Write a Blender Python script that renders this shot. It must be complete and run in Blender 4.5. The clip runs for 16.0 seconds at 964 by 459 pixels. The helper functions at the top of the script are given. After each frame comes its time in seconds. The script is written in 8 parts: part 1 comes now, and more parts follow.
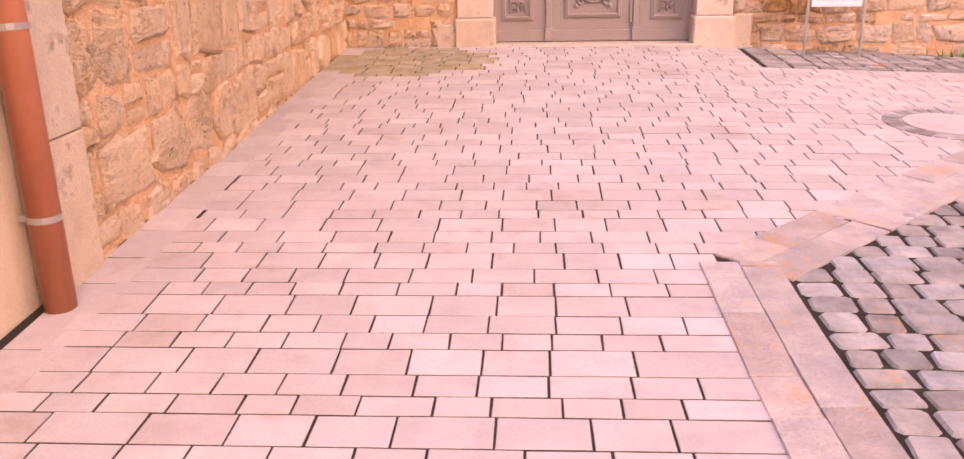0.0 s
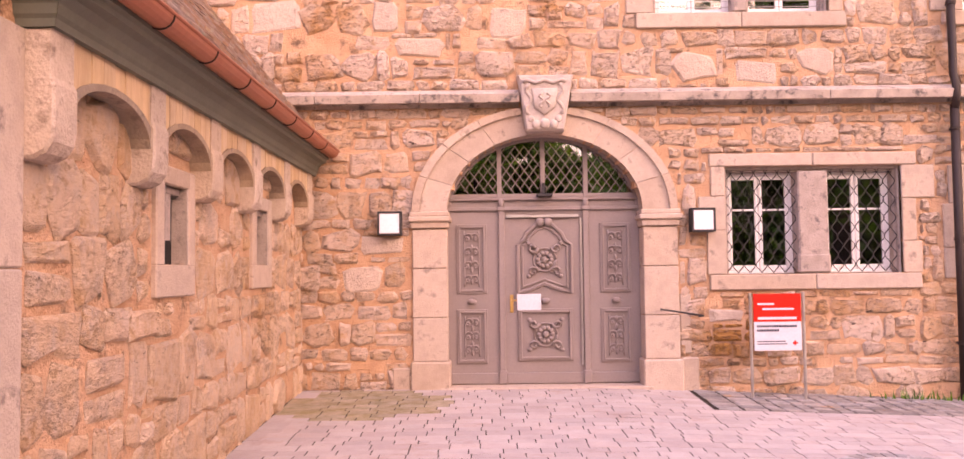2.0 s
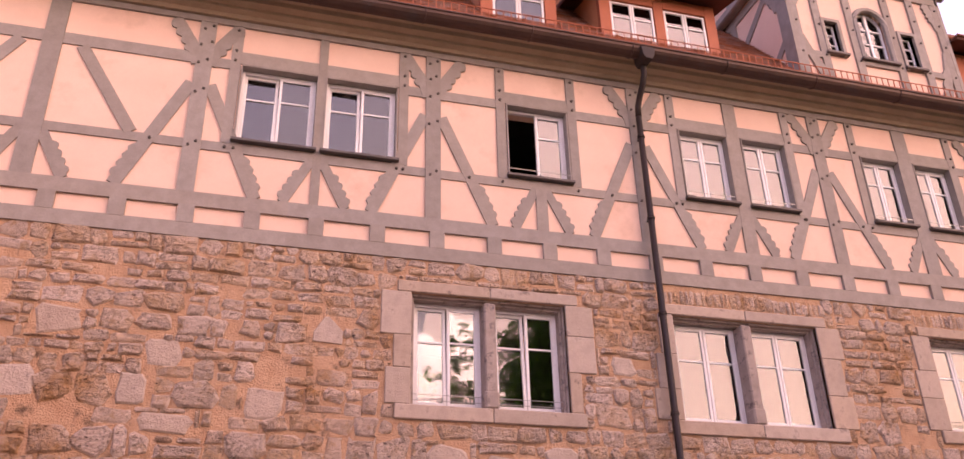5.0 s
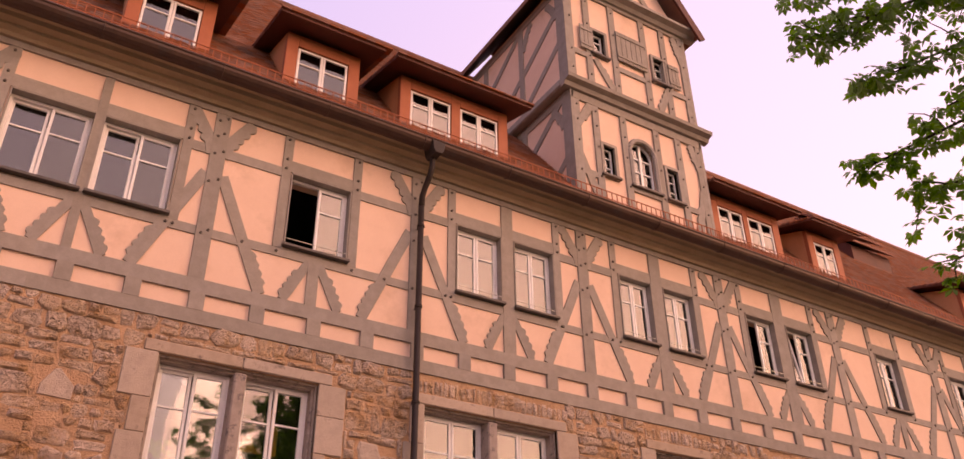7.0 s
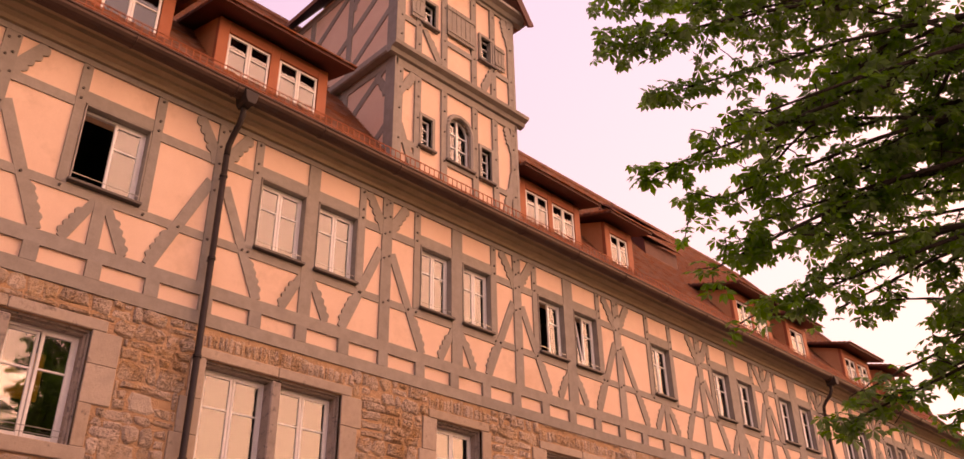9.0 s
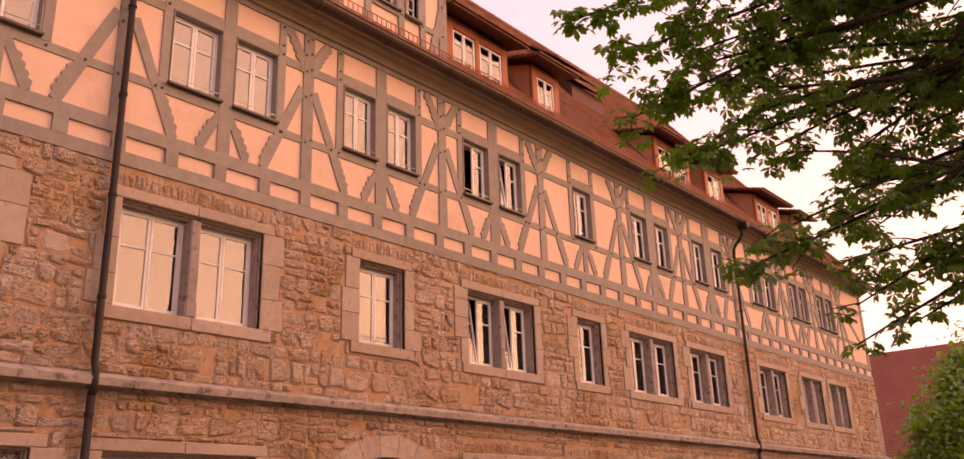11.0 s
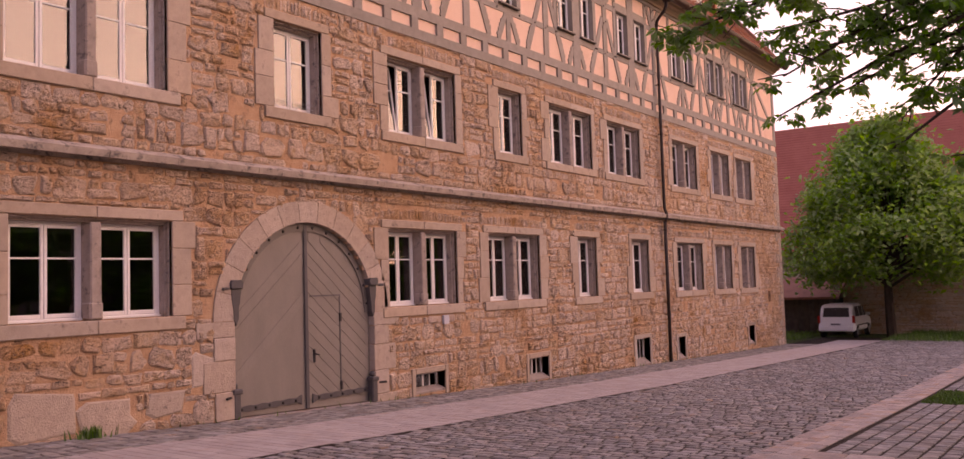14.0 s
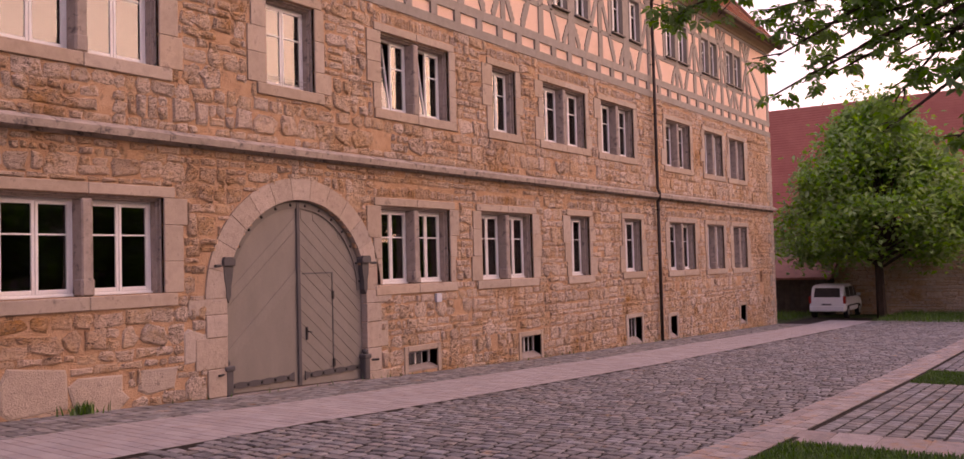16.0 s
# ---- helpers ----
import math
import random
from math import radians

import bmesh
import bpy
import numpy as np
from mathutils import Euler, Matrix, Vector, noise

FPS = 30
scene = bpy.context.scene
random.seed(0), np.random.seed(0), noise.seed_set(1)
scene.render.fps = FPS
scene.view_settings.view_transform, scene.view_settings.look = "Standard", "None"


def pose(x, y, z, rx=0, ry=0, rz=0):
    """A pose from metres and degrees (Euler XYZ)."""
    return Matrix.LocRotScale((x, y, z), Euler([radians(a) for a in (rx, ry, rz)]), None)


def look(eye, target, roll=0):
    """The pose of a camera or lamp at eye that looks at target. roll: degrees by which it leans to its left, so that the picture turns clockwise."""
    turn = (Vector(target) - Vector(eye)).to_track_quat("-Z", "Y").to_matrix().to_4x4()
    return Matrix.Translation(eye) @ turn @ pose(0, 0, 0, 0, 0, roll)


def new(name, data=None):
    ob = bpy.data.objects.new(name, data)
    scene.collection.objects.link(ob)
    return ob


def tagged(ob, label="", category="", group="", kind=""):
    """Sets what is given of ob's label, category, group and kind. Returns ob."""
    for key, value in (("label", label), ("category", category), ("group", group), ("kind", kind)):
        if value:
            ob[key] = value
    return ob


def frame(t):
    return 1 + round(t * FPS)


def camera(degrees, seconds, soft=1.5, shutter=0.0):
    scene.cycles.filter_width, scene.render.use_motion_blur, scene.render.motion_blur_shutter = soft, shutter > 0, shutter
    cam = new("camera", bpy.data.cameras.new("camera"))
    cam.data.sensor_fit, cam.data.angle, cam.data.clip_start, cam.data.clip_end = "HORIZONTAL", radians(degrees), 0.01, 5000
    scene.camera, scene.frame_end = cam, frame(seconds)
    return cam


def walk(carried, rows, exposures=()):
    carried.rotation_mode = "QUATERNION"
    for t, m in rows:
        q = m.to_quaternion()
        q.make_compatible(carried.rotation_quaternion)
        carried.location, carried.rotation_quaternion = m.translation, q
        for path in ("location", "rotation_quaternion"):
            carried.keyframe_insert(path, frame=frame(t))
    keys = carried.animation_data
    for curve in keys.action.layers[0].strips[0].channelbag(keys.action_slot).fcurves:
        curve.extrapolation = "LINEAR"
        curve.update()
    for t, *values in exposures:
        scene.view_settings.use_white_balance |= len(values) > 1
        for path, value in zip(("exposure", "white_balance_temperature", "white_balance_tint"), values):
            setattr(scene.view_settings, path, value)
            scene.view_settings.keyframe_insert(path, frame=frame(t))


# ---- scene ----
cam = camera(57.1, 16.0)
PATH = [
    (0, (0.518, -11.219, 1.372), (0.408, -9.328, 0.732), -1.0),
    (0.5, (0.518, -11.209, 1.405), (0.438, -9.262, 0.956), -0.5),
    (0.8, (0.519, -11.206, 1.42), (0.447, -9.236, 1.081), -0.4),
    (1, (0.519, -11.207, 1.428), (0.45, -9.226, 1.163), -0.3),
    (1.5, (0.516, -11.224, 1.447), (0.466, -9.226, 1.37), -0.1),
    (2, (0.5, -11.241, 1.453), (0.498, -9.244, 1.55), -0.7),
    (2.5, (0.48, -11.242, 1.458), (0.519, -9.258, 1.714), -0.8),
    (3, (0.458, -11.228, 1.463), (0.56, -9.275, 1.883), -0.7),
    (3.5, (0.44, -11.2, 1.471), (0.602, -9.288, 2.038), -0.4),
    (4, (0.421, -11.178, 1.477), (0.721, -9.343, 2.214), -0.9),
    (4.5, (0.422, -11.157, 1.489), (0.82, -9.381, 2.318), -1.0),
    (5, (0.442, -11.154, 1.5), (0.949, -9.446, 2.41), -1.4),
    (5.2, (0.456, -11.168, 1.503), (1.004, -9.488, 2.439), -1.6),
    (7.3, (0.668, -11.511, 1.589), (1.623, -10.099, 2.634), -0.2),
    (7.5, (0.686, -11.541, 1.591), (1.677, -10.153, 2.636), 0.1),
    (8, (0.725, -11.605, 1.597), (1.814, -10.277, 2.623), -0.0),
    (8.2, (0.736, -11.624, 1.599), (1.859, -10.32, 2.617), -0.2),
    (10.3, (0.781, -11.76, 1.66), (2.183, -10.569, 2.446), -2.0),
    (10.5, (0.785, -11.766, 1.661), (2.206, -10.572, 2.407), -2.0),
    (11, (0.795, -11.763, 1.661), (2.25, -10.544, 2.292), -1.9),
    (11.5, (0.805, -11.746, 1.66), (2.298, -10.528, 2.197), -2.0),
    (12, (0.824, -11.708, 1.657), (2.36, -10.509, 2.106), -2.1),
    (12.5, (0.842, -11.664, 1.653), (2.408, -10.473, 2.013), -2.1),
    (13, (0.865, -11.618, 1.649), (2.467, -10.448, 1.9), -2.3),
    (13.5, (0.899, -11.576, 1.645), (2.525, -10.426, 1.827), -1.9),
    (14, (0.92, -11.551, 1.641), (2.556, -10.408, 1.765), -1.8),
    (14.5, (0.933, -11.539, 1.638), (2.573, -10.397, 1.712), -1.9),
    (15, (0.936, -11.537, 1.636), (2.582, -10.403, 1.706), -1.7),
    (15.5, (0.936, -11.543, 1.635), (2.583, -10.411, 1.706), -1.7),
    (16, (0.929, -11.55, 1.634), (2.575, -10.417, 1.71), -1.5),
]
EXPOSURES = [(0, 1.53, 7100, 11), (1, 1.52, 7100, 13), (2, 1.43, 6700, 15), (2.8, 1.20, 6500, 16), (3.5, 0.93, 6150, 16), (5, 0.42, 6300, 17), (7.7, -0.03, 9000, 21), (10.5, -0.02, 10200, 29), (12.5, -0.06, 8600, 23), (14, -0.04, 7050, 17), (16, -0.01, 6750, 15)]
walk(cam, [(t, look(eye, target, roll)) for t, eye, target, roll in PATH], EXPOSURES)

# ---- light ----
world = bpy.data.worlds.new("dusk")
scene.world = world
world.use_nodes = True
wn, wl = world.node_tree.nodes, world.node_tree.links
wn.clear()
w_out = wn.new("ShaderNodeOutputWorld")
w_bg = wn.new("ShaderNodeBackground")
w_sky = wn.new("ShaderNodeTexSky")
w_sky.sky_type = "NISHITA"
w_sky.sun_disc = False
w_sky.sun_elevation = radians(4)
w_sky.sun_rotation = radians(125)
w_sky.dust_density = 3.0
w_geo = wn.new("ShaderNodeTexCoord")
w_dot = wn.new("ShaderNodeVectorMath")
w_dot.operation = "DOT_PRODUCT"
w_dot.inputs[1].default_value = (0.6, -0.6, 0.5)
w_ramp = wn.new("ShaderNodeValToRGB")
w_ramp.color_ramp.elements[0].position = 0.0
w_ramp.color_ramp.elements[0].color = (0.15, 0.14, 0.20, 1)
w_ramp.color_ramp.elements[1].position = 1.0
w_ramp.color_ramp.elements[1].color = (2.5, 1.70, 1.45, 1)
for at, tint in ((0.25, (0.36, 0.32, 0.45, 1)), (0.5, (0.95, 0.80, 1.10, 1)), (0.75, (1.38, 1.08, 1.24, 1))):
    w_ramp.color_ramp.elements.new(at).color = tint
w_map = wn.new("ShaderNodeMapRange")
w_map.inputs["From Min"].default_value = -1
w_sep = wn.new("ShaderNodeSeparateXYZ")
w_hz = wn.new("ShaderNodeValToRGB")
w_hz.color_ramp.elements[0].position = 0.0
w_hz.color_ramp.elements[0].color = (1.55, 1.42, 1.28, 1)
w_hz.color_ramp.elements[1].position = 0.75
w_hz.color_ramp.elements[1].color = (0.74, 0.80, 1.08, 1)
e = w_hz.color_ramp.elements.new(0.30)
e.color = (1.1, 1.05, 1.05, 1)
w_mul = wn.new("ShaderNodeMix")
w_mul.data_type, w_mul.blend_type = "RGBA", "MULTIPLY"
w_mul.inputs["Factor"].default_value = 1.0
w_add = wn.new("ShaderNodeMix")
w_add.data_type, w_add.blend_type = "RGBA", "ADD"
w_add.inputs["Factor"].default_value = 0.06
wl.new(w_geo.outputs["Generated"], w_dot.inputs[0])
wl.new(w_dot.outputs["Value"], w_map.inputs["Value"])
wl.new(w_map.outputs["Result"], w_ramp.inputs["Fac"])
wl.new(w_geo.outputs["Generated"], w_sep.inputs["Vector"])
wl.new(w_sep.outputs["Z"], w_hz.inputs["Fac"])
wl.new(w_ramp.outputs["Color"], w_mul.inputs[6])
wl.new(w_hz.outputs["Color"], w_mul.inputs[7])
wl.new(w_mul.outputs[2], w_add.inputs[6])
wl.new(w_sky.outputs["Color"], w_add.inputs[7])
wl.new(w_add.outputs[2], w_bg.inputs["Color"])
w_bg.inputs["Strength"].default_value = 0.9
wl.new(w_bg.outputs["Background"], w_out.inputs["Surface"])

sun = new("sun", bpy.data.lights.new("sun", "SUN"))
sun.data.energy = 1.6
sun.data.angle = radians(52)
sun.data.color = (1.0, 0.58, 0.42)
sun.matrix_world = look((0, 0, 0), (-0.60, 0.74, -0.29))


# ---- materials ----
def surface(name, c1, c2, rough=0.8, scale=3.0, fine=40.0, bump=0.3, dist=0.01, vary=0.0, by="island",
            stain=None, stain_scale=0.8, stain_at=0.55, metal=0.0, stretch=(1, 1, 1), spec=0.3):
    m = bpy.data.materials.new(name)
    m.use_nodes = True
    n, l = m.node_tree.nodes, m.node_tree.links
    b = n["Principled BSDF"]
    b.inputs["Roughness"].default_value = rough
    b.inputs["Metallic"].default_value = metal
    b.inputs["Specular IOR Level"].default_value = spec
    tc = n.new("ShaderNodeTexCoord")
    geo = n.new("ShaderNodeNewGeometry")
    mp = n.new("ShaderNodeMapping")
    mp.inputs["Scale"].default_value = stretch
    l.new(geo.outputs["Position"], mp.inputs["Vector"])
    n1 = n.new("ShaderNodeTexNoise")
    n1.inputs["Scale"].default_value = scale
    n1.inputs["Detail"].default_value = 5
    n1.inputs["Roughness"].default_value = 0.65
    l.new(mp.outputs["Vector"], n1.inputs["Vector"])
    n2 = n.new("ShaderNodeTexNoise")
    n2.inputs["Scale"].default_value = fine
    n2.inputs["Detail"].default_value = 4
    l.new(mp.outputs["Vector"], n2.inputs["Vector"])
    mr = n.new("ShaderNodeMapRange")
    mr.inputs["From Min"].default_value, mr.inputs["From Max"].default_value = 0.3, 0.7
    l.new(n1.outputs["Fac"], mr.inputs["Value"])
    mix = n.new("ShaderNodeMix")
    mix.data_type = "RGBA"
    mix.inputs[6].default_value = (*c1, 1)
    mix.inputs[7].default_value = (*c2, 1)
    l.new(mr.outputs["Result"], mix.inputs[0])
    col = mix.outputs[2]
    if stain:
        n3 = n.new("ShaderNodeTexNoise")
        n3.inputs["Scale"].default_value = stain_scale
        n3.inputs["Detail"].default_value = 6
        n3.inputs["Roughness"].default_value = 0.7
        l.new(geo.outputs["Position"], n3.inputs["Vector"])
        m3 = n.new("ShaderNodeMapRange")
        m3.inputs["From Min"].default_value, m3.inputs["From Max"].default_value = stain_at, stain_at + 0.12
        l.new(n3.outputs["Fac"], m3.inputs["Value"])
        mx3 = n.new("ShaderNodeMix")
        mx3.data_type = "RGBA"
        mx3.inputs[7].default_value = (*stain, 1)
        l.new(m3.outputs["Result"], mx3.inputs[0])
        l.new(col, mx3.inputs[6])
        col = mx3.outputs[2]
    hsv = n.new("ShaderNodeHueSaturation")
    l.new(col, hsv.inputs["Color"])
    f = n.new("ShaderNodeMapRange")
    f.inputs["To Min"].default_value, f.inputs["To Max"].default_value = 0.88, 1.12
    l.new(n2.outputs["Fac"], f.inputs["Value"])
    val = f.outputs["Result"]
    if vary:
        src = geo.outputs["Random Per Island"]
        if by == "object":
            src = n.new("ShaderNodeObjectInfo").outputs["Random"]
        v = n.new("ShaderNodeMapRange")
        v.inputs["To Min"].default_value, v.inputs["To Max"].default_value = 1 - vary, 1 + vary
        l.new(src, v.inputs["Value"])
        mm = n.new("ShaderNodeMath")
        mm.operation = "MULTIPLY"
        l.new(v.outputs["Result"], mm.inputs[0])
        l.new(val, mm.inputs[1])
        val = mm.outputs["Value"]
        w = n.new("ShaderNodeMath")
        w.operation = "MULTIPLY"
        w.inputs[1].default_value = 7.31
        l.new(src, w.inputs[0])
        fr = n.new("ShaderNodeMath")
        fr.operation = "FRACT"
        l.new(w.outputs["Value"], fr.inputs[0])
        s = n.new("ShaderNodeMapRange")
        s.inputs["To Min"].default_value, s.inputs["To Max"].default_value = 1 - 1.6 * vary, 1 + 1.2 * vary
        l.new(fr.outputs["Value"], s.inputs["Value"])
        l.new(s.outputs["Result"], hsv.inputs["Saturation"])
    l.new(val, hsv.inputs["Value"])
    l.new(hsv.outputs["Color"], b.inputs["Base Color"])
    if bump:
        bp = n.new("ShaderNodeBump")
        bp.inputs["Strength"].default_value = bump
        bp.inputs["Distance"].default_value = dist
        ad = n.new("ShaderNodeMath")
        ad.operation = "ADD"
        l.new(n1.outputs["Fac"], ad.inputs[0])
        l.new(n2.outputs["Fac"], ad.inputs[1])
        l.new(ad.outputs["Value"], bp.inputs["Height"])
        l.new(bp.outputs["Normal"], b.inputs["Normal"])
    return m




def rubble_material(name, by, ochre=0.0):
    """Pitted limestone: each stone has a tone of its own, and ochre mortar is smeared over its edges.
    The shade in its pits and crevices is painted in as dark colour.
    """
    m = bpy.data.materials.new(name)
    m.use_nodes = True
    n, l = m.node_tree.nodes, m.node_tree.links
    b = n["Principled BSDF"]
    b.inputs["Roughness"].default_value = 0.93
    b.inputs["Specular IOR Level"].default_value = 0.12
    geo = n.new("ShaderNodeNewGeometry")
    src = n.new("ShaderNodeObjectInfo").outputs["Random"] if by == "object" else geo.outputs["Random Per Island"]
    tone = n.new("ShaderNodeValToRGB")
    tone.color_ramp.interpolation = "LINEAR"
    tones = [(0.0, (0.57, 0.445, 0.35)), (0.2, (0.71, 0.585, 0.50)), (0.30, (0.45, 0.355, 0.28)), (0.38, (0.56, 0.45, 0.37)), (0.52, (0.60, 0.425, 0.27)), (0.66, (0.73, 0.61, 0.52)), (0.8, (0.56, 0.36, 0.19)), (1.0, (0.62, 0.50, 0.415))]
    tones = [(at, tuple(a + (b2 - a) * 0.25 for a, b2 in zip(c, (0.80, 0.60, 0.45)))) for at, c in tones]
    tones = [(at, tuple(a + (b2 - a) * ochre for a, b2 in zip(c, (0.74, 0.54, 0.345)))) for at, c in tones]
    tone.color_ramp.elements[0].color = (*tones[0][1], 1)
    tone.color_ramp.elements[1].color = (*tones[-1][1], 1)
    for at, c in tones[1:-1]:
        tone.color_ramp.elements.new(at).color = (*c, 1)
    l.new(src, tone.inputs["Fac"])

    bed = n.new("ShaderNodeMapping")
    bed.inputs["Scale"].default_value = (1.0, 1.0, 2.4)
    l.new(geo.outputs["Position"], bed.inputs["Vector"])

    def noisy(scale, detail, lo, hi, rough=0.6, flat=False):
        t = n.new("ShaderNodeTexNoise")
        t.inputs["Scale"].default_value = scale
        t.inputs["Detail"].default_value = detail
        t.inputs["Roughness"].default_value = rough
        l.new(bed.outputs["Vector"] if flat else geo.outputs["Position"], t.inputs["Vector"])
        r = n.new("ShaderNodeMapRange")
        r.inputs["From Min"].default_value, r.inputs["From Max"].default_value = lo, hi
        l.new(t.outputs["Fac"], r.inputs["Value"])
        return r.outputs["Result"]

    def mixed(fac, a, c, mode="MIX"):
        x = n.new("ShaderNodeMix")
        x.data_type, x.blend_type = "RGBA", mode
        l.new(fac, x.inputs[0])
        l.new(a, x.inputs[6])
        x.inputs[7].default_value = (*c, 1)
        return x.outputs[2]

    w = n.new("ShaderNodeMath")
    w.operation = "MULTIPLY"
    w.inputs[1].default_value = 9.73
    l.new(src, w.inputs[0])
    fr = n.new("ShaderNodeMath")
    fr.operation = "FRACT"
    l.new(w.outputs["Value"], fr.inputs[0])
    # mask of flat pits, coloured dark below for the shade inside them
    pit_shade = noisy(9, 8, 0.59 + 0.05 * ochre, 0.625 + 0.05 * ochre, 0.78, True)
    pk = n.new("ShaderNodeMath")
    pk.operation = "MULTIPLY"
    l.new(pit_shade, pk.inputs[0])
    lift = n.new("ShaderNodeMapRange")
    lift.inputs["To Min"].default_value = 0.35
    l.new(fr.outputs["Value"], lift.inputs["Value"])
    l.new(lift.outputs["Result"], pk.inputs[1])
    blot = noisy(7, 4, 0.45, 0.72)
    col = mixed(blot, tone.outputs["Color"], (0.64, 0.51, 0.40))
    col = mixed(noisy(1.3, 6, 0.53, 0.72, 0.75), col, (0.55, 0.35, 0.18))
    col = mixed(noisy(6.0, 5, 0.55, 0.70, 0.7), col, (0.57, 0.37, 0.20))
    col = mixed(noisy(0.22, 3, 0.52, 0.85), col, (0.56, 0.30, 0.11))
    col = mixed(noisy(0.45, 6, 0.55, 0.68, 0.7), col, (0.52, 0.27, 0.085))
    crust = n.new("ShaderNodeMath")
    crust.operation = "MULTIPLY"
    l.new(noisy(1.1, 4, 0.48, 0.74), crust.inputs[0])
    l.new(noisy(9, 7, 0.55 + 0.07 * ochre, 0.62 + 0.07 * ochre, 0.78, True), crust.inputs[1])
    col = mixed(crust.outputs["Value"], col, (0.34, 0.24, 0.165))
    speck = n.new("ShaderNodeMath")
    speck.operation = "MULTIPLY"
    l.new(noisy(24, 4, 0.53, 0.66, 0.7), speck.inputs[0])
    half = n.new("ShaderNodeMath")
    half.operation = "MULTIPLY"
    half.inputs[1].default_value = 0.65 - 0.3 * ochre
    l.new(lift.outputs["Result"], half.inputs[0])
    l.new(half.outputs["Value"], speck.inputs[1])
    col = mixed(speck.outputs["Value"], col, tuple(a + (b2 - a) * ochre for a, b2 in zip((0.31, 0.255, 0.22), (0.56, 0.39, 0.235))))
    # pit hollows darkened by colour, since soft light shades the relief only weakly
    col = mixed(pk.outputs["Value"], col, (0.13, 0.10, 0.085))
    # ragged bedding cracks, in patches, with their crevice shade painted near black
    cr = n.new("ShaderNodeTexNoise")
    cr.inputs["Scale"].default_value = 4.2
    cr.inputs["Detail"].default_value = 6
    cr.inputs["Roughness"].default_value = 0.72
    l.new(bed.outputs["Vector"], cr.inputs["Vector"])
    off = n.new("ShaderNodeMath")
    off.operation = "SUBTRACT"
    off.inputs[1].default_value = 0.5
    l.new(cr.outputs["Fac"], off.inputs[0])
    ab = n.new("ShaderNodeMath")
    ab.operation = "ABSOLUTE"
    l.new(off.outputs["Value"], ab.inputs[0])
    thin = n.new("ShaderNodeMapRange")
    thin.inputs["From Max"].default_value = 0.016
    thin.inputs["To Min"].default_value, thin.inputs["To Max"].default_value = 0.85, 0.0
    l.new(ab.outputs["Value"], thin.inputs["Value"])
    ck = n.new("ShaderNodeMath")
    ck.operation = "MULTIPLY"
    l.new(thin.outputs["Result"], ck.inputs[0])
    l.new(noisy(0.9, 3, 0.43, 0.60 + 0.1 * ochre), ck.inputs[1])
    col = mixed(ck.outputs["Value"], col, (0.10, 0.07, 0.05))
    l.new(col, b.inputs["Base Color"])
    bp = n.new("ShaderNodeBump")
    bp.inputs["Strength"].default_value = 1.0
    bp.inputs["Distance"].default_value = 0.032
    h = n.new("ShaderNodeMath")
    h.operation = "SUBTRACT"
    l.new(noisy(13, 6, 0.2, 0.8, 0.75, True), h.inputs[0])
    dent = n.new("ShaderNodeMath")
    dent.operation = "ADD"
    l.new(pk.outputs["Value"], dent.inputs[0])
    l.new(ck.outputs["Value"], dent.inputs[1])
    dent2 = n.new("ShaderNodeMath")
    dent2.operation = "ADD"
    l.new(dent.outputs["Value"], dent2.inputs[0])
    l.new(speck.outputs["Value"], dent2.inputs[1])
    dent = dent2
    l.new(dent.outputs["Value"], h.inputs[1])
    l.new(h.outputs["Value"], bp.inputs["Height"])
    l.new(bp.outputs["Normal"], b.inputs["Normal"])
    return m


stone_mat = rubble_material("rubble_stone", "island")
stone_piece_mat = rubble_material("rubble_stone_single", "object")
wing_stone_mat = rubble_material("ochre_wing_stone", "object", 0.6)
# the mortar's dark stain patches paint the shadowy joints beneath the stones
mortar_mat = surface("lime_mortar", (0.47, 0.285, 0.165), (0.60, 0.40, 0.255), rough=0.95, scale=3.5, fine=45, bump=1.0, dist=0.03, stain=(0.17, 0.115, 0.075), stain_scale=4, stain_at=0.55, spec=0.1)
ashlar_mat = surface("dressed_sandstone", (0.39, 0.31, 0.243), (0.51, 0.41, 0.322), rough=0.9, scale=5, fine=60, bump=0.6, dist=0.012, vary=0.08, by="object", stain=(0.25, 0.20, 0.165), stain_scale=5, stain_at=0.56, spec=0.12)
reveal_mat = surface("weathered_window_moulding", (0.30, 0.25, 0.215), (0.42, 0.35, 0.30), rough=0.9, scale=5, fine=50, bump=0.6, dist=0.012, stain=(0.15, 0.13, 0.125), stain_scale=7, stain_at=0.54, spec=0.12)
course_mat = surface("weathered_string_course", (0.32, 0.268, 0.225), (0.50, 0.42, 0.35), rough=0.9, scale=4, fine=60, bump=0.5, dist=0.012, stain=(0.12, 0.11, 0.105), stain_scale=6, stain_at=0.53, spec=0.15)
pale_block_mat = surface("pale_limestone_block", (0.42, 0.335, 0.268), (0.51, 0.415, 0.335), rough=0.92, scale=7, fine=45, bump=0.8, dist=0.02, vary=0.07, by="object", stain=(0.24, 0.195, 0.165), stain_scale=13, stain_at=0.58, spec=0.12)
frieze_mat = surface("tooled_frieze_stone", (0.44, 0.315, 0.185), (0.60, 0.455, 0.29), rough=0.92, scale=4, fine=40, bump=0.6, dist=0.015, vary=0.07, by="object", stretch=(1.5, 1.5, 0.25), spec=0.12)
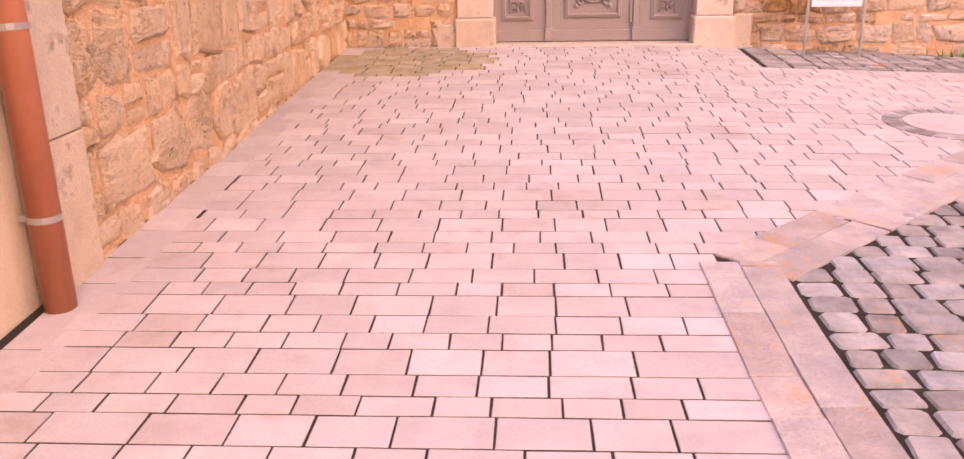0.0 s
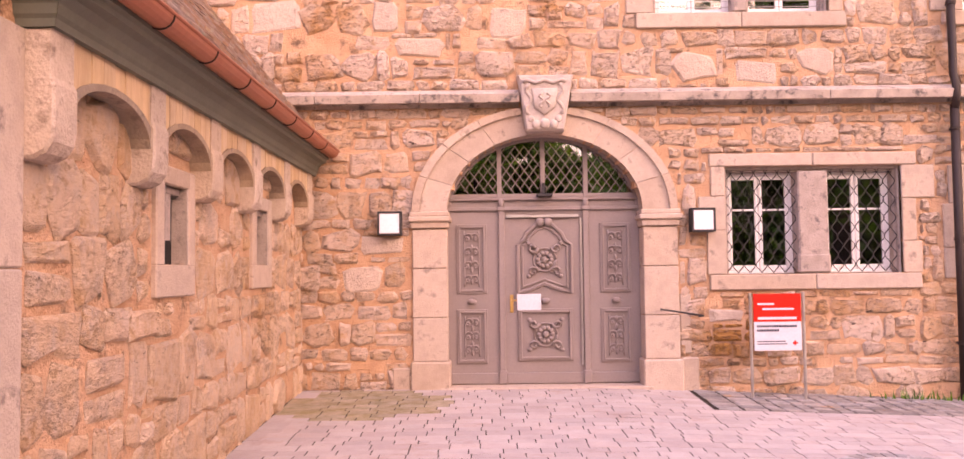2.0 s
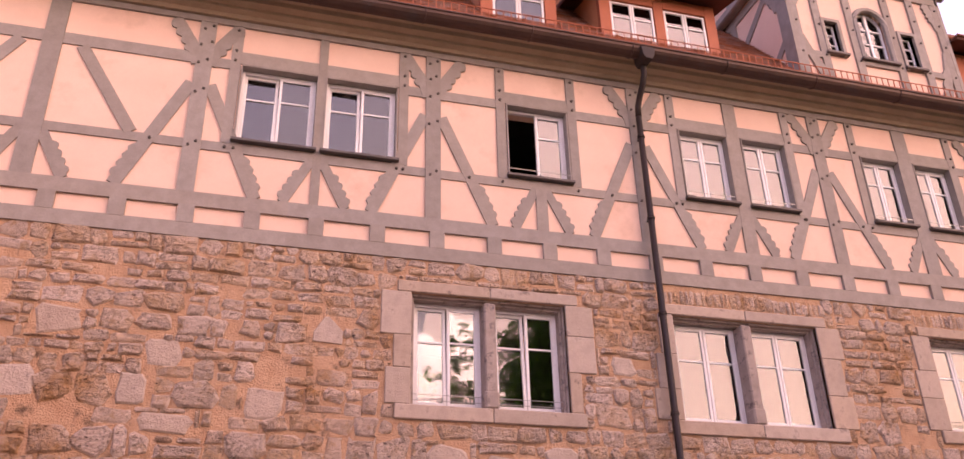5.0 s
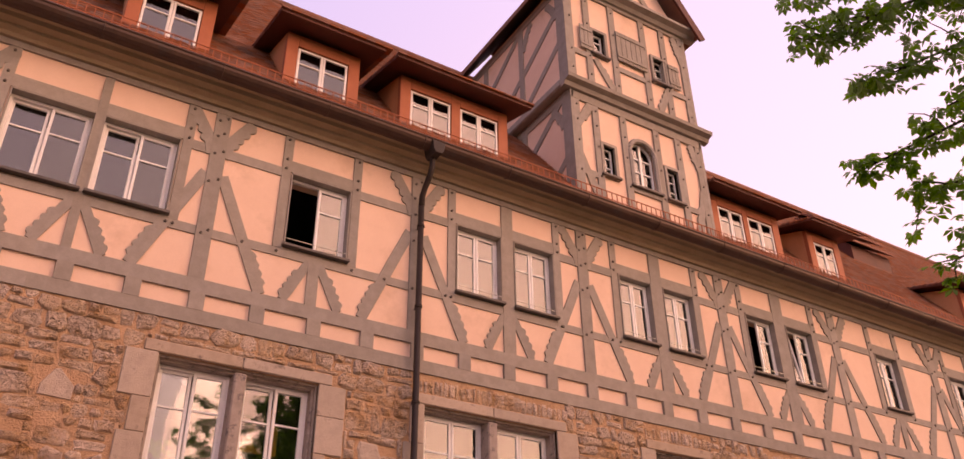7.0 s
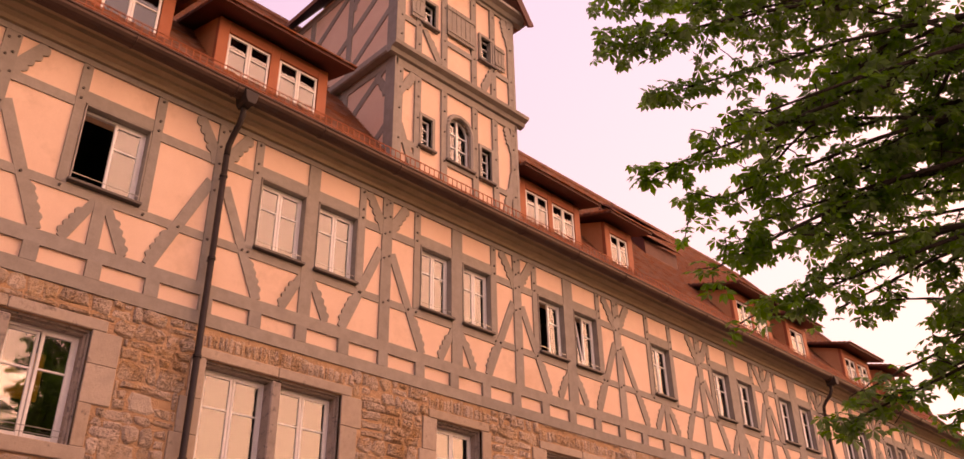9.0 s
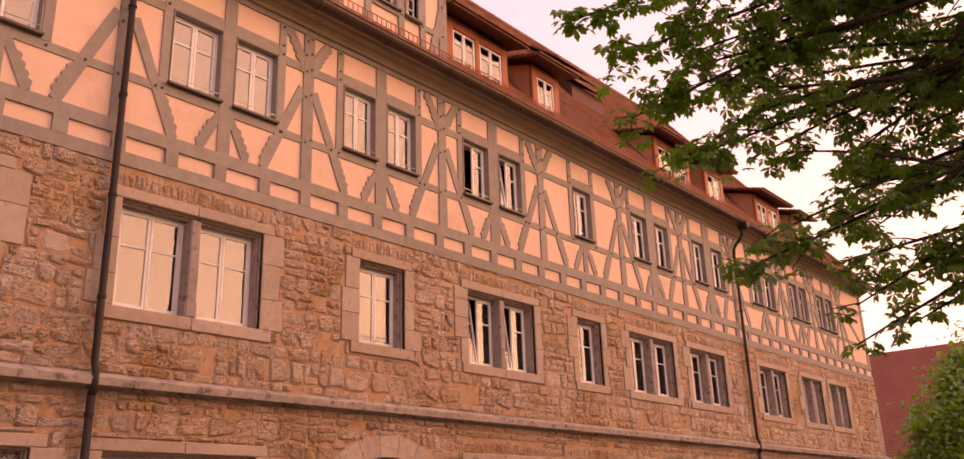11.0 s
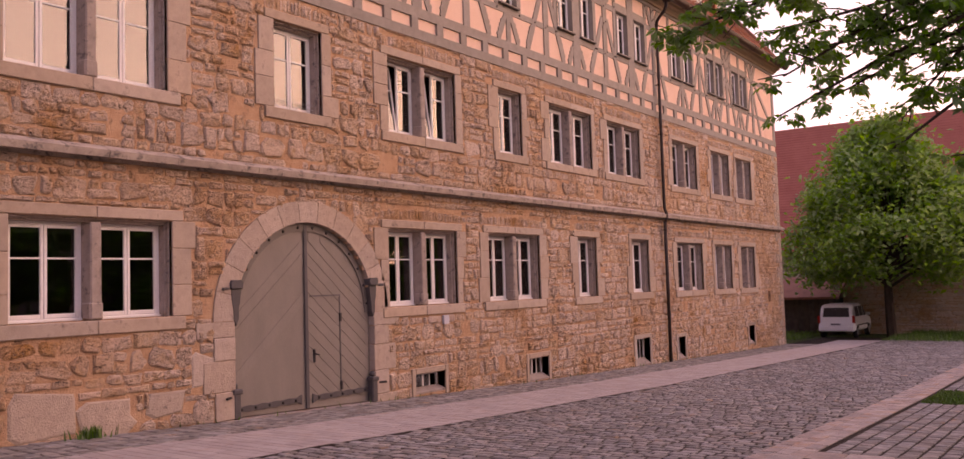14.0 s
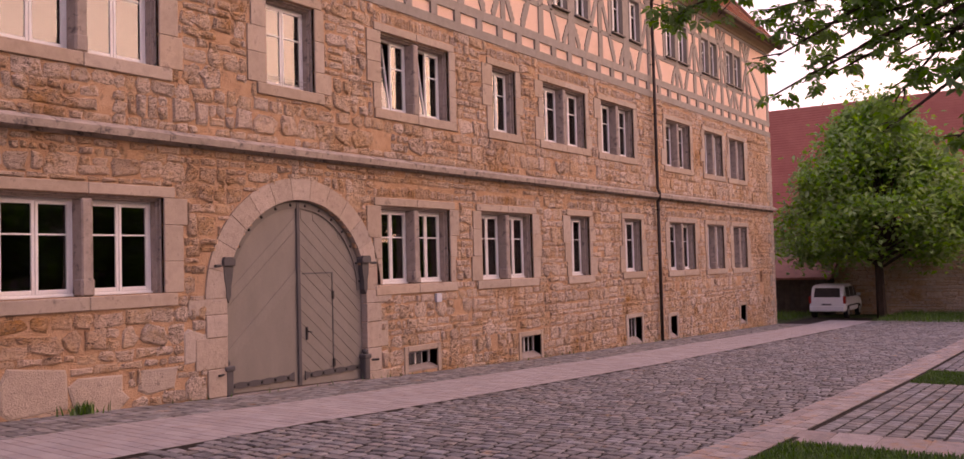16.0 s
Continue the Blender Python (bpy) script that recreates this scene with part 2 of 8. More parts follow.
corbel_mat = surface("pale_corbel_stone", (0.40, 0.32, 0.245), (0.54, 0.44, 0.345), rough=0.92, scale=6, fine=50, bump=0.8, dist=0.015, vary=0.08, by="object", stain=(0.26, 0.20, 0.15), stain_scale=6, stain_at=0.55, spec=0.12)
arch_ring_mat = surface("brown_arch_stone", (0.25, 0.195, 0.14), (0.36, 0.285, 0.205), rough=0.92, scale=5, fine=45, bump=0.6, dist=0.012, vary=0.1, by="object", stain=(0.18, 0.14, 0.11), stain_scale=7, stain_at=0.56, spec=0.12)
carved_mat = surface("carved_stone", (0.38, 0.33, 0.29), (0.50, 0.43, 0.37), rough=0.9, scale=9, fine=60, bump=0.5, dist=0.01, spec=0.15)
plaster_mat = surface("cream_plaster", (0.74, 0.525, 0.40), (0.80, 0.585, 0.455), rough=0.9, scale=1.5, fine=90, bump=0.15, dist=0.004, stain=(0.67, 0.47, 0.345), stain_scale=0.7, spec=0.1)
render_mat = surface("old_wall_render", (0.44, 0.35, 0.26), (0.54, 0.44, 0.33), rough=0.93, scale=2, fine=50, bump=0.5, dist=0.01, stain=(0.30, 0.23, 0.17), stain_scale=1.5, spec=0.1)
timber_mat = surface("grey_painted_timber", (0.262, 0.232, 0.20), (0.335, 0.298, 0.258), rough=0.8, scale=5, fine=50, bump=0.3, dist=0.006, vary=0.07, by="object", spec=0.2)
peg_mat = surface("dark_peg", (0.06, 0.05, 0.045), (0.09, 0.075, 0.06), rough=0.8, bump=0)
eave_mat = surface("ochre_grey_eave_paint", (0.36, 0.27, 0.17), (0.43, 0.33, 0.215), rough=0.75, scale=3, fine=40, bump=0.2, dist=0.004)
cornice_mat = surface("grey_green_cornice_paint", (0.108, 0.112, 0.083), (0.142, 0.146, 0.108), rough=0.6, scale=2, fine=30, bump=0.1, dist=0.003)
copper_mat = surface("browned_copper", (0.36, 0.13, 0.075), (0.42, 0.17, 0.10), rough=0.45, scale=1.2, fine=20, bump=0.05, dist=0.003, metal=0.35, spec=0.4)
dark_copper_mat = surface("dark_copper", (0.024, 0.017, 0.014), (0.04, 0.026, 0.021), rough=0.6, scale=2, fine=20, bump=0.05, dist=0.003, metal=0.0)
gutter_mat = surface("brown_copper_gutter", (0.058, 0.034, 0.026), (0.095, 0.054, 0.04), rough=0.5, scale=1.5, fine=20, bump=0.08, dist=0.003, metal=0.3, stain=(0.07, 0.05, 0.045), stain_scale=2.5)
steel_mat = surface("brushed_steel", (0.45, 0.43, 0.41), (0.55, 0.53, 0.5), rough=0.35, bump=0.05, metal=0.9)
iron_mat = surface("black_iron", (0.035, 0.032, 0.032), (0.055, 0.05, 0.05), rough=0.6, bump=0.15, dist=0.003, metal=0.3)
grey_iron_mat = surface("painted_ironwork", (0.075, 0.07, 0.07), (0.11, 0.10, 0.10), rough=0.6, bump=0.2, dist=0.003)
band_iron_mat = surface("taupe_painted_iron", (0.15, 0.135, 0.12), (0.19, 0.17, 0.15), rough=0.6, bump=0.2, dist=0.003)
door_mat = surface("taupe_door_paint", (0.225, 0.187, 0.172), (0.255, 0.212, 0.195), rough=0.5, scale=1.6, fine=40, bump=0.08, dist=0.003, spec=0.35)
gate_mat = surface("taupe_gate_paint", (0.215, 0.19, 0.163), (0.255, 0.224, 0.192), rough=0.6, scale=2.5, fine=60, bump=0.15, dist=0.004, vary=0.04, by="object", stretch=(1, 1, 0.4))
white_mat = surface("white_window_paint", (0.74, 0.72, 0.70), (0.80, 0.78, 0.76), rough=0.4, scale=2, fine=30, bump=0.03, dist=0.002, spec=0.4)
dark_sill_mat = surface("dark_sheet_sill", (0.09, 0.08, 0.075), (0.13, 0.11, 0.10), rough=0.5, bump=0.05, dist=0.002, metal=0.3)
# near-black albedo: the shade of unlit rooms is put into the colour
room_mat = surface("room_shade", (0.05, 0.045, 0.04), (0.08, 0.07, 0.06), rough=0.9, bump=0)
curtain_mat = surface("white_net_curtain", (0.60, 0.60, 0.72), (0.74, 0.74, 0.84), rough=0.9, scale=6, fine=50, bump=0.2, dist=0.01, stretch=(3, 1, 0.2))
orange_cloth_mat = surface("ochre_cloth", (0.65, 0.33, 0.04), (0.75, 0.42, 0.07), rough=0.9, scale=9, bump=0.2)
tile_mat = surface("red_clay_roof_tile", (0.20, 0.078, 0.048), (0.27, 0.115, 0.066), rough=0.85, scale=1.5, fine=25, bump=0.3, dist=0.008, vary=0.16, stain=(0.12, 0.065, 0.05), stain_scale=1.2, stain_at=0.57, spec=0.2)
old_tile_mat = surface("weathered_brown_roof_tile", (0.20, 0.13, 0.095), (0.30, 0.20, 0.14), rough=0.9, scale=4, fine=30, bump=0.5, dist=0.01, vary=0.2, stain=(0.30, 0.26, 0.18), stain_scale=5, spec=0.15)
dormer_front_mat = surface("orange_red_dormer_paint", (0.34, 0.105, 0.05), (0.40, 0.135, 0.065), rough=0.6, scale=2, fine=40, bump=0.1, dist=0.003)
hip_tile_mat = surface("orange_hip_tile", (0.46, 0.17, 0.10), (0.55, 0.22, 0.13), rough=0.75, scale=3, fine=30, bump=0.3, dist=0.008, stain=(0.42, 0.30, 0.22), stain_scale=5, stain_at=0.58, spec=0.2)
barn_tile_mat = surface("plain_red_barn_tile", (0.36, 0.12, 0.085), (0.42, 0.15, 0.105), rough=0.85, scale=1.0, fine=12, bump=0.2, dist=0.01, spec=0.15)
red_paint_mat = surface("rust_red_dormer_paint", (0.085, 0.03, 0.021), (0.12, 0.04, 0.027), rough=0.6, scale=2, fine=40, bump=0.1, dist=0.003)
orange_plaster_mat = surface("orange_dormer_cheek", (0.52, 0.25, 0.12), (0.58, 0.29, 0.15), rough=0.9, scale=3, bump=0.1)
paver_mat = surface("pale_stone_paver", (0.36, 0.31, 0.288), (0.44, 0.385, 0.355), rough=0.85, scale=4, fine=80, bump=0.4, dist=0.006, vary=0.09, stain=(0.35, 0.285, 0.25), stain_scale=2.0, spec=0.1)
paver_piece_mat = surface("pale_stone_paver_single", (0.365, 0.305, 0.282), (0.445, 0.38, 0.35), rough=0.85, scale=4, fine=80, bump=0.4, dist=0.006, vary=0.09, by="object", stain=(0.35, 0.285, 0.25), stain_scale=2.0, spec=0.1)
moss_paver_mat = surface("mossy_paver", (0.20, 0.175, 0.085), (0.37, 0.31, 0.23), rough=0.9, scale=6, fine=60, bump=0.4, dist=0.008, vary=0.1, spec=0.15)
COBBLE = dict(rough=0.75, scale=7, fine=60, bump=0.6, dist=0.012, vary=0.28, stain=(0.38, 0.25, 0.15), stain_scale=2.5, stain_at=0.60, spec=0.12)
cobble_mat = surface("worn_cobble", (0.17, 0.155, 0.142), (0.315, 0.287, 0.262), **COBBLE)
cobble_piece_mat = surface("worn_cobble_single", (0.17, 0.155, 0.142), (0.315, 0.287, 0.262), by="object", **COBBLE)
BAND = dict(rough=0.85, scale=5, fine=60, bump=0.8, dist=0.015, vary=0.14, stain=(0.40, 0.26, 0.165), stain_scale=3.5, stain_at=0.54, spec=0.2)
band_mat = surface("kerb_stone_band", (0.27, 0.23, 0.21), (0.42, 0.345, 0.30), **BAND)
band_piece_mat = surface("kerb_stone_single", (0.27, 0.23, 0.21), (0.42, 0.345, 0.30), by="object", **BAND)
joint_mat = surface("dark_joint_soil", (0.022, 0.017, 0.013), (0.042, 0.033, 0.025), rough=0.95, scale=5, fine=80, bump=0.6, dist=0.01, spec=0.1)
soil_mat = surface("grassy_ground", (0.035, 0.06, 0.015), (0.07, 0.085, 0.03), rough=0.95, scale=2, fine=60, bump=0.7, dist=0.03, stain=(0.10, 0.08, 0.05), stain_scale=0.6, stain_at=0.62, spec=0.1)
grass_mat = surface("grass_blade", (0.07, 0.15, 0.02), (0.13, 0.21, 0.04), rough=0.7, scale=3, bump=0, vary=0.2, spec=0.2)
bark_mat = surface("dark_bark", (0.045, 0.033, 0.025), (0.09, 0.065, 0.05), rough=0.95, scale=8, fine=40, bump=0.9, dist=0.02, stretch=(1, 1, 0.3), spec=0.1)
red_sign_mat = surface("red_sign_print", (0.52, 0.02, 0.01), (0.56, 0.026, 0.014), rough=0.6, bump=0, spec=0.08)
white_sign_mat = surface("white_sign_sheet", (0.55, 0.55, 0.59), (0.60, 0.60, 0.64), rough=0.35, bump=0)
ink_mat = surface("dark_print", (0.03, 0.03, 0.05), (0.04, 0.04, 0.06), rough=0.5, bump=0)
brass_mat = surface("brass", (0.55, 0.36, 0.12), (0.62, 0.42, 0.16), rough=0.35, bump=0.03, metal=0.9)
car_mat = surface("white_car_paint", (0.80, 0.80, 0.82), (0.84, 0.84, 0.86), rough=0.25, bump=0, spec=0.5)
rubber_mat = surface("black_rubber", (0.02, 0.02, 0.02), (0.03, 0.03, 0.03), rough=0.8, bump=0)
tail_mat = surface("red_tail_lamp", (0.30, 0.02, 0.02), (0.36, 0.03, 0.02), rough=0.2, bump=0, spec=0.5)
milk_mat = surface("milky_lamp_glass", (0.74, 0.71, 0.72), (0.78, 0.75, 0.76), rough=0.3, bump=0, spec=0.4)
# near black for the slit panels: recess shade as a colour
gap_mat = surface("slit_recess_shade", (0.012, 0.010, 0.009), (0.022, 0.018, 0.016), rough=0.9, bump=0.2)
wood_dark_mat = surface("dark_weathered_boards", (0.05, 0.04, 0.035), (0.09, 0.075, 0.06), rough=0.85, scale=4, bump=0.3, vary=0.15, by="object")


def leaf_material(name, c1, c2):
    m = surface(name, c1, c2, rough=0.55, scale=1.2, fine=30, bump=0.1, dist=0.003, vary=0.22, spec=0.3)
    n, l = m.node_tree.nodes, m.node_tree.links
    b = n["Principled BSDF"]
    src = b.inputs["Base Color"].links[0].from_socket
    tr = n.new("ShaderNodeBsdfTranslucent")
    l.new(src, tr.inputs["Color"])
    mx = n.new("ShaderNodeMixShader")
    mx.inputs["Fac"].default_value = 0.5
    l.new(b.outputs["BSDF"], mx.inputs[1])
    l.new(tr.outputs["BSDF"], mx.inputs[2])
    l.new(mx.outputs["Shader"], n["Material Output"].inputs["Surface"])
    return m


chestnut_mat = leaf_material("chestnut_leaf", (0.14, 0.28, 0.04), (0.26, 0.44, 0.08))
lime_mat = leaf_material("young_tree_leaf", (0.19, 0.355, 0.055), (0.355, 0.495, 0.11))

glass_mat = bpy.data.materials.new("window_glass")
glass_mat.use_nodes = True
gn, gl = glass_mat.node_tree.nodes, glass_mat.node_tree.links
gn.remove(gn["Principled BSDF"])
g_t = gn.new("ShaderNodeBsdfTransparent")
g_t.inputs["Color"].default_value = (0.86, 0.88, 0.88, 1)
g_g = gn.new("ShaderNodeBsdfGlossy")
g_g.inputs["Roughness"].default_value = 0.02
g_f = gn.new("ShaderNodeFresnel")
g_f.inputs["IOR"].default_value = 2.3
g_m = gn.new("ShaderNodeMixShader")
gl.new(g_f.outputs["Fac"], g_m.inputs["Fac"])
gl.new(g_t.outputs["BSDF"], g_m.inputs[1])
gl.new(g_g.outputs["BSDF"], g_m.inputs[2])
gl.new(g_m.outputs["Shader"], gn["Material Output"].inputs["Surface"])
g_n = gn.new("ShaderNodeTexNoise")
g_n.inputs["Scale"].default_value = 1.3
g_b = gn.new("ShaderNodeBump")
g_b.inputs["Strength"].default_value = 0.05
g_b.inputs["Distance"].default_value = 0.02
gl.new(g_n.outputs["Fac"], g_b.inputs["Height"])
gl.new(g_b.outputs["Normal"], g_g.inputs["Normal"])


# ---- mesh building ----
class Shape:
    """Collects vertices and faces for one mesh."""

    def __init__(self):
        self.v, self.f = [], []

    def add(self, verts, faces):
        k = len(self.v)
        self.v += verts
        self.f += [tuple(i + k for i in face) for face in faces]
        return self

    def box(self, x0, x1, y0, y1, z0, z1, c=0.0):
        if c <= 0:
            return self.add([(x, y, z) for x in (x0, x1) for y in (y0, y1) for z in (z0, z1)],
                            [(0, 1, 3, 2), (4, 6, 7, 5), (0, 4, 5, 1), (2, 3, 7, 6), (0, 2, 6, 4), (1, 5, 7, 3)])
        bm = bmesh.new()
        bmesh.ops.create_cube(bm, size=1)
        for v in bm.verts:
            v.co = ((x0 + x1) / 2 + v.co.x * (x1 - x0), (y0 + y1) / 2 + v.co.y * (y1 - y0), (z0 + z1) / 2 + v.co.z * (z1 - z0))
        bmesh.ops.bevel(bm, geom=bm.edges[:], offset=c, segments=1, affect="EDGES")
        bm.verts.index_update()
        self.add([tuple(v.co) for v in bm.verts], [tuple(v.index for v in f.verts) for f in bm.faces])
        bm.free()
        return self

    def prism(self, poly, y0, y1, inset=0.0, axis="y"):
        """A polygon of (x, z) points, extruded from y1 (back) to y0 (front); inset narrows its front edge."""
        n = len(poly)
        cx, cz = sum(p[0] for p in poly) / n, sum(p[1] for p in poly) / n
        back = [(p[0], y1, p[1]) for p in poly]
        if inset:
            mid = [(p[0], y0 + (inset if y1 > y0 else -inset), p[1]) for p in poly]
            front = []
            for p in poly:
                d = math.hypot(p[0] - cx, p[1] - cz) or 1
                k = max(0.0, 1 - inset / d)
                front.append((cx + (p[0] - cx) * k, y0, cz + (p[1] - cz) * k))
            rings = [back, mid, front]
        else:
            rings = [back, [(p[0], y0, p[1]) for p in poly]]
        verts = [p for r in rings for p in r]
        faces = []
        for r in range(len(rings) - 1):
            for i in range(n):
                j = (i + 1) % n
                faces.append((r * n + i, r * n + j, (r + 1) * n + j, (r + 1) * n + i))
        faces.append(tuple(range((len(rings) - 1) * n, len(rings) * n)))
        faces.append(tuple(range(n - 1, -1, -1)))
        if axis == "x":
            verts = [(y, x, z) for x, y, z in verts]
        if axis == "z":
            verts = [(x, z, y) for x, y, z in verts]
        return self.add(verts, faces)

    def strip(self, a, b, w, y0, y1):
        """A timber of width w from a to b in the plane of the facade."""
        length = math.hypot(b[0] - a[0], b[1] - a[1])
        nx, nz = (a[1] - b[1]) / length * w / 2, (b[0] - a[0]) / length * w / 2
        return self.prism([(a[0] + nx, a[1] + nz), (b[0] + nx, b[1] + nz), (b[0] - nx, b[1] - nz), (a[0] - nx, a[1] - nz)], y0, y1)

    def tube(self, pts, r, n=8, r1=None, caps=True):
        pts = [Vector(p) for p in pts]
        rings = []
        up = Vector((0.13, 0.29, 0.95))
        for i, p in enumerate(pts):
            d = (pts[min(i + 1, len(pts) - 1)] - pts[max(i - 1, 0)]).normalized()
            s = d.cross(up)
            s = s.normalized() if s.length > 0.05 else d.cross(Vector((1, 0, 0))).normalized()
            t = d.cross(s)
            k = r if r1 is None else r + (r1 - r) * i / (len(pts) - 1)
            rings.append([tuple(p + (s * math.cos(a) + t * math.sin(a)) * k) for a in (2 * math.pi * j / n for j in range(n))])
        verts = [v for ring in rings for v in ring]
        faces = [(i * n + j, i * n + (j + 1) % n, (i + 1) * n + (j + 1) % n, (i + 1) * n + j) for i in range(len(pts) - 1) for j in range(n)]
        if caps:
            faces += [tuple(range(n - 1, -1, -1)), tuple((len(pts) - 1) * n + j for j in range(n))]
        return self.add(verts, faces)

    def ball(self, c, r, sx=1, sy=1, sz=1, rings=5, n=8):
        verts, faces = [(c[0], c[1], c[2] + r * sz)], []
        for i in range(1, rings):
            a = math.pi * i / rings
            for j in range(n):
                t = 2 * math.pi * j / n
                verts.append((c[0] + r * sx * math.sin(a) * math.cos(t), c[1] + r * sy * math.sin(a) * math.sin(t), c[2] + r * sz * math.cos(a)))
        verts.append((c[0], c[1], c[2] - r * sz))
        for j in range(n):
            faces.append((0, 1 + j, 1 + (j + 1) % n))
            for i in range(rings - 2):
                a, b = 1 + i * n + j, 1 + i * n + (j + 1) % n
                faces.append((a, a + n, b + n, b))
            faces.append((len(verts) - 1, 1 + (rings - 2) * n + (j + 1) % n, 1 + (rings - 2) * n + j))
        return self.add(verts, faces)

    def rounded(self, r):
        """Rounds all edges with the radius r."""
        bm = bmesh.new()
        vs = [bm.verts.new(p) for p in self.v]
        for f in self.f:
            bm.faces.new([vs[i] for i in f])
        bmesh.ops.recalc_face_normals(bm, faces=bm.faces)
        bmesh.ops.bevel(bm, geom=bm.edges[:], offset=r, segments=3, profile=0.5, affect="EDGES", clamp_overlap=True)
        bm.verts.index_update()
        self.v, self.f = [tuple(v.co) for v in bm.verts], [tuple(v.index for v in f.verts) for f in bm.faces]
        bm.free()
        return self

    def mesh(self, name, material, smooth=False):
        me = bpy.data.meshes.new(name)
        me.from_pydata(self.v, [], self.f)
        bm = bmesh.new()
        bm.from_mesh(me)
        bmesh.ops.recalc_face_normals(bm, faces=bm.faces)
        bm.to_mesh(me)
        bm.free()
        me.materials.append(material)
        if smooth:
            me.shade_smooth()
        return me


def part(name, shape, material, parent=None, label="", smooth=False):
    ob = new(name, shape.mesh(name, material, smooth) if isinstance(shape, Shape) else shape)
    if parent:
        ob.parent = parent
        ob.matrix_parent_inverse = parent.matrix_basis.inverted()
    if label:
        ob["label"] = label
    return ob


def thing(name, label, category, at=(0, 0, 0), group="", kind=""):
    ob = new(name)
    ob.location = at
    ob.empty_display_size = 0.2
    return tagged(ob, label, category, group, kind)


def S():
    return Shape()


def gz(x, y):
    """Height of the ground: it falls away from the portal and along the facade."""
    a = float(np.interp(x, [-50, 2, 6.7, 10.4, 20, 40, 60], [0, 0, -0.22, -0.41, -0.78, -1.36, -1.7]))
    b = float(np.interp(x, [2, 9], [0.042, 0]))
    return a + b * max(-8.0, min(0.0, y))


def wall_sheet(us, vs, filled, put, thick):
    """A wall of cells between the cuts us and vs, with holes where filled() is false; put(u, d, v) places a point."""
    shape = Shape()
    nu, nv = len(us) - 1, len(vs) - 1
    ok = [[filled((us[i] + us[i + 1]) / 2, (vs[j] + vs[j + 1]) / 2) for j in range(nv)] for i in range(nu)]
    for i in range(nu):
        for j in range(nv):
            if not ok[i][j]:
                continue
            a, b, c, d = us[i], us[i + 1], vs[j], vs[j + 1]
            quads = [[(a, 0, c), (b, 0, c), (b, 0, d), (a, 0, d)], [(a, thick, c), (a, thick, d), (b, thick, d), (b, thick, c)]]
            if i == 0 or not ok[i - 1][j]:
                quads.append([(a, 0, c), (a, 0, d), (a, thick, d), (a, thick, c)])
            if i == nu - 1 or not ok[i + 1][j]:
                quads.append([(b, 0, c), (b, thick, c), (b, thick, d), (b, 0, d)])
            if j == 0 or not ok[i][j - 1]:
                quads.append([(a, 0, c), (a, thick, c), (b, thick, c), (b, 0, c)])
            if j == nv - 1 or not ok[i][j + 1]:
                quads.append([(a, 0, d), (b, 0, d), (b, thick, d), (a, thick, d)])
            for q in quads:
                shape.add([put(*p) for p in q], [(0, 1, 2, 3)])
    return shape


def rubble(u0, u1, v0, v1, blocked, rng, heights=(0.10, 0.38), widths=(0.12, 0.46)):
    """Boxes (u0, u1, v0, v1) of irregular courses of stone, kept clear of the blocked boxes."""
    out = []
    v = v0
    while v < v1 - 0.05:
        h = rng.uniform(*heights)
        if v + h > v1 - 0.08:
            h = v1 - v
        u = u0 - rng.uniform(0, 0.3)
        while u < u1:
            w = rng.uniform(*widths) * (0.75 + h * 1.4)
            cells = [(u, u + w, v, v + h)]
            k = rng.random()
            if h > 0.24 and k < 0.28:
                s = v + h * rng.uniform(0.4, 0.6)
                if k < 0.2 and w > 0.3:
                    q = u + w * rng.uniform(0.35, 0.65)
                    cells = [(u, u + w, v, s), (u, q, s, v + h), (q, u + w, s, v + h)]
                else:
                    cells = [(u, u + w, v, s), (u, u + w, s, v + h)]
            for c in cells:
                a, b, lo, hi = max(c[0], u0), min(c[1], u1), c[2], c[3]
                for (p, q, r, t) in blocked:
                    if a < q and b > p and lo < t and hi > r:
                        options = [(a, min(b, p), lo, hi), (max(a, q), b, lo, hi), (a, b, lo, min(hi, r)), (a, b, max(lo, t), hi)]
                        a, b, lo, hi = max(options, key=lambda o: max(0, o[1] - o[0]) * max(0, o[3] - o[2]))
                    if b - a < 0.06 or hi - lo < 0.05:
                        break
                if b - a > 0.06 and hi - lo > 0.05 and rng.random() > 0.03:
                    out.append((a, b, lo, hi))
            u += w
        v += h
    return out


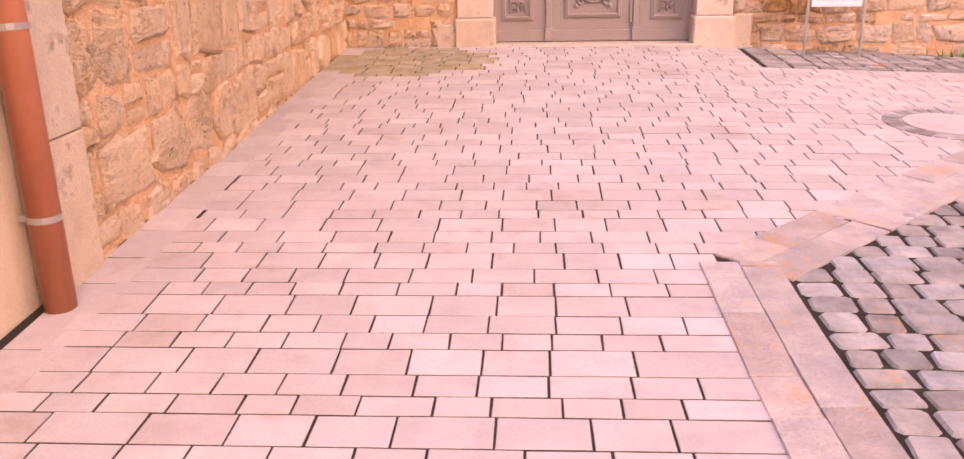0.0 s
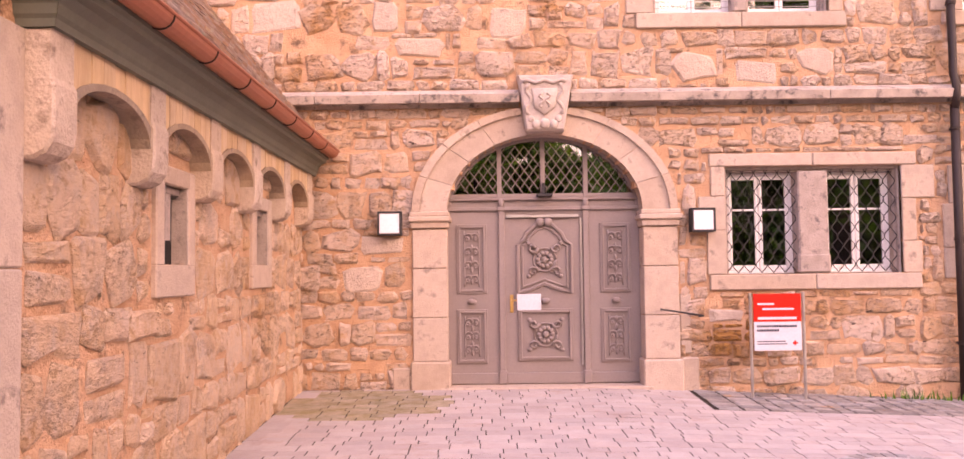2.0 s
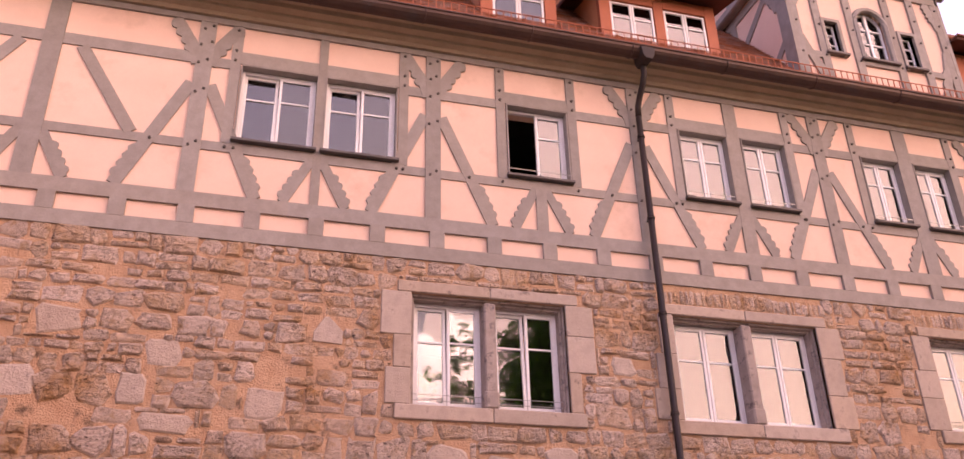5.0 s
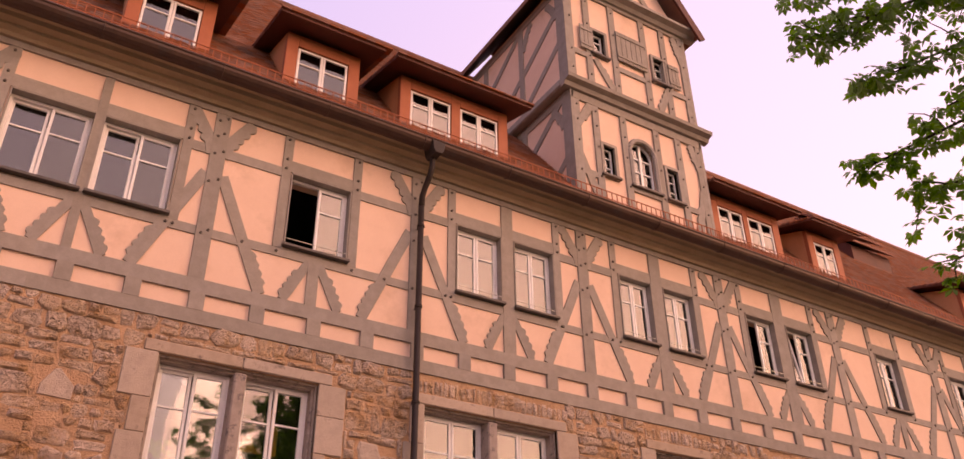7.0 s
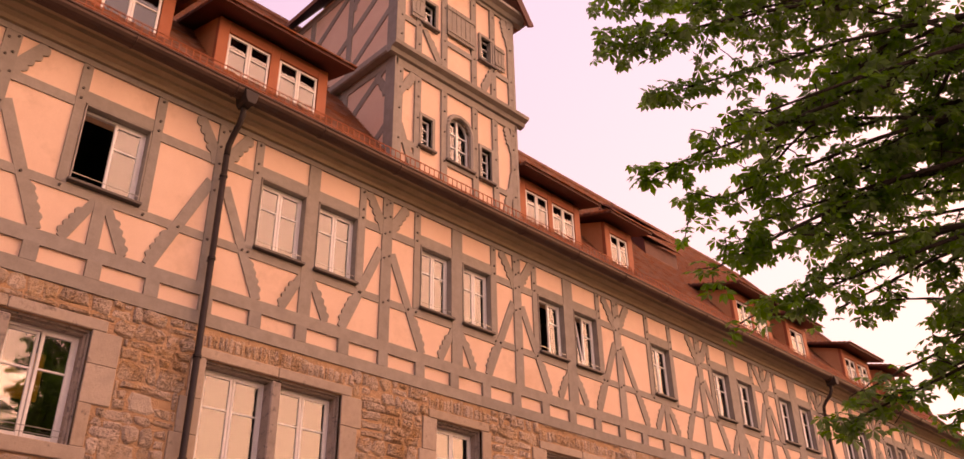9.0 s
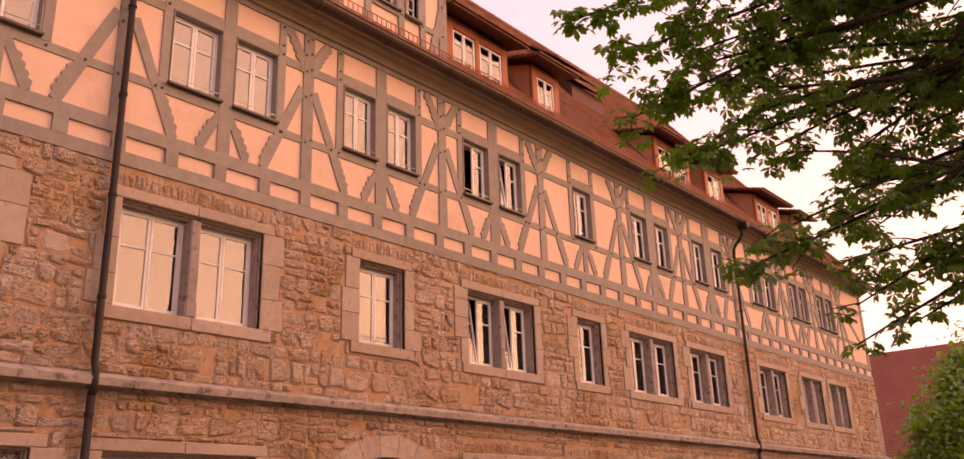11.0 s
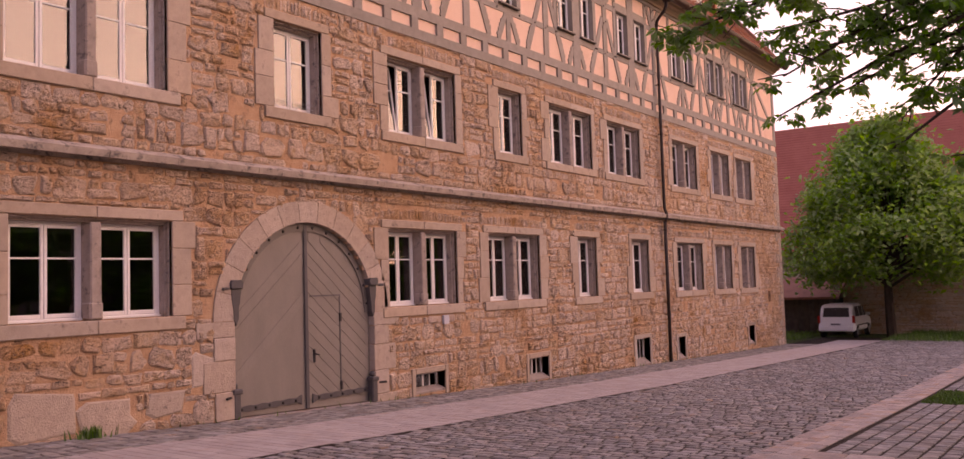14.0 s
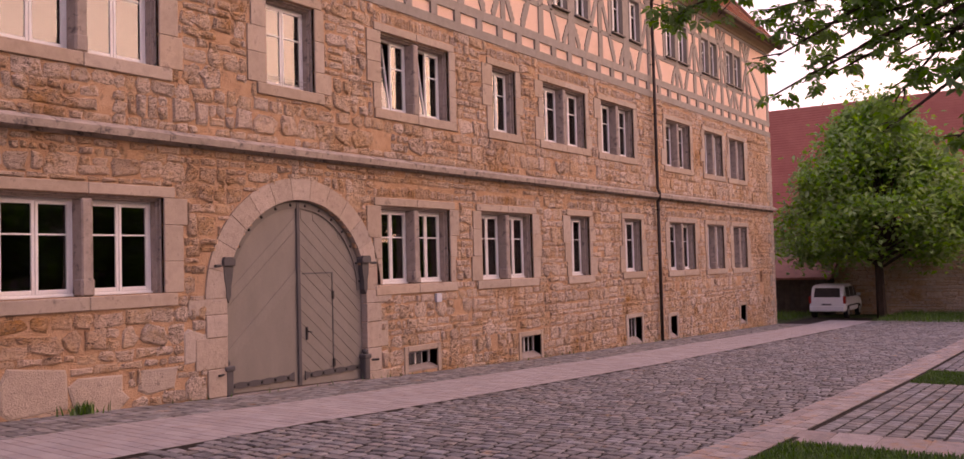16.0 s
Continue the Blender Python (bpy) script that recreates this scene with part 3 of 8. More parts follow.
def stone_shape(a, b, lo, hi, rng, put, gap=0.006, proud=(0.008, 0.036)):
    """One rough stone: an uneven eight-cornered outline with a broken face."""
    g = gap * rng.uniform(0.4, 2.0)
    a, b, lo, hi = a + g, b - g, lo + g * 0.9, hi - g * 0.9
    w, h = b - a, hi - lo
    j = min(w, h) * 0.16
    c = min(w, h) * rng.uniform(0.10, 0.30)
    base = [(a + c, lo), (b - c, lo), (b, lo + c), (b, hi - c), (b - c, hi), (a + c, hi), (a, hi - c), (a, lo + c)]
    base = [(x + rng.uniform(-j, j), z + rng.uniform(-j, j)) for x, z in base]
    cx, cz = (a + b) / 2, (lo + hi) / 2
    d = rng.uniform(*proud)
    verts = [put(x, 0.03, z) for x, z in base]
    verts += [put(x, 0.002 - d * rng.uniform(0.1, 0.6), z) for x, z in base]
    k = 1 - min(0.35, 0.024 / (min(w, h) / 2))
    verts += [put(cx + (x - cx) * k, -d * rng.uniform(0.8, 1.15), cz + (z - cz) * k) for x, z in base]
    verts.append(put(cx + rng.uniform(-j, j), -d * rng.uniform(0.85, 1.35), cz + rng.uniform(-j, j)))
    faces = []
    for r in (0, 8):
        faces += [(r + i, r + (i + 1) % 8, r + 8 + (i + 1) % 8, r + 8 + i) for i in range(8)]
    faces += [(16 + i, 16 + (i + 1) % 8, 24) for i in range(8)]
    return verts, faces


def lay_stones(boxes, rng, put, parent, near, single_mat, rest_mat, name="stone", rest="stone_rest", keep=300, **kw):
    """The stones nearest to a stretch of the plan are parts of their own, the others one mesh."""
    boxes = sorted(boxes, key=near)
    joined = Shape()
    for i, b in enumerate(boxes):
        v, f = stone_shape(*b, rng, put, **kw)
        if i < keep:
            me = bpy.data.meshes.new(name)
            me.from_pydata(v, [], f)
            me.materials.append(single_mat)
            ob = new(name, me)
            ob.parent = parent
        else:
            joined.add(v, f)
    if joined.v:
        me = bpy.data.meshes.new(rest)
        me.from_pydata(joined.v, [], joined.f)
        me.materials.append(rest_mat)
        ob = new(rest, me)
        ob.parent = parent
        tagged(ob, kind="stuff")


# ---- ground and paving ----
def ground_sheet(name, xs, ys, drop, material, inside=lambda x, y: True):
    shape = Shape()
    idx = {}
    for i, x in enumerate(xs):
        for j, y in enumerate(ys):
            idx[i, j] = len(shape.v)
            shape.v.append((x, y, gz(x, y) - drop))
    for i in range(len(xs) - 1):
        for j in range(len(ys) - 1):
            if inside((xs[i] + xs[i + 1]) / 2, (ys[j] + ys[j + 1]) / 2):
                shape.f.append((idx[i, j], idx[i + 1, j], idx[i + 1, j + 1], idx[i, j + 1]))
    return part(name, shape, material)


far_x = [-900, -300, -80, -20, -6, -2, 0, 2, 4, 6.7, 8.5, 10.4, 13, 16, 20, 25, 30, 35, 40, 47, 53, 60, 90, 200, 600, 1500]
far_y = [-1200, -400, -120, -50, -30, -20, -14, -11, -9.5, -8, -6, -4, -2, -0.5, 0.6, 3, 10, 30, 100, 400, 1200]
ground = ground_sheet("ground", far_x, far_y, 0.09, soil_mat)
tagged(ground, "grassy earth ground sloping gently away from the building", "ground", kind="structure")


EDGE = -3.22


def road_right(y):
    """Where the pale paving ends: a slanting edge, then the edge of the strip along the facade."""
    return 1.38 if y < -6.8 else 1.38 + (y + 6.8) * 1.235


def in_pavers(x, y):
    if y > -0.06 or x < -1.72 or y < -11.9:
        return False
    if x > 3.0 and y > -1.35:
        return False
    return y > EDGE or x < road_right(y)


def in_cobbles(x, y):
    if y > -0.05:
        return False
    if y > -1.35:
        return 3.05 < x < 40.5
    if y > EDGE:
        return False
    if y < -8.13 and x > 8.6:
        return False
    if y < -12 or x > 46:
        return False
    return x > (1.79 if y < -7.05 else 1.79 + (y + 7.05) * 1.06)


bed_x = sorted([-1.85 + 0.4 * i for i in range(122)] + [2.0, 6.7, 9.0, 10.4, 20.0, 40.0])
bed_y = sorted([-12.0 + 0.3 * i for i in range(41)] + [-8.0])
bed = ground_sheet("paving_bed", bed_x, bed_y, 0.004, joint_mat, lambda x, y: not (x > 8.8 and y < -8.7) and not (x > 43 and y < -3))
tagged(bed, "dark earthy joints between the paving stones", "paving bed", kind="structure")

pave_rng = random.Random(5)


def paver(shape, x0, x1, y0, y1, top=0.0, c=0.003, jit=0.002):
    g = 0.005
    x0, x1, y0, y1 = x0 + g, x1 - g, y0 + g * 1.2, y1 - g * 1.2
    q = [(x0, y0), (x1, y0), (x1, y1), (x0, y1)]
    q = [(x + pave_rng.uniform(-jit, jit), y + pave_rng.uniform(-jit, jit)) for x, y in q]
    mx, my = (x0 + x1) / 2, (y0 + y1) / 2
    h = top + pave_rng.uniform(-0.001, 0.002)
    zs = [gz(x, y) for x, y in q]
    v = [(x, y, z - 0.05) for (x, y), z in zip(q, zs)] + [(x, y, z + h - c) for (x, y), z in zip(q, zs)]
    v += [(x + (c if x < mx else -c), y + (c if y < my else -c), z + h) for (x, y), z in zip(q, zs)]
    f = [(i, (i + 1) % 4, 4 + (i + 1) % 4, 4 + i) for i in range(4)] + [(4 + i, 4 + (i + 1) % 4, 8 + (i + 1) % 4, 8 + i) for i in range(4)]
    f.append((8, 9, 10, 11))
    shape.append((v, f, mx, my))


pavers = []
y, row = -11.78, 0
while y < -0.08:
    h = (0.215, 0.148, 0.175)[row % 3]
    y1 = min(y + h, -0.04)
    x = -1.5 - pave_rng.uniform(0, 0.2)
    end = 5.3 if y > EDGE else road_right(y + h) + (0.02 if y < -6.8 else 0.12)
    if y > -1.35:
        end = 3.05
    while x < end:
        w = pave_rng.uniform(0.24, 0.34) * (1.12, 0.86, 1.0)[row % 3]
        x1 = x + w if x + w < end - 0.1 else end
        paver(pavers, x, x1, y, y1)
        x = x1
    y = y1
    row += 1
# along the facade the rows turn and run out from the wall
x, row = 5.3, 0
while x < 44:
    d = (0.215, 0.148, 0.175)[row % 3]
    y = EDGE - pave_rng.uniform(0, 0.2)
    while y < -1.36:
        w = pave_rng.uniform(0.24, 0.34)
        paver(pavers, x, x + d, max(y, EDGE), min(y + w, -1.33))
        y += w
    x += d
    row += 1
y = -11.8
while y < -0.1:
    w = pave_rng.uniform(0.28, 0.42)
    paver(pavers, -1.8, -1.52, y, min(y + w, -0.05))
    y += w

paved_area = thing("pavement", "pale rectangular stone pavers laid in rows of uneven depth", "pavement", (0, -4, -0.2), kind="structure")


def lay(pieces, parent, near, keep, name, rest, single_mat, rest_mat):
    pieces = sorted(pieces, key=lambda p: near(p[2], p[3]))
    joined = Shape()
    for i, (v, f, _, _) in enumerate(pieces):
        if i < keep:
            me = bpy.data.meshes.new(name)
            me.from_pydata(v, [], f)
            me.materials.append(single_mat)
            part(name, me, None, parent)
        else:
            joined.add(v, f)
    me = bpy.data.meshes.new(rest)
    me.from_pydata(joined.v, [], joined.f)
    me.materials.append(rest_mat)
    tagged(part(rest, me, None, parent), kind="stuff")


mossy, clean = [], []
for p in pavers:
    d = ((p[2] + 0.95) / 1.05) ** 2 + ((p[3] + 0.95) / 0.95) ** 2
    (mossy if d < 1 + pave_rng.uniform(-0.35, 0.25) else clean).append(p)
lay(clean, paved_area, lambda x, y: math.hypot(x + 0.1, y + 7.6), 300, "paver", "paver_field", paver_piece_mat, paver_mat)
lay(mossy, paved_area, lambda x, y: 0, 0, "paver", "mossy_pavers", moss_paver_mat, moss_paver_mat)


def cobble(out, cx, cy, w, d, turn, h=0.022):
    c, s = math.cos(turn), math.sin(turn)
    k = min(w, d) * pave_rng.uniform(0.05, 0.15)
    hw, hd = w / 2, d / 2
    sk = pave_rng.uniform(-0.08, 0.08)
    ring = []
    for u, v in ((hw, k - hd), (hw, hd - k), (hw - k, hd), (k - hw, hd), (-hw, hd - k), (-hw, k - hd), (k - hw, -hd), (hw - k, -hd)):
        u, v = u * pave_rng.uniform(0.95, 1.02), v * pave_rng.uniform(0.95, 1.02)
        u += v * sk
        ring.append((cx + u * c - v * s, cy + u * s + v * c))
    z = gz(cx, cy)
    t = pave_rng.uniform(-0.004, 0.006)
    lean_x, lean_y = pave_rng.uniform(-0.03, 0.03), pave_rng.uniform(-0.03, 0.03)
    verts = [(x, y, gz(x, y) - 0.05) for x, y in ring] + [(x, y, gz(x, y) - 0.007 + t) for x, y in ring]
    verts += [(cx + (x - cx) * 0.90, cy + (y - cy) * 0.90, gz(x, y) + h * 0.25 + t + (x - cx) * lean_x + (y - cy) * lean_y) for x, y in ring]
    verts.append((cx, cy, z + h * 0.34 + t))
    faces = []
    for r in (0, 8):
        faces += [(r + i, r + (i + 1) % 8, r + 8 + (i + 1) % 8, r + 8 + i) for i in range(8)]
    faces += [(16 + i, 16 + (i + 1) % 8, 24) for i in range(8)]
    out.append((verts, faces, cx, cy))


cobbles = []
# rows across the mouth of the yard, then rows across the road
y = -12.2
while y < EDGE:
    d = min(pave_rng.uniform(0.15, 0.20), EDGE - y + 0.01)
    x = 1.80 + pave_rng.uniform(0, 0.02)
    x = max(x, 1.84 + (y + 7.05) * 1.06 + pave_rng.uniform(0, 0.1)) if y > -7.05 else x
    while x < 5.5:
        w = pave_rng.uniform(0.15, 0.28)
        cobble(cobbles, x + w / 2, y + d / 2 + 0.02 * math.sin(x * 1.7), w - 0.016, d - 0.014, pave_rng.uniform(-0.07, 0.07))
        x += w
    y += d
x = 5.5
while x < 46:
    d = pave_rng.uniform(0.15, 0.20) * (1.0 if x < 25 else 1.25)
    y = -12.2 + pave_rng.uniform(0, 0.2)
    while y < EDGE - 0.08:
        w = pave_rng.uniform(0.17, 0.28) * (1.0 if x < 25 else 1.25)
        if in_cobbles(x + d * 0.2, y + w / 2) and y + w < EDGE + 0.03:
            cobble(cobbles, x + d / 2 + pave_rng.uniform(-0.008, 0.008), y + w / 2, d - 0.036, w - 0.030, pave_rng.uniform(-0.08, 0.08) + 0.06 * math.sin(y * 2))
        y += w
    x += d
cobble_road = thing("cobbled_road", "worn beige and grey cobbles with dark joints", "cobbled road", (10, -6, -0.4), kind="structure")
lay(cobbles, cobble_road, lambda x, y: math.hypot(x - 2.6, y + 7.2), 300, "cobble", "cobble_field", cobble_piece_mat, cobble_mat)

edge_cobbles = []
x = 3.1
while x < 40.3:
    w = pave_rng.uniform(0.14, 0.3)
    y = -1.33
    while y < -0.08:
        d = pave_rng.uniform(0.09, 0.16)
        cobble(edge_cobbles, x + w / 2, y + d / 2, w - 0.01, d - 0.01, pave_rng.uniform(-0.1, 0.1), 0.014)
        y += d
    x += w
edge_strip = thing("rough_paving_strip", "strip of rough small stones along the foot of the wall", "paving strip", (15, -0.7, -0.6), kind="structure")
lay(edge_cobbles, edge_strip, lambda x, y: math.hypot(x - 8, y + 0.7), 120, "cobble", "cobble_field", cobble_piece_mat, cobble_mat)

# flat stone bands that edge the cobbles
bands = []


def band_line(a, b, width, rows, lengths=(0.35, 0.8)):
    ax, ay = a
    bx, by = b
    total = math.hypot(bx - ax, by - ay)
    ux, uy = (bx - ax) / total, (by - ay) / total
    nx, ny = -uy, ux
    for r in range(rows):
        s = 0.0
        while s < total:
            e2 = min(total, s + pave_rng.uniform(*lengths))
            sk = pave_rng.uniform(-0.03, 0.03) if 0 < s and e2 < total else 0.0
            o0, o1 = width * r / rows + 0.001, width * (r + 1) / rows - 0.001
            q = [(ax + ux * k + nx * o, ay + uy * k + ny * o) for k, o in ((s + 0.003 + sk, o0), (e2 - 0.003 + sk, o0), (e2 - 0.003, o1), (s + 0.003, o1))]
            mx, my = sum(p[0] for p in q) / 4, sum(p[1] for p in q) / 4
            t = pave_rng.uniform(-0.003, 0.005)
            v = [(x, y, gz(x, y) - 0.06) for x, y in q] + [(x, y, gz(x, y) + 0.003 + t) for x, y in q]
            v += [(mx + (x - mx) * 0.97, my + (y - my) * 0.95, gz(x, y) + 0.009 + t) for x, y in q]
            f = [(i, (i + 1) % 4, 4 + (i + 1) % 4, 4 + i) for i in range(4)] + [(4 + i, 4 + (i + 1) % 4, 8 + (i + 1) % 4, 8 + i) for i in range(4)] + [(8, 9, 10, 11)]
            bands.append((v, f, mx, my))
            s = e2


band_line((1.79, -12.0), (1.79, -6.86), 0.40, 2, (0.22, 0.6))
band_line((1.81, -7.08), (5.75, -3.36), 0.46, 2, (0.3, 0.75))
band_line((8.6, -8.62), (46, -8.62), 0.55, 3, (0.2, 0.4))
stone_bands = thing("kerb_band", "flat worn stone bands edging the cobbles", "kerb", (3, -6, -0.3), kind="structure")
lay(bands, stone_bands, lambda x, y: math.hypot(x - 1.6, y + 7), 120, "kerb_stone", "kerb_stones", band_piece_mat, band_mat)

# square setts of the parking bay
setts = []
x = 12.0
while x < 42:
    y = -13.0
    while y < -8.70:
        if not (18.4 < x < 21.2 and y > -9.7 - 0.3 * math.sin(x)):
            cobble(setts, x, y, 0.172, 0.172, pave_rng.uniform(-0.05, 0.05), 0.016)
        y += 0.2
    x += 0.2
sett_bay = thing("sett_paving", "grid of square grey setts with dark joints", "paving", (16, -10, -0.6), kind="structure")
lay(setts, sett_bay, lambda x, y: math.hypot(x - 12, y + 9), 200, "sett", "sett_field", cobble_piece_mat, cobble_mat)
bay_bed = ground_sheet("sett_bed", [11.9 + i for i in range(31)], [-13.1 + 0.4 * i for i in range(12)], 0.006, joint_mat)
tagged(bay_bed, "dark joints under the square setts", "paving bed", kind="structure")
kerb = S()
for i in range(9):
    kerb.box(11.0, 11.86, -13.0 + i * 0.5 + 0.003 * (i % 3), -12.504 + i * 0.5, gz(11.7, -10) - 0.1, gz(11.7, -10) + 0.008 + 0.003 * (i % 2), 0.012)
tagged(part("edging_kerb", kerb, band_mat), "pale stone kerb between grass and setts", "kerb", kind="structure")

# grass
grass_rng = random.Random(8)


def grass_patch(name, count, where, height, label):
    shape = Shape()
    for _ in range(count):
        x, y = where()
        z = gz(x, y) - 0.03
        a = grass_rng.uniform(0, 6.28)
        h = height * grass_rng.uniform(0.5, 1.2)
        w = 0.008 + 0.03 * height
        lx, ly = grass_rng.uniform(-0.4, 0.4) * h, grass_rng.uniform(-0.4, 0.4) * h
        dx, dy = math.cos(a) * w, math.sin(a) * w
        shape.add([(x - dx, y - dy, z), (x + dx, y + dy, z), (x + lx * 0.4 + dx * 0.6, y + ly * 0.4 + dy * 0.6, z + h * 0.6), (x + lx * 0.4 - dx * 0.6, y + ly * 0.4 - dy * 0.6, z + h * 0.6), (x + lx, y + ly, z + h)],
                  [(0, 1, 2, 3), (3, 2, 4)])
    me = bpy.data.meshes.new(name)
    me.from_pydata(shape.v, [], shape.f)
    me.materials.append(grass_mat)
    return tagged(new(name, me), label, "grass", kind="stuff")


grass_patch("grass", 16000, lambda: (grass_rng.uniform(8.9, 11.0 + 0.08 * grass_rng.random()), grass_rng.uniform(-12.5, -8.66)), 0.07, "short green lawn grass beside the kerb")
grass_patch("grass", 3500, lambda: (grass_rng.uniform(18.5, 21.1), grass_rng.uniform(-9.7, -8.72)), 0.08, "small green patch of grass among the setts")
grass_patch("grass", 9000, lambda: (grass_rng.uniform(43.5, 52), grass_rng.uniform(-16, -3.3)), 0.25, "green lawn grass under the tree")
grass_patch("grass", 5000, lambda: (grass_rng.uniform(44, 52), grass_rng.uniform(0.6, 9)), 0.25, "green lawn grass beside the house corner")
grass_patch("weeds", 90, lambda: (7.8 + grass_rng.gauss(0, 0.13), -0.12 - abs(grass_rng.gauss(0, 0.06))), 0.2, "tuft of green weeds at the wall foot")
grass_patch("weeds", 60, lambda: (5.9 + grass_rng.gauss(0, 0.3), -0.12 - abs(grass_rng.gauss(0, 0.08))), 0.15, "low green weeds at the wall foot")
grass_patch("weeds", 160, lambda: (grass_rng.uniform(9, 39), -0.06 - abs(grass_rng.gauss(0, 0.06))), 0.12, "sparse weeds along the wall foot")

# manhole cover
manhole = thing("manhole_cover", "round pale manhole cover set among the pavers", "manhole", (3.98, -3.85, gz(3.98, -3.85)))
for i in range(28):
    a, b = 2 * math.pi * i / 28 + 0.02, 2 * math.pi * (i + 1) / 28 - 0.02
    q = [(3.98 + r * math.cos(t), -3.85 + r * math.sin(t)) for r, t in ((0.40, a), (0.54, a), (0.54, b), (0.40, b))]
    v = [(x, y, gz(x, y) + k) for k in (-0.03, 0.008) for x, y in q]
    part("sett", S().add(v, [(4, 5, 6, 7), (0, 1, 5, 4), (1, 2, 6, 5), (2, 3, 7, 6), (3, 0, 4, 7)]), cobble_piece_mat, manhole)
disc = S()
pts = [(3.98 + 0.38 * math.cos(2 * math.pi * i / 32), -3.85 + 0.38 * math.sin(2 * math.pi * i / 32)) for i in range(32)]
disc.add([(x, y, gz(x, y) - 0.03) for x, y in pts] + [(x, y, gz(x, y) + 0.012) for x, y in pts], [(i, (i + 1) % 32, 32 + (i + 1) % 32, 32 + i) for i in range(32)] + [tuple(range(32, 64))])
part("cover", disc, paver_mat, manhole)


# ---- openings of the facade ----
# (x0, x1, z0, z1, pair)
upper = [(2.71, 4.97, 4.75, 6.34, True), (6.69, 9.17, 4.74, 6.35, True), (11.30, 12.45, 4.81, 6.36, False), (14.28, 16.55, 4.76, 6.32, True),
         (18.26, 19.29, 4.76, 6.32, False), (20.62, 22.94, 4.75, 6.30, True), (23.89, 26.09, 4.74, 6.28, True), (28.62, 30.76, 4.72, 6.28, True),
         (32.18, 34.07, 4.70, 6.28, True), (34.85, 36.66, 4.70, 6.28, True)]
lower = [(3.58, 5.82, 1.39, 2.76, True), (6.76, 9.22, 1.31, 2.75, True), (14.19, 16.45, 1.25, 2.82, True), (17.67, 19.92, 1.24, 2.83, True),
         (21.89, 22.97, 1.22, 2.85, False), (25.23, 26.43, 1.25, 2.86, False), (28.67, 30.95, 1.22, 2.84, True), (32.16, 33.92, 1.20, 2.83, True),
         (34.98, 36.62, 1.18, 2.82, True)]
cellar = [(14.93, 15.91, -0.52, -0.14), (19.26, 20.18, -0.72, -0.19), (25.25, 26.26, -0.92, -0.13), (28.41, 29.05, -0.98, -0.28), (35.47, 36.2, -1.0, -0.3)]
slits = [(38.2, 38.5, 0.55, 1.0)]
MULL = 0.17
DOOR = (1.285, 1.25, 2.23, 0.98)   # centre, half width, springing, rise
GATE = (12.04, 1.67, 1.18, 1.67)


def arch_top(a, x):
    k = 1 - ((x - a[0]) / a[1]) ** 2
    return a[2] + a[3] * math.sqrt(k) if k > 0 else a[2]


holes = [(x0, x1, z0, z1) for x0, x1, z0, z1, _ in upper + lower] + cellar + slits
cuts = []
for a in (DOOR, GATE):
    n = 24
    for i in range(n):
        x0, x1 = a[0] - a[1] + 2 * a[1] * i / n, a[0] - a[1] + 2 * a[1] * (i + 1) / n
        cuts.append((x0, x1, -3.0, arch_top(a, (x0 + x1) / 2)))


def sheet_cuts(boxes, u0, u1, v0, v1):
    us = sorted({u0, u1, *[round(b[k], 4) for b in boxes for k in (0, 1) if u0 < b[k] < u1]})
    vs = sorted({v0, v1, *[round(b[k], 4) for b in boxes for k in (2, 3) if v0 < b[k] < v1]})
    return us, vs


def clear_of(boxes):
    return lambda u, v: not any(b[0] < u < b[1] and b[2] < v < b[3] for b in boxes)


XL, XR = -4.77, 40.3
us, vs = sheet_cuts(holes + cuts, XL, XR, -2.6, 6.86)
wall_north = part("wall_north", wall_sheet(us, vs, clear_of(holes + cuts), lambda u, d, v: (u, d, v), 0.62), mortar_mat)
tagged(wall_north, "rubble wall of beige limestone in ochre mortar", "stone wall", kind="structure")

# outer walls that close the building
shell = S()
shell.box(XL, XL + 0.5, 0.62, 13.0, -2.6, 10.9).box(XL, XR, 13.0, 13.5, -2.6, 10.9)
part("wall_south", shell, render_mat)["kind"] = "structure"
tagged(bpy.data.objects["wall_south"], "plain outer walls of the old building", "wall")
end_wall = part("wall_east", S().box(XR - 0.5, XR, 0.62, 13.0, -2.6, 10.9), mortar_mat)
tagged(end_wall, "rubble end wall of the old building", "stone wall", kind="structure")
# floors and partitions in the near-black room colour, painted shade behind the glass
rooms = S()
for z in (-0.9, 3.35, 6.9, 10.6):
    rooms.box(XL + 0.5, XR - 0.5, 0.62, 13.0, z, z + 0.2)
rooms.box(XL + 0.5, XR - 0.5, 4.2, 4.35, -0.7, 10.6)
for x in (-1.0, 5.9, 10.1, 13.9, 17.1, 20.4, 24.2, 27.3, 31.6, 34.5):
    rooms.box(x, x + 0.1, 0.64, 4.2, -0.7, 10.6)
tagged(part("room_partitions", rooms, room_mat), "inner floors and partitions coloured near black for the shade indoors", "inner wall", kind="structure")

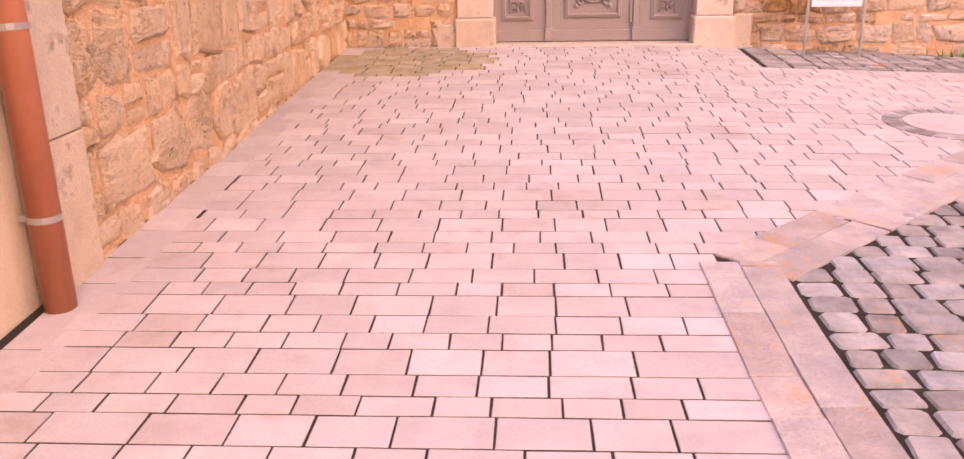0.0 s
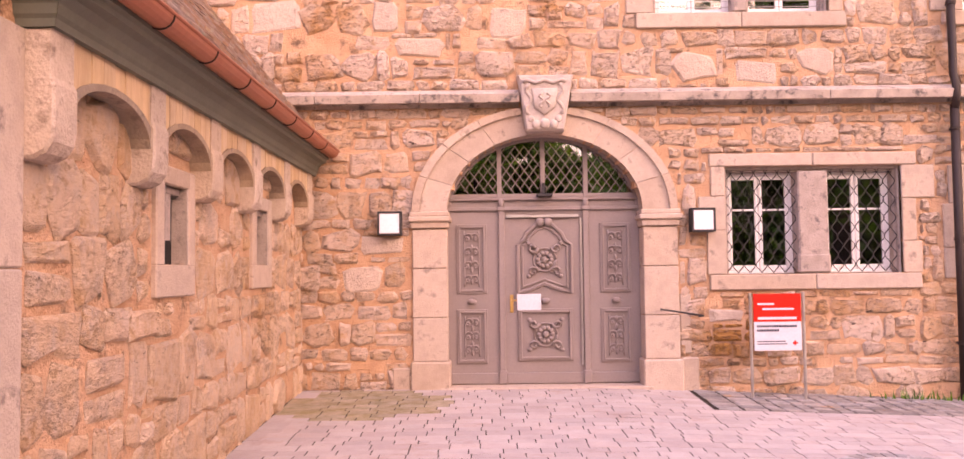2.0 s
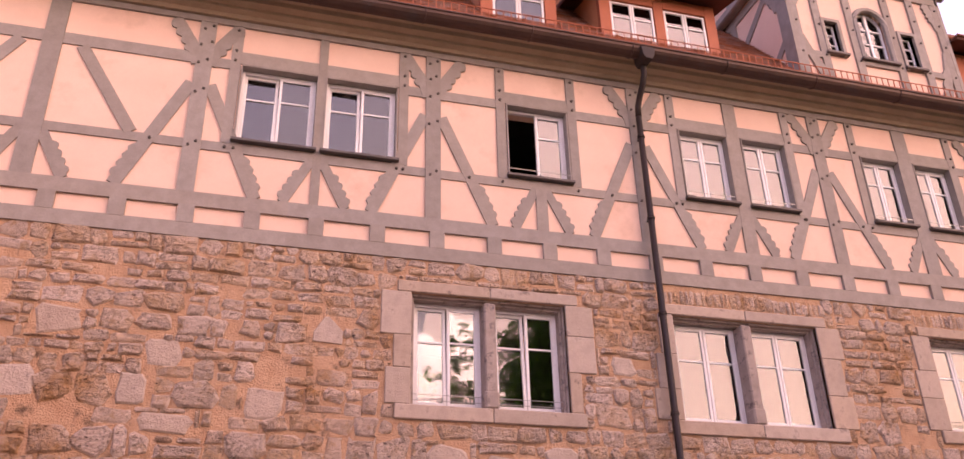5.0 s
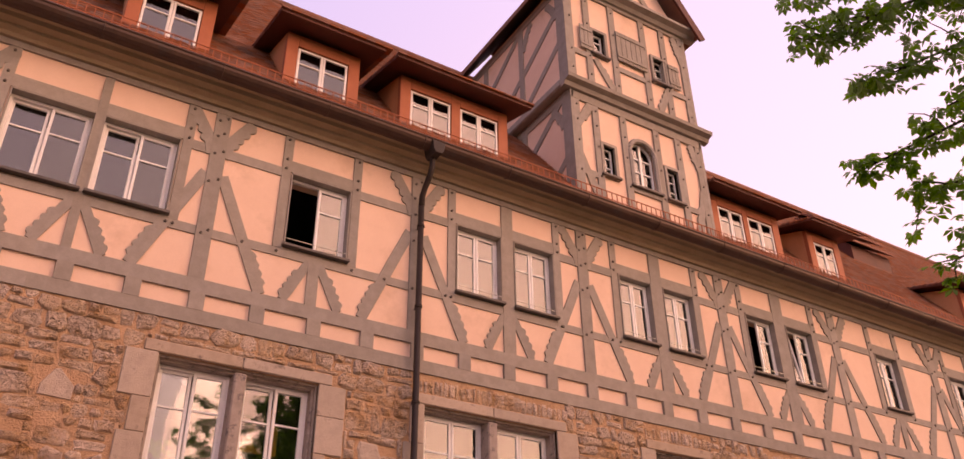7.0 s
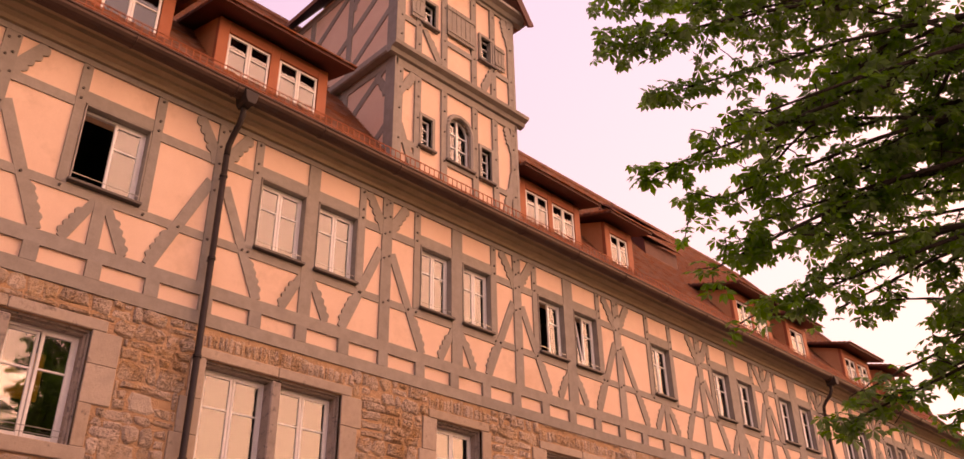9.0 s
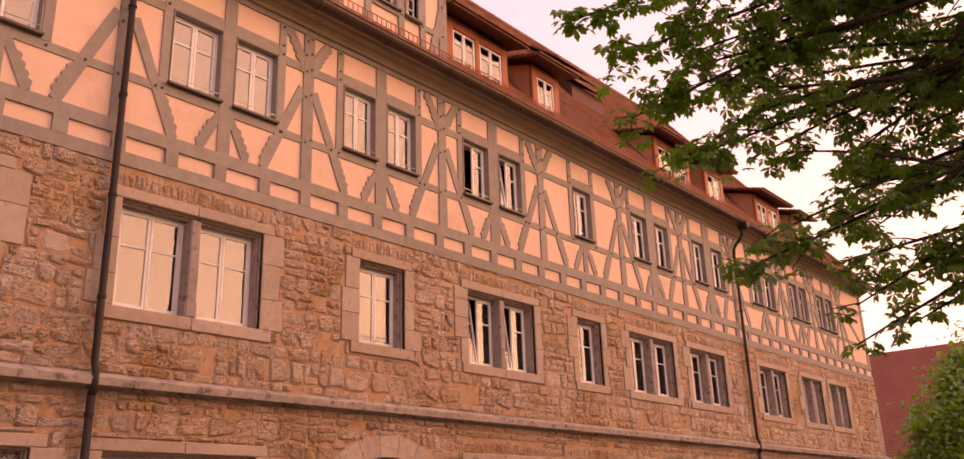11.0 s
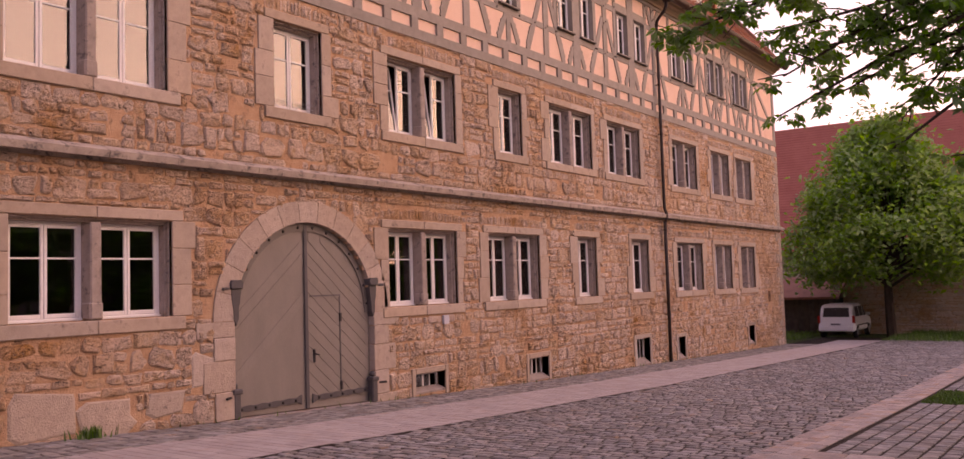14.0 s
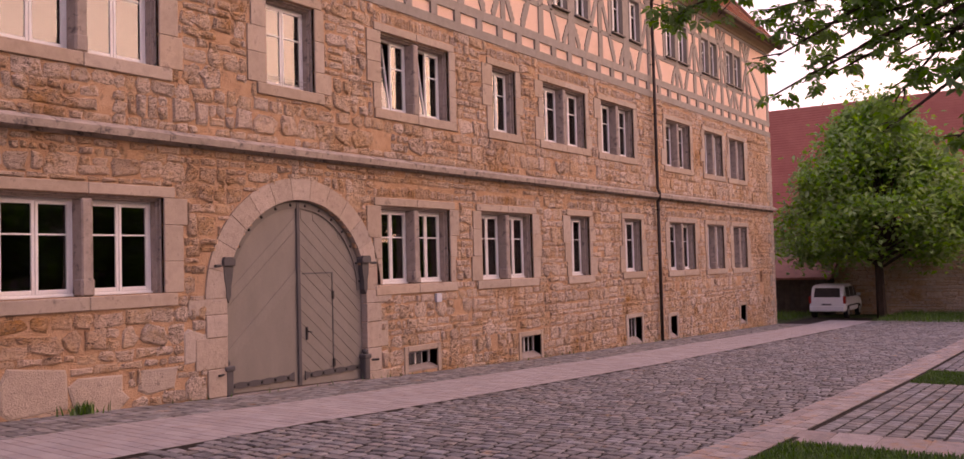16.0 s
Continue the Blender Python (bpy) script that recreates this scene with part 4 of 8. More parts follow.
# ---- rubble facing ----
def teeth(spec):
    """Blocks (x0, x1, z0, z1) of the dressed jambs: their outer ends tooth into the rubble."""
    x0, x1, z0, z1, _ = spec
    rng = random.Random(int(x0 * 100))
    out = []
    for s in (-1, 1):
        z = z0
        while z < z1 - 0.01:
            h = rng.uniform(0.38, 0.62)
            top = z1 if z + h > z1 - 0.25 else z + h
            w = rng.choice((0.18, 0.24, 0.34, 0.42))
            out.append((x0 - w, x0, z, top) if s < 0 else (x1, x1 + w, z, top))
            z = top
    return out


blocked = []
for x0, x1, z0, z1, _ in upper + lower:
    blocked.append((x0 - 0.21, x1 + 0.21, z0 - 0.21, z1 + 0.17))
    for b in teeth((x0, x1, z0, z1, True)):
        blocked.append((b[0] - 0.01, b[1] + 0.01, b[2], b[3]))
for x0, x1, z0, z1 in cellar + slits:
    blocked.append((x0 - 0.12, x1 + 0.12, z0 - 0.5, z1 + 0.12))
OUT_DOOR = (1.285, 1.68, 2.23, 1.32)
OUT_GATE = (12.04, 2.06, 1.18, 2.0)
for a in (OUT_DOOR, OUT_GATE):
    for i in range(14):
        x0, x1 = a[0] - a[1] + 2 * a[1] * i / 14, a[0] - a[1] + 2 * a[1] * (i + 1) / 14
        blocked.append((x0, x1, -3, arch_top(a, (x0 + x1) / 2)))
blocked.append((0.95, 1.65, 3.0, 3.9))
blocked.append((XL, XR, 3.55, 3.77))
soldier = []
rub_rng = random.Random(21)
for x0, x1, z0, z1, _ in upper[1:] + lower[2:]:
    top = min(z1 + 0.17 + 0.30, 6.83) if z1 > 4 else z1 + 0.17 + 0.27
    x = x0 - 0.2
    while x < x1 + 0.2:
        w = rub_rng.uniform(0.06, 0.13)
        soldier.append((x, x + w, z1 + 0.18, top - 0.10 * abs(x - (x0 + x1) / 2) / (x1 - x0) - rub_rng.uniform(0, 0.05)))
        x += w
    blocked.append((x0 - 0.2, x1 + 0.2, z1 + 0.1, top))
blocked.append((XL, -1.86, -3, 3.2))
# larger pale blocks that stand out of the rubble
pale = [(-1.98, -1.40, 5.38, 5.76), (-0.62, -0.19, 5.08, 5.38), (0.61, 1.10, 4.49, 4.87), (2.94, 3.50, 3.85, 4.23), (3.72, 4.32, 3.81, 4.14),
        (4.57, 5.00, 3.94, 4.32), (5.60, 6.01, 5.34, 5.60), (-2.47, -1.82, 4.59, 4.96), (-3.45, -3.02, 6.52, 6.78), (-0.94, -0.49, 4.53, 4.94),
        (-0.60, 0.04, 4.21, 4.46), (6.76, 7.70, -0.18, 0.42), (7.73, 8.60, -0.40, 0.22), (9.56, 10.0, 0.15, 0.70), (8.80, 9.43, -0.16, 0.20),
        (-1.30, -0.78, 1.24, 1.57), (-1.07, -0.48, 1.68, 1.92), (3.32, 3.78, 0.78, 0.97)]
for k, b in enumerate(pale):
    v, f = stone_shape(*b, rub_rng, lambda u, d, v: (u, d, v), gap=0.01, proud=(0.012, 0.03))
    part("pale_block", Shape().add(v, f), pale_block_mat, wall_north)
    blocked.append(b)
part("pale_block", S().prism([(1.40, 5.52), (1.79, 5.50), (1.80, 5.68), (1.60, 5.88), (1.54, 5.87), (1.41, 5.66)], -0.02, 0.03, 0.01), pale_block_mat, wall_north)
blocked.append((1.40, 1.80, 5.50, 5.88))
facing = rubble(XL + 0.02, XR - 0.02, -2.0, 3.55, blocked, rub_rng) + rubble(XL + 0.02, XR - 0.02, 3.77, 6.85, blocked, rub_rng)
flat = lambda u, d, v: (u, d, v)
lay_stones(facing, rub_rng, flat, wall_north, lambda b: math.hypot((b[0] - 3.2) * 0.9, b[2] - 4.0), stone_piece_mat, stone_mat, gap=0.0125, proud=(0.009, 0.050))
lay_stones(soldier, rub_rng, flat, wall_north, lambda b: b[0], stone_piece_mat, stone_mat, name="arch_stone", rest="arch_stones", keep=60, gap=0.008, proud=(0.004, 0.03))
quoins = S()
z = -1.9
k = 0
while z < 6.9:
    h = rub_rng.uniform(0.36, 0.55)
    w = 0.75 if k % 2 else 0.42
    quoins.box(XR - w, XR + 0.02, -0.03, 0.5, z, min(z + h, 6.85) - 0.015, 0.02)
    z += h
    k += 1
part("quoins", quoins, ashlar_mat, wall_north, "dressed corner stones")
quoins = S()
z, k = 4.3, 0
while z < 6.9:
    h = rub_rng.uniform(0.36, 0.5)
    w = 0.8 if k % 2 else 0.5
    quoins.box(XL - 0.02, XL + w, -0.045, 0.5, z, min(z + h, 6.85) - 0.015, 0.02)
    z += h
    k += 1
part("quoins", quoins, ashlar_mat, wall_north, "dressed corner stones")

# string course, block by block
course = thing("string_course", "weathered projecting stone string course with dark stains", "string course", (10, 0, 3.6), kind="structure")
x = XL
while x < XR:
    w = rub_rng.uniform(0.9, 1.7)
    x1 = min(x + w, XR)
    if x < 0.94 < x1:
        x1 = 0.98
    if 0.95 < x < 1.6:
        x1 = 1.62
    if x1 < 0.99 or x > 1.61:
        s = S()
        prof = [(0.05, 3.55), (-0.025, 3.555), (-0.03, 3.60), (-0.17, 3.605), (-0.175, 3.585), (-0.205, 3.59), (-0.225, 3.69), (-0.03, 3.78), (0.05, 3.78)]
        n = len(prof)
        s.add([(x + 0.004, y, z) for y, z in prof] + [(x1 - 0.004, y, z) for y, z in prof],
              [(i, (i + 1) % n, n + (i + 1) % n, n + i) for i in range(n)] + [tuple(range(n)), tuple(range(2 * n - 1, n - 1, -1))])
        part("course_stone", s, course_mat, course)
    x = x1


# ---- windows ----
def sash(win, x0, x1, z0, z1, y, bars=(0.64,), slant=0.0, pane_gap=0.045):
    """One casement leaf: stiles, rails, glazing bars and its pane; slant tilts its top inwards."""
    f = pane_gap
    s = S()
    s.box(x0, x0 + f, y, y + 0.05, z0, z1, 0.006).box(x1 - f, x1, y, y + 0.05, z0, z1, 0.006)
    s.box(x0 + f, x1 - f, y + 0.002, y + 0.048, z0, z0 + f * 1.3, 0.005).box(x0 + f, x1 - f, y + 0.002, y + 0.048, z1 - f, z1, 0.005)
    for b in bars:
        zb = z0 + (z1 - z0) * b
        s.box(x0 + f, x1 - f, y + 0.004, y + 0.04, zb - 0.012, zb + 0.012)
    if slant:
        s.v = [(x, yy + (z - z0) * slant, z) for x, yy, z in s.v]
    leaf = part("casement", s, white_mat, win)
    p = S().box(x0 + f - 0.005, x1 - f + 0.005, y + 0.022, y + 0.026, z0 + f, z1 - f + 0.005)
    if slant:
        p.v = [(x, yy + (z - z0) * slant, z) for x, yy, z in p.v]
    part("pane", p, glass_mat, leaf).visible_shadow = False
    return leaf


def light_unit(win, x0, x1, z0, z1, y, open_left=False, tilt=0.0):
    """White outer frame with two casements."""
    f = 0.045
    s = S()
    s.box(x0, x0 + f, y - 0.01, y + 0.06, z0, z1, 0.005).box(x1 - f, x1, y - 0.01, y + 0.06, z0, z1, 0.005)
    s.box(x0 + f, x1 - f, y - 0.008, y + 0.06, z0, z0 + f, 0.005).box(x0 + f, x1 - f, y - 0.008, y + 0.06, z1 - f, z1, 0.005)
    part("window_frame", s, white_mat, win)
    xm = (x0 + x1) / 2
    if not open_left:
        sash(win, x0 + f, xm - 0.004, z0 + f, z1 - f, y - 0.015, slant=tilt)
    sash(win, xm + 0.004, x1 - f, z0 + f, z1 - f, y - 0.015)
    part("window_sill", S().box(x0, x1, y - 0.05, y, z0 - 0.005, z0 + 0.03, 0.006), white_mat, win)


COUNT = [0]


def window(label):
    COUNT[0] += 1
    return thing("window_%d" % COUNT[0], label, "window", kind="structure")


def stone_window(spec, label, grille=False, tilt=0.0, rail=False, mull=MULL):
    x0, x1, z0, z1, pair = spec
    win = window(label)
    win.location = (x0, 0, z0)
    # profiled surround of dressed stone
    for b in teeth(spec):
        part("jamb", S().box(b[0], b[1], -0.03, 0.12, b[2] + 0.002, b[3] - 0.002, 0.01), ashlar_mat, win)
    for nm, box in (("lintel", (x0 - 0.20, x1 + 0.20, z1, z1 + 0.17)), ("sill", (x0 - 0.22, x1 + 0.22, z0 - 0.2, z0))):
        pieces = [box]
        if nm in ("lintel", "sill") and pair:
            m = (box[0] + box[1]) / 2
            pieces = [(box[0], m, box[2], box[3]), (m, box[1], box[2], box[3])]
        for b in pieces:
            front = -0.05 if nm == "sill" else -0.033
            part(nm, S().box(b[0] + 0.003, b[1] - 0.003, front, 0.12, b[2] + 0.003, b[3] - 0.003, 0.012), ashlar_mat, win)
    # stepped reveal
    r = S()
    for k, (d, w) in enumerate(((0.05, 0.03), (0.11, 0.06))):
        r.box(x0, x0 + w, d, 0.3, z0, z1).box(x1 - w, x1, d, 0.3, z0, z1).box(x0 + w, x1 - w, d, 0.3, z1 - w, z1)
    part("reveal", r, reveal_mat, win)
    xm = (x0 + x1) / 2
    spans = [(x0 + 0.06, xm - mull / 2), (xm + mull / 2, x1 - 0.06)] if pair else [(x0 + 0.06, x1 - 0.06)]
    if pair:
        m = S().box(xm - mull / 2, xm + mull / 2, -0.01, 0.34, z0, z1 - 0.06, 0.02)
        m.box(xm - mull / 2 - 0.02, xm + mull / 2 + 0.02, -0.02, 0.2, z0, z0 + 0.26, 0.03)
        part("mullion", m, reveal_mat, win)
    for i, (a, b) in enumerate(spans):
        light_unit(win, a, b, z0 + 0.01, z1 - 0.06, 0.24, tilt=tilt)
    if rail:
        rl = S()
        for a, b in spans:
            for z in (z0 + 0.12, z0 + 0.2):
                rl.tube([(a, 0.17, z), (b, 0.17, z)], 0.006, 6)
        part("guard_rail", rl, steel_mat, win)
    if grille:
        for a, b in ((x0 + 0.03, xm - mull / 2), (xm + mull / 2, x1 - 0.03)):
            g = S()
            n, cell = 6, (b - a) / 6
            for i in range(n + 1):
                for sgn in (1, -1):
                    pts = []
                    for k in range(41):
                        z = z0 + 0.02 + (z1 - z0 - 0.06) * k / 40
                        pts.append((a + i * cell + sgn * cell * 0.5 * (0.5 - 0.5 * math.cos(2 * math.pi * (z - z0) / 0.235)) , 0.10 + 0.012 * sgn, z))
                    if (i == 0 and sgn < 0) or (i == n and sgn > 0):
                        continue
                    g.tube(pts, 0.007, 4)
            part("iron_grille", g, iron_mat, win, "wavy black iron lattice")
    return win


for i, s in enumerate(upper):
    stone_window(s, "white casement window in a stepped stone surround" + (" with a central mullion" if s[4] else ""), tilt=0.13 if i == 3 else 0.04 if i == 0 else 0.0, rail=i in (0, 2))
for i, s in enumerate(lower):
    stone_window(s, "white ground-floor window in a stone surround" + (" behind wavy iron grilles" if i == 0 else ""), grille=i == 0, mull=0.38 if i == 0 else MULL)
for x0, x1, z0, z1 in cellar:
    win = window("small cellar window low in the stone wall")
    win.location = (x0, 0, z0)
    s = S().box(x0 - 0.12, x0, -0.03, 0.2, z0 - 0.1, z1 + 0.12, 0.012).box(x1, x1 + 0.12, -0.03, 0.2, z0 - 0.1, z1 + 0.12, 0.012).box(x0, x1, -0.03, 0.2, z1, z1 + 0.12, 0.012)
    part("surround", s, ashlar_mat, win)
    s = S().box(x0, x0 + 0.05, 0.2, 0.25, z0, z1).box(x1 - 0.05, x1, 0.2, 0.25, z0, z1).box(x0, x1, 0.2, 0.25, z1 - 0.05, z1).box((x0 + x1) / 2 - 0.025, (x0 + x1) / 2 + 0.025, 0.2, 0.25, z0, z1)
    part("window_frame", s, white_mat, win)
    part("pane", S().box(x0, x1, 0.225, 0.23, z0, z1), glass_mat, win)
    rise = (z1 - z0) * 0.24
    part("sloped_sill", S().add([(x, y, z) for x in (x0 + 0.002, x1 - 0.002) for y, z in ((-0.01, z0 - 0.03), (0.198, z0 - 0.03), (0.198, z0 + rise), (-0.01, z0 + 0.01))],
                                [(0, 1, 2, 3), (4, 7, 6, 5), (0, 4, 5, 1), (1, 5, 6, 2), (2, 6, 7, 3), (3, 7, 4, 0)]), reveal_mat, win)
    for k in (0.27, 0.73):
        part("glazing_bar", S().box(x0 + (x1 - x0) * k - 0.012, x0 + (x1 - x0) * k + 0.012, 0.205, 0.222, z0 + 0.05, z1 - 0.05), white_mat, win)

# things on the window ledges
plant = thing("potted_plant", "small leafy plant on the inner window ledge", "plant", (3.0, 0.36, 4.84))
part("pot", S().tube([(3.0, 0.42, 4.80), (3.0, 0.42, 4.94)], 0.06, 10, 0.08), white_mat, plant)
lv = S()
lr = random.Random(3)
for i in range(40):
    a, r, z = lr.uniform(0, 6.28), lr.uniform(0.02, 0.15), lr.uniform(4.95, 5.25)
    x, y = 3.0 + r * math.cos(a), 0.42 + r * 0.4 * math.sin(a)
    lv.add([(x, y, z), (x + 0.05, y - 0.02, z + 0.04), (x + 0.01, y, z + 0.09), (x - 0.04, y + 0.01, z + 0.05)], [(0, 1, 2, 3)])
part("leaves", lv, chestnut_mat, plant)
blind = thing("ochre_curtain", "ochre curtain hanging behind the window glass", "curtain", (4.4, 0.45, 5.3))
part("cloth", S().box(4.1, 4.6, 0.45, 0.47, 5.35, 6.0), orange_cloth_mat, blind)
cloth = thing("ochre_cushion", "ochre cushion lying behind the window", "cushion", (7.05, 0.36, 1.45))
part("cover", S().ball((7.05, 0.40, 1.60), 0.15, 1.0, 0.6, 1.1), orange_cloth_mat, cloth, smooth=True)


# ---- half-timbered storey ----
P0 = [-0.45, 3.01, 6.47, 10.0, 13.6, 17.1, 20.65, 24.05, 27.5, 31.5, 34.35, 37.4]
tw = [(0.09, 1.23), (1.34, 2.45), (4.20, 5.24), (7.24, 8.17), (8.43, 9.31), (10.85, 11.68), (11.98, 12.80), (14.26, 15.14), (15.48, 16.32),
      (18.45, 19.26), (21.25, 22.10), (22.51, 23.31), (24.80, 25.58), (26.02, 26.82), (28.86, 29.7), (29.95, 30.78), (32.22, 32.95), (33.15, 33.86), (34.87, 35.68), (35.88, 36.64)]
TZ0, TZ1 = 8.43, 9.76
t_holes = [(a, b, TZ0, TZ1) for a, b in tw]
us, vs = sheet_cuts(t_holes, XL, XR, 6.86, 10.9)
timber_wall = part("timber_storey_wall", wall_sheet(us, vs, clear_of(t_holes), lambda u, d, v: (u, d + 0.02, v), 0.4), plaster_mat)
tagged(timber_wall, "half-timbered storey with cream plaster panels", "timber-framed wall", kind="structure")


def lobed(shape, pts, w, y0, y1, lobes, out):
    """A carved timber along pts in the plane of the facade; its edge on the side out swells into round lobes
    between the shares lobes[0] and lobes[1] of its length, lobes[2] in number."""
    n = 40
    seg = [math.hypot(q[0] - p[0], q[1] - p[1]) for p, q in zip(pts, pts[1:])]
    total = sum(seg)
    left, right = [], []
    for i in range(n + 1):
        d, k = total * i / n, 0
        while k < len(seg) - 1 and d > seg[k]:
            d -= seg[k]
            k += 1
        (ax, az), (bx, bz) = pts[k], pts[k + 1]
        ux, uz = (bx - ax) / seg[k], (bz - az) / seg[k]
        nx, nz = (-uz, ux) if -uz * out > 0 else (uz, -ux)
        f = i / n
        h = w / 2
        if lobes[0] < f < lobes[1]:
            h += lobes[3] * (0.25 + abs(math.sin(math.pi * lobes[2] * (f - lobes[0]) / (lobes[1] - lobes[0]))))
        x, z = ax + ux * d, az + uz * d
        left.append((x + nx * h, z + nz * h))
        right.append((x - nx * w / 2, z - nz * w / 2))
    for i in range(n):
        shape.prism([left[i], left[i + 1], right[i + 1], right[i]], y0, y1)
    return shape


def beam(a, b, w, front=-0.008, name="beam"):
    return part(name, S().strip(a, b, w, front, 0.06), timber_mat, timber_wall)


def carved(pts, w, lobes, out, front=-0.006, name="brace"):
    return part(name, lobed(S(), pts, w, front, 0.06, lobes, out), timber_mat, timber_wall)


BRACE, FOOT, HEAD = (0.66, 0.95, 4, 0.045), (0.28, 0.95, 4, 0.045), (0.25, 0.98, 4, 0.05)
SILL = 7.53
tim_rng = random.Random(4)
x = XL
while x < XR:
    x1 = min(x + tim_rng.uniform(5, 8), XR)
    beam((x, 6.95), (x1, 6.95), 0.21, front=-0.03, name="sill_beam")
    beam((x, 7.42), (x1, 7.42), 0.215, front=-0.022, name="sill_beam")
    beam((x, 10.5), (x1, 10.5), 0.1, front=-0.02, name="top_plate")
    x = x1
x = XL + 0.045
while x < XR:
    beam((x, 7.05), (x, 7.32), 0.215, front=-0.035, name="joist_end")
    x += 0.866
beam((XL + 0.13, SILL), (XL + 0.13, 10.45), 0.28, name="post")
beam((XR - 0.13, SILL), (XR - 0.13, 10.45), 0.28, name="post")
pegs = S()


def peg(x, z):
    pegs.tube([(x, -0.005, z), (x, -0.03, z)], 0.022, 6)


for i, p in enumerate(P0):
    beam((p, SILL), (p, 10.45), 0.235, front=-0.014, name="post")
    for z in (8.3, 9.2, 9.72, 10.05, 10.35):
        for s in (-0.06, 0.06):
            peg(p + s + tim_rng.uniform(-0.02, 0.02), z + s * 0.6)
    for s in (-1, 1):
        carved([(p + s * 0.13, 9.32), (p + s * 0.92, SILL)], 0.175, BRACE, s)
        carved([(p + s * 0.10, 9.66), (p + s * 0.19, 10.02), (p + s * 0.46, 10.45)], 0.15, HEAD, s, front=-0.010, name="head_brace")
        peg(p + s * 0.56, 8.3)
for i in range(len(P0)):
    a = P0[i]
    b = P0[i + 1] if i + 1 < len(P0) else XR - 0.13
    ws = [w for w in tw if a < (w[0] + w[1]) / 2 < b]
    if not ws:
        beam((a + 0.13, 8.30), (b - 0.13, 8.30), 0.14, front=-0.002, name="rail")
        beam((a + 0.13, 9.74), (b - 0.13, 9.74), 0.17, front=-0.002, name="rail")
        beam((a + 0.35, 9.66), (b - 0.6, 8.37), 0.17, front=-0.004, name="brace")
        continue
    l, r = ws[0][0], ws[-1][1]
    beam((l - 0.09, 8.37), (l - 0.09, 10.45), 0.15, front=-0.008, name="stud")
    beam((r + 0.09, 8.37), (r + 0.09, 10.45), 0.15, front=-0.008, name="stud")
    c = (l + r) / 2
    if len(ws) == 2:
        c = (ws[0][1] + ws[1][0]) / 2
        beam((c, SILL), (c, 10.45), max(0.13, ws[1][0] - ws[0][1] - 0.02), front=-0.009, name="stud")
    else:
        beam((c, SILL), (c, 8.23), 0.18, front=-0.009, name="stud")
    for s in (-1, 1):
        carved([(c + s * 0.09, 8.24), (c + s * 0.44, SILL)], 0.14, FOOT, s, front=-0.005, name="foot_brace")
    beam((a + 0.12, 8.30), (b - 0.12, 8.30), 0.145, front=-0.002, name="rail")
    beam((l - 0.02, 9.885), (r + 0.02, 9.885), 0.215, front=-0.002, name="rail")
    if l - a > 0.5:
        beam((a + 0.12, 9.74), (l - 0.16, 9.74), 0.165, front=-0.002, name="rail")
    if b - r > 0.5:
        beam((r + 0.16, 9.74), (b - 0.12, 9.74), 0.165, front=-0.002, name="rail")
    for q in (l - 0.1, r + 0.1):
        for z in (8.3, 9.82, 10.0, 10.38):
            peg(q, z)
# left end bay
beam((XL + 0.27, 8.30), (-0.54, 8.30), 0.14, front=-0.002, name="rail")
beam((XL + 0.27, 9.78), (-0.54, 9.78), 0.19, front=-0.002, name="rail")
beam((-2.5, SILL), (-2.5, 10.45), 0.26, front=-0.014, name="post")
beam((-2.10, 9.68), (-1.27, 8.37), 0.17, front=-0.005, name="brace")
beam((-2.9, 9.68), (-3.73, 8.37), 0.17, front=-0.005, name="brace")
for s in (-1, 1):
    carved([(-2.5 + s * 0.13, 8.23), (-2.5 + s * 0.5, SILL)], 0.15, FOOT, s, name="foot_brace")
carved([(XL + 0.25, 9.3), (-3.75, SILL)], 0.175, BRACE, 1)
carved([(XL + 0.25, 9.66), (XL + 0.3, 10.0), (XL + 0.55, 10.45)], 0.16, HEAD, 1, name="head_brace")
part("pegs", pegs, peg_mat, timber_wall)["kind"] = "stuff"

for i, (a, b) in enumerate(tw):
    win = window("white timber-storey window with a dark sheet sill" if i != 2 else "white window with its left casement open")
    win.location = (a, 0, TZ0)
    light_unit(win, a + 0.02, b - 0.02, TZ0 + 0.03, TZ1 - 0.02, 0.13, open_left=i in (2, 7), tilt=0.13 if i == 8 else 0.05 if i < 2 else 0)
    lin = S().box(a, a + 0.02, -0.02, 0.2, TZ0, TZ1).box(b - 0.02, b, -0.02, 0.2, TZ0, TZ1).box(a, b, -0.02, 0.2, TZ1 - 0.02, TZ1)
    part("lining", lin, timber_mat, win)
    part("sheet_sill", S().box(a - 0.03, b + 0.03, -0.09, 0.12, TZ0 - 0.03, TZ0 + 0.015, 0.006), dark_sill_mat, win)
    if 1 < i < 9:
        part("guard_rail", S().tube([(a, 0.0, TZ0 + 0.14), (b, 0.0, TZ0 + 0.14)], 0.008, 6), steel_mat, win)
    if i in (0, 1):
        cs = S()
        n = 22
        v = [(a + 0.05 + (b - a - 0.1) * k / n, 0.215 + 0.012 * math.sin(k * 1.9), z) for z in (TZ0, TZ1 - 0.35) for k in range(n + 1)]
        cs.add(v, [(k, k + 1, n + 2 + k, n + 1 + k) for k in range(n)])
        part("net_curtain", cs, curtain_mat, win, "white net curtain behind the glass")


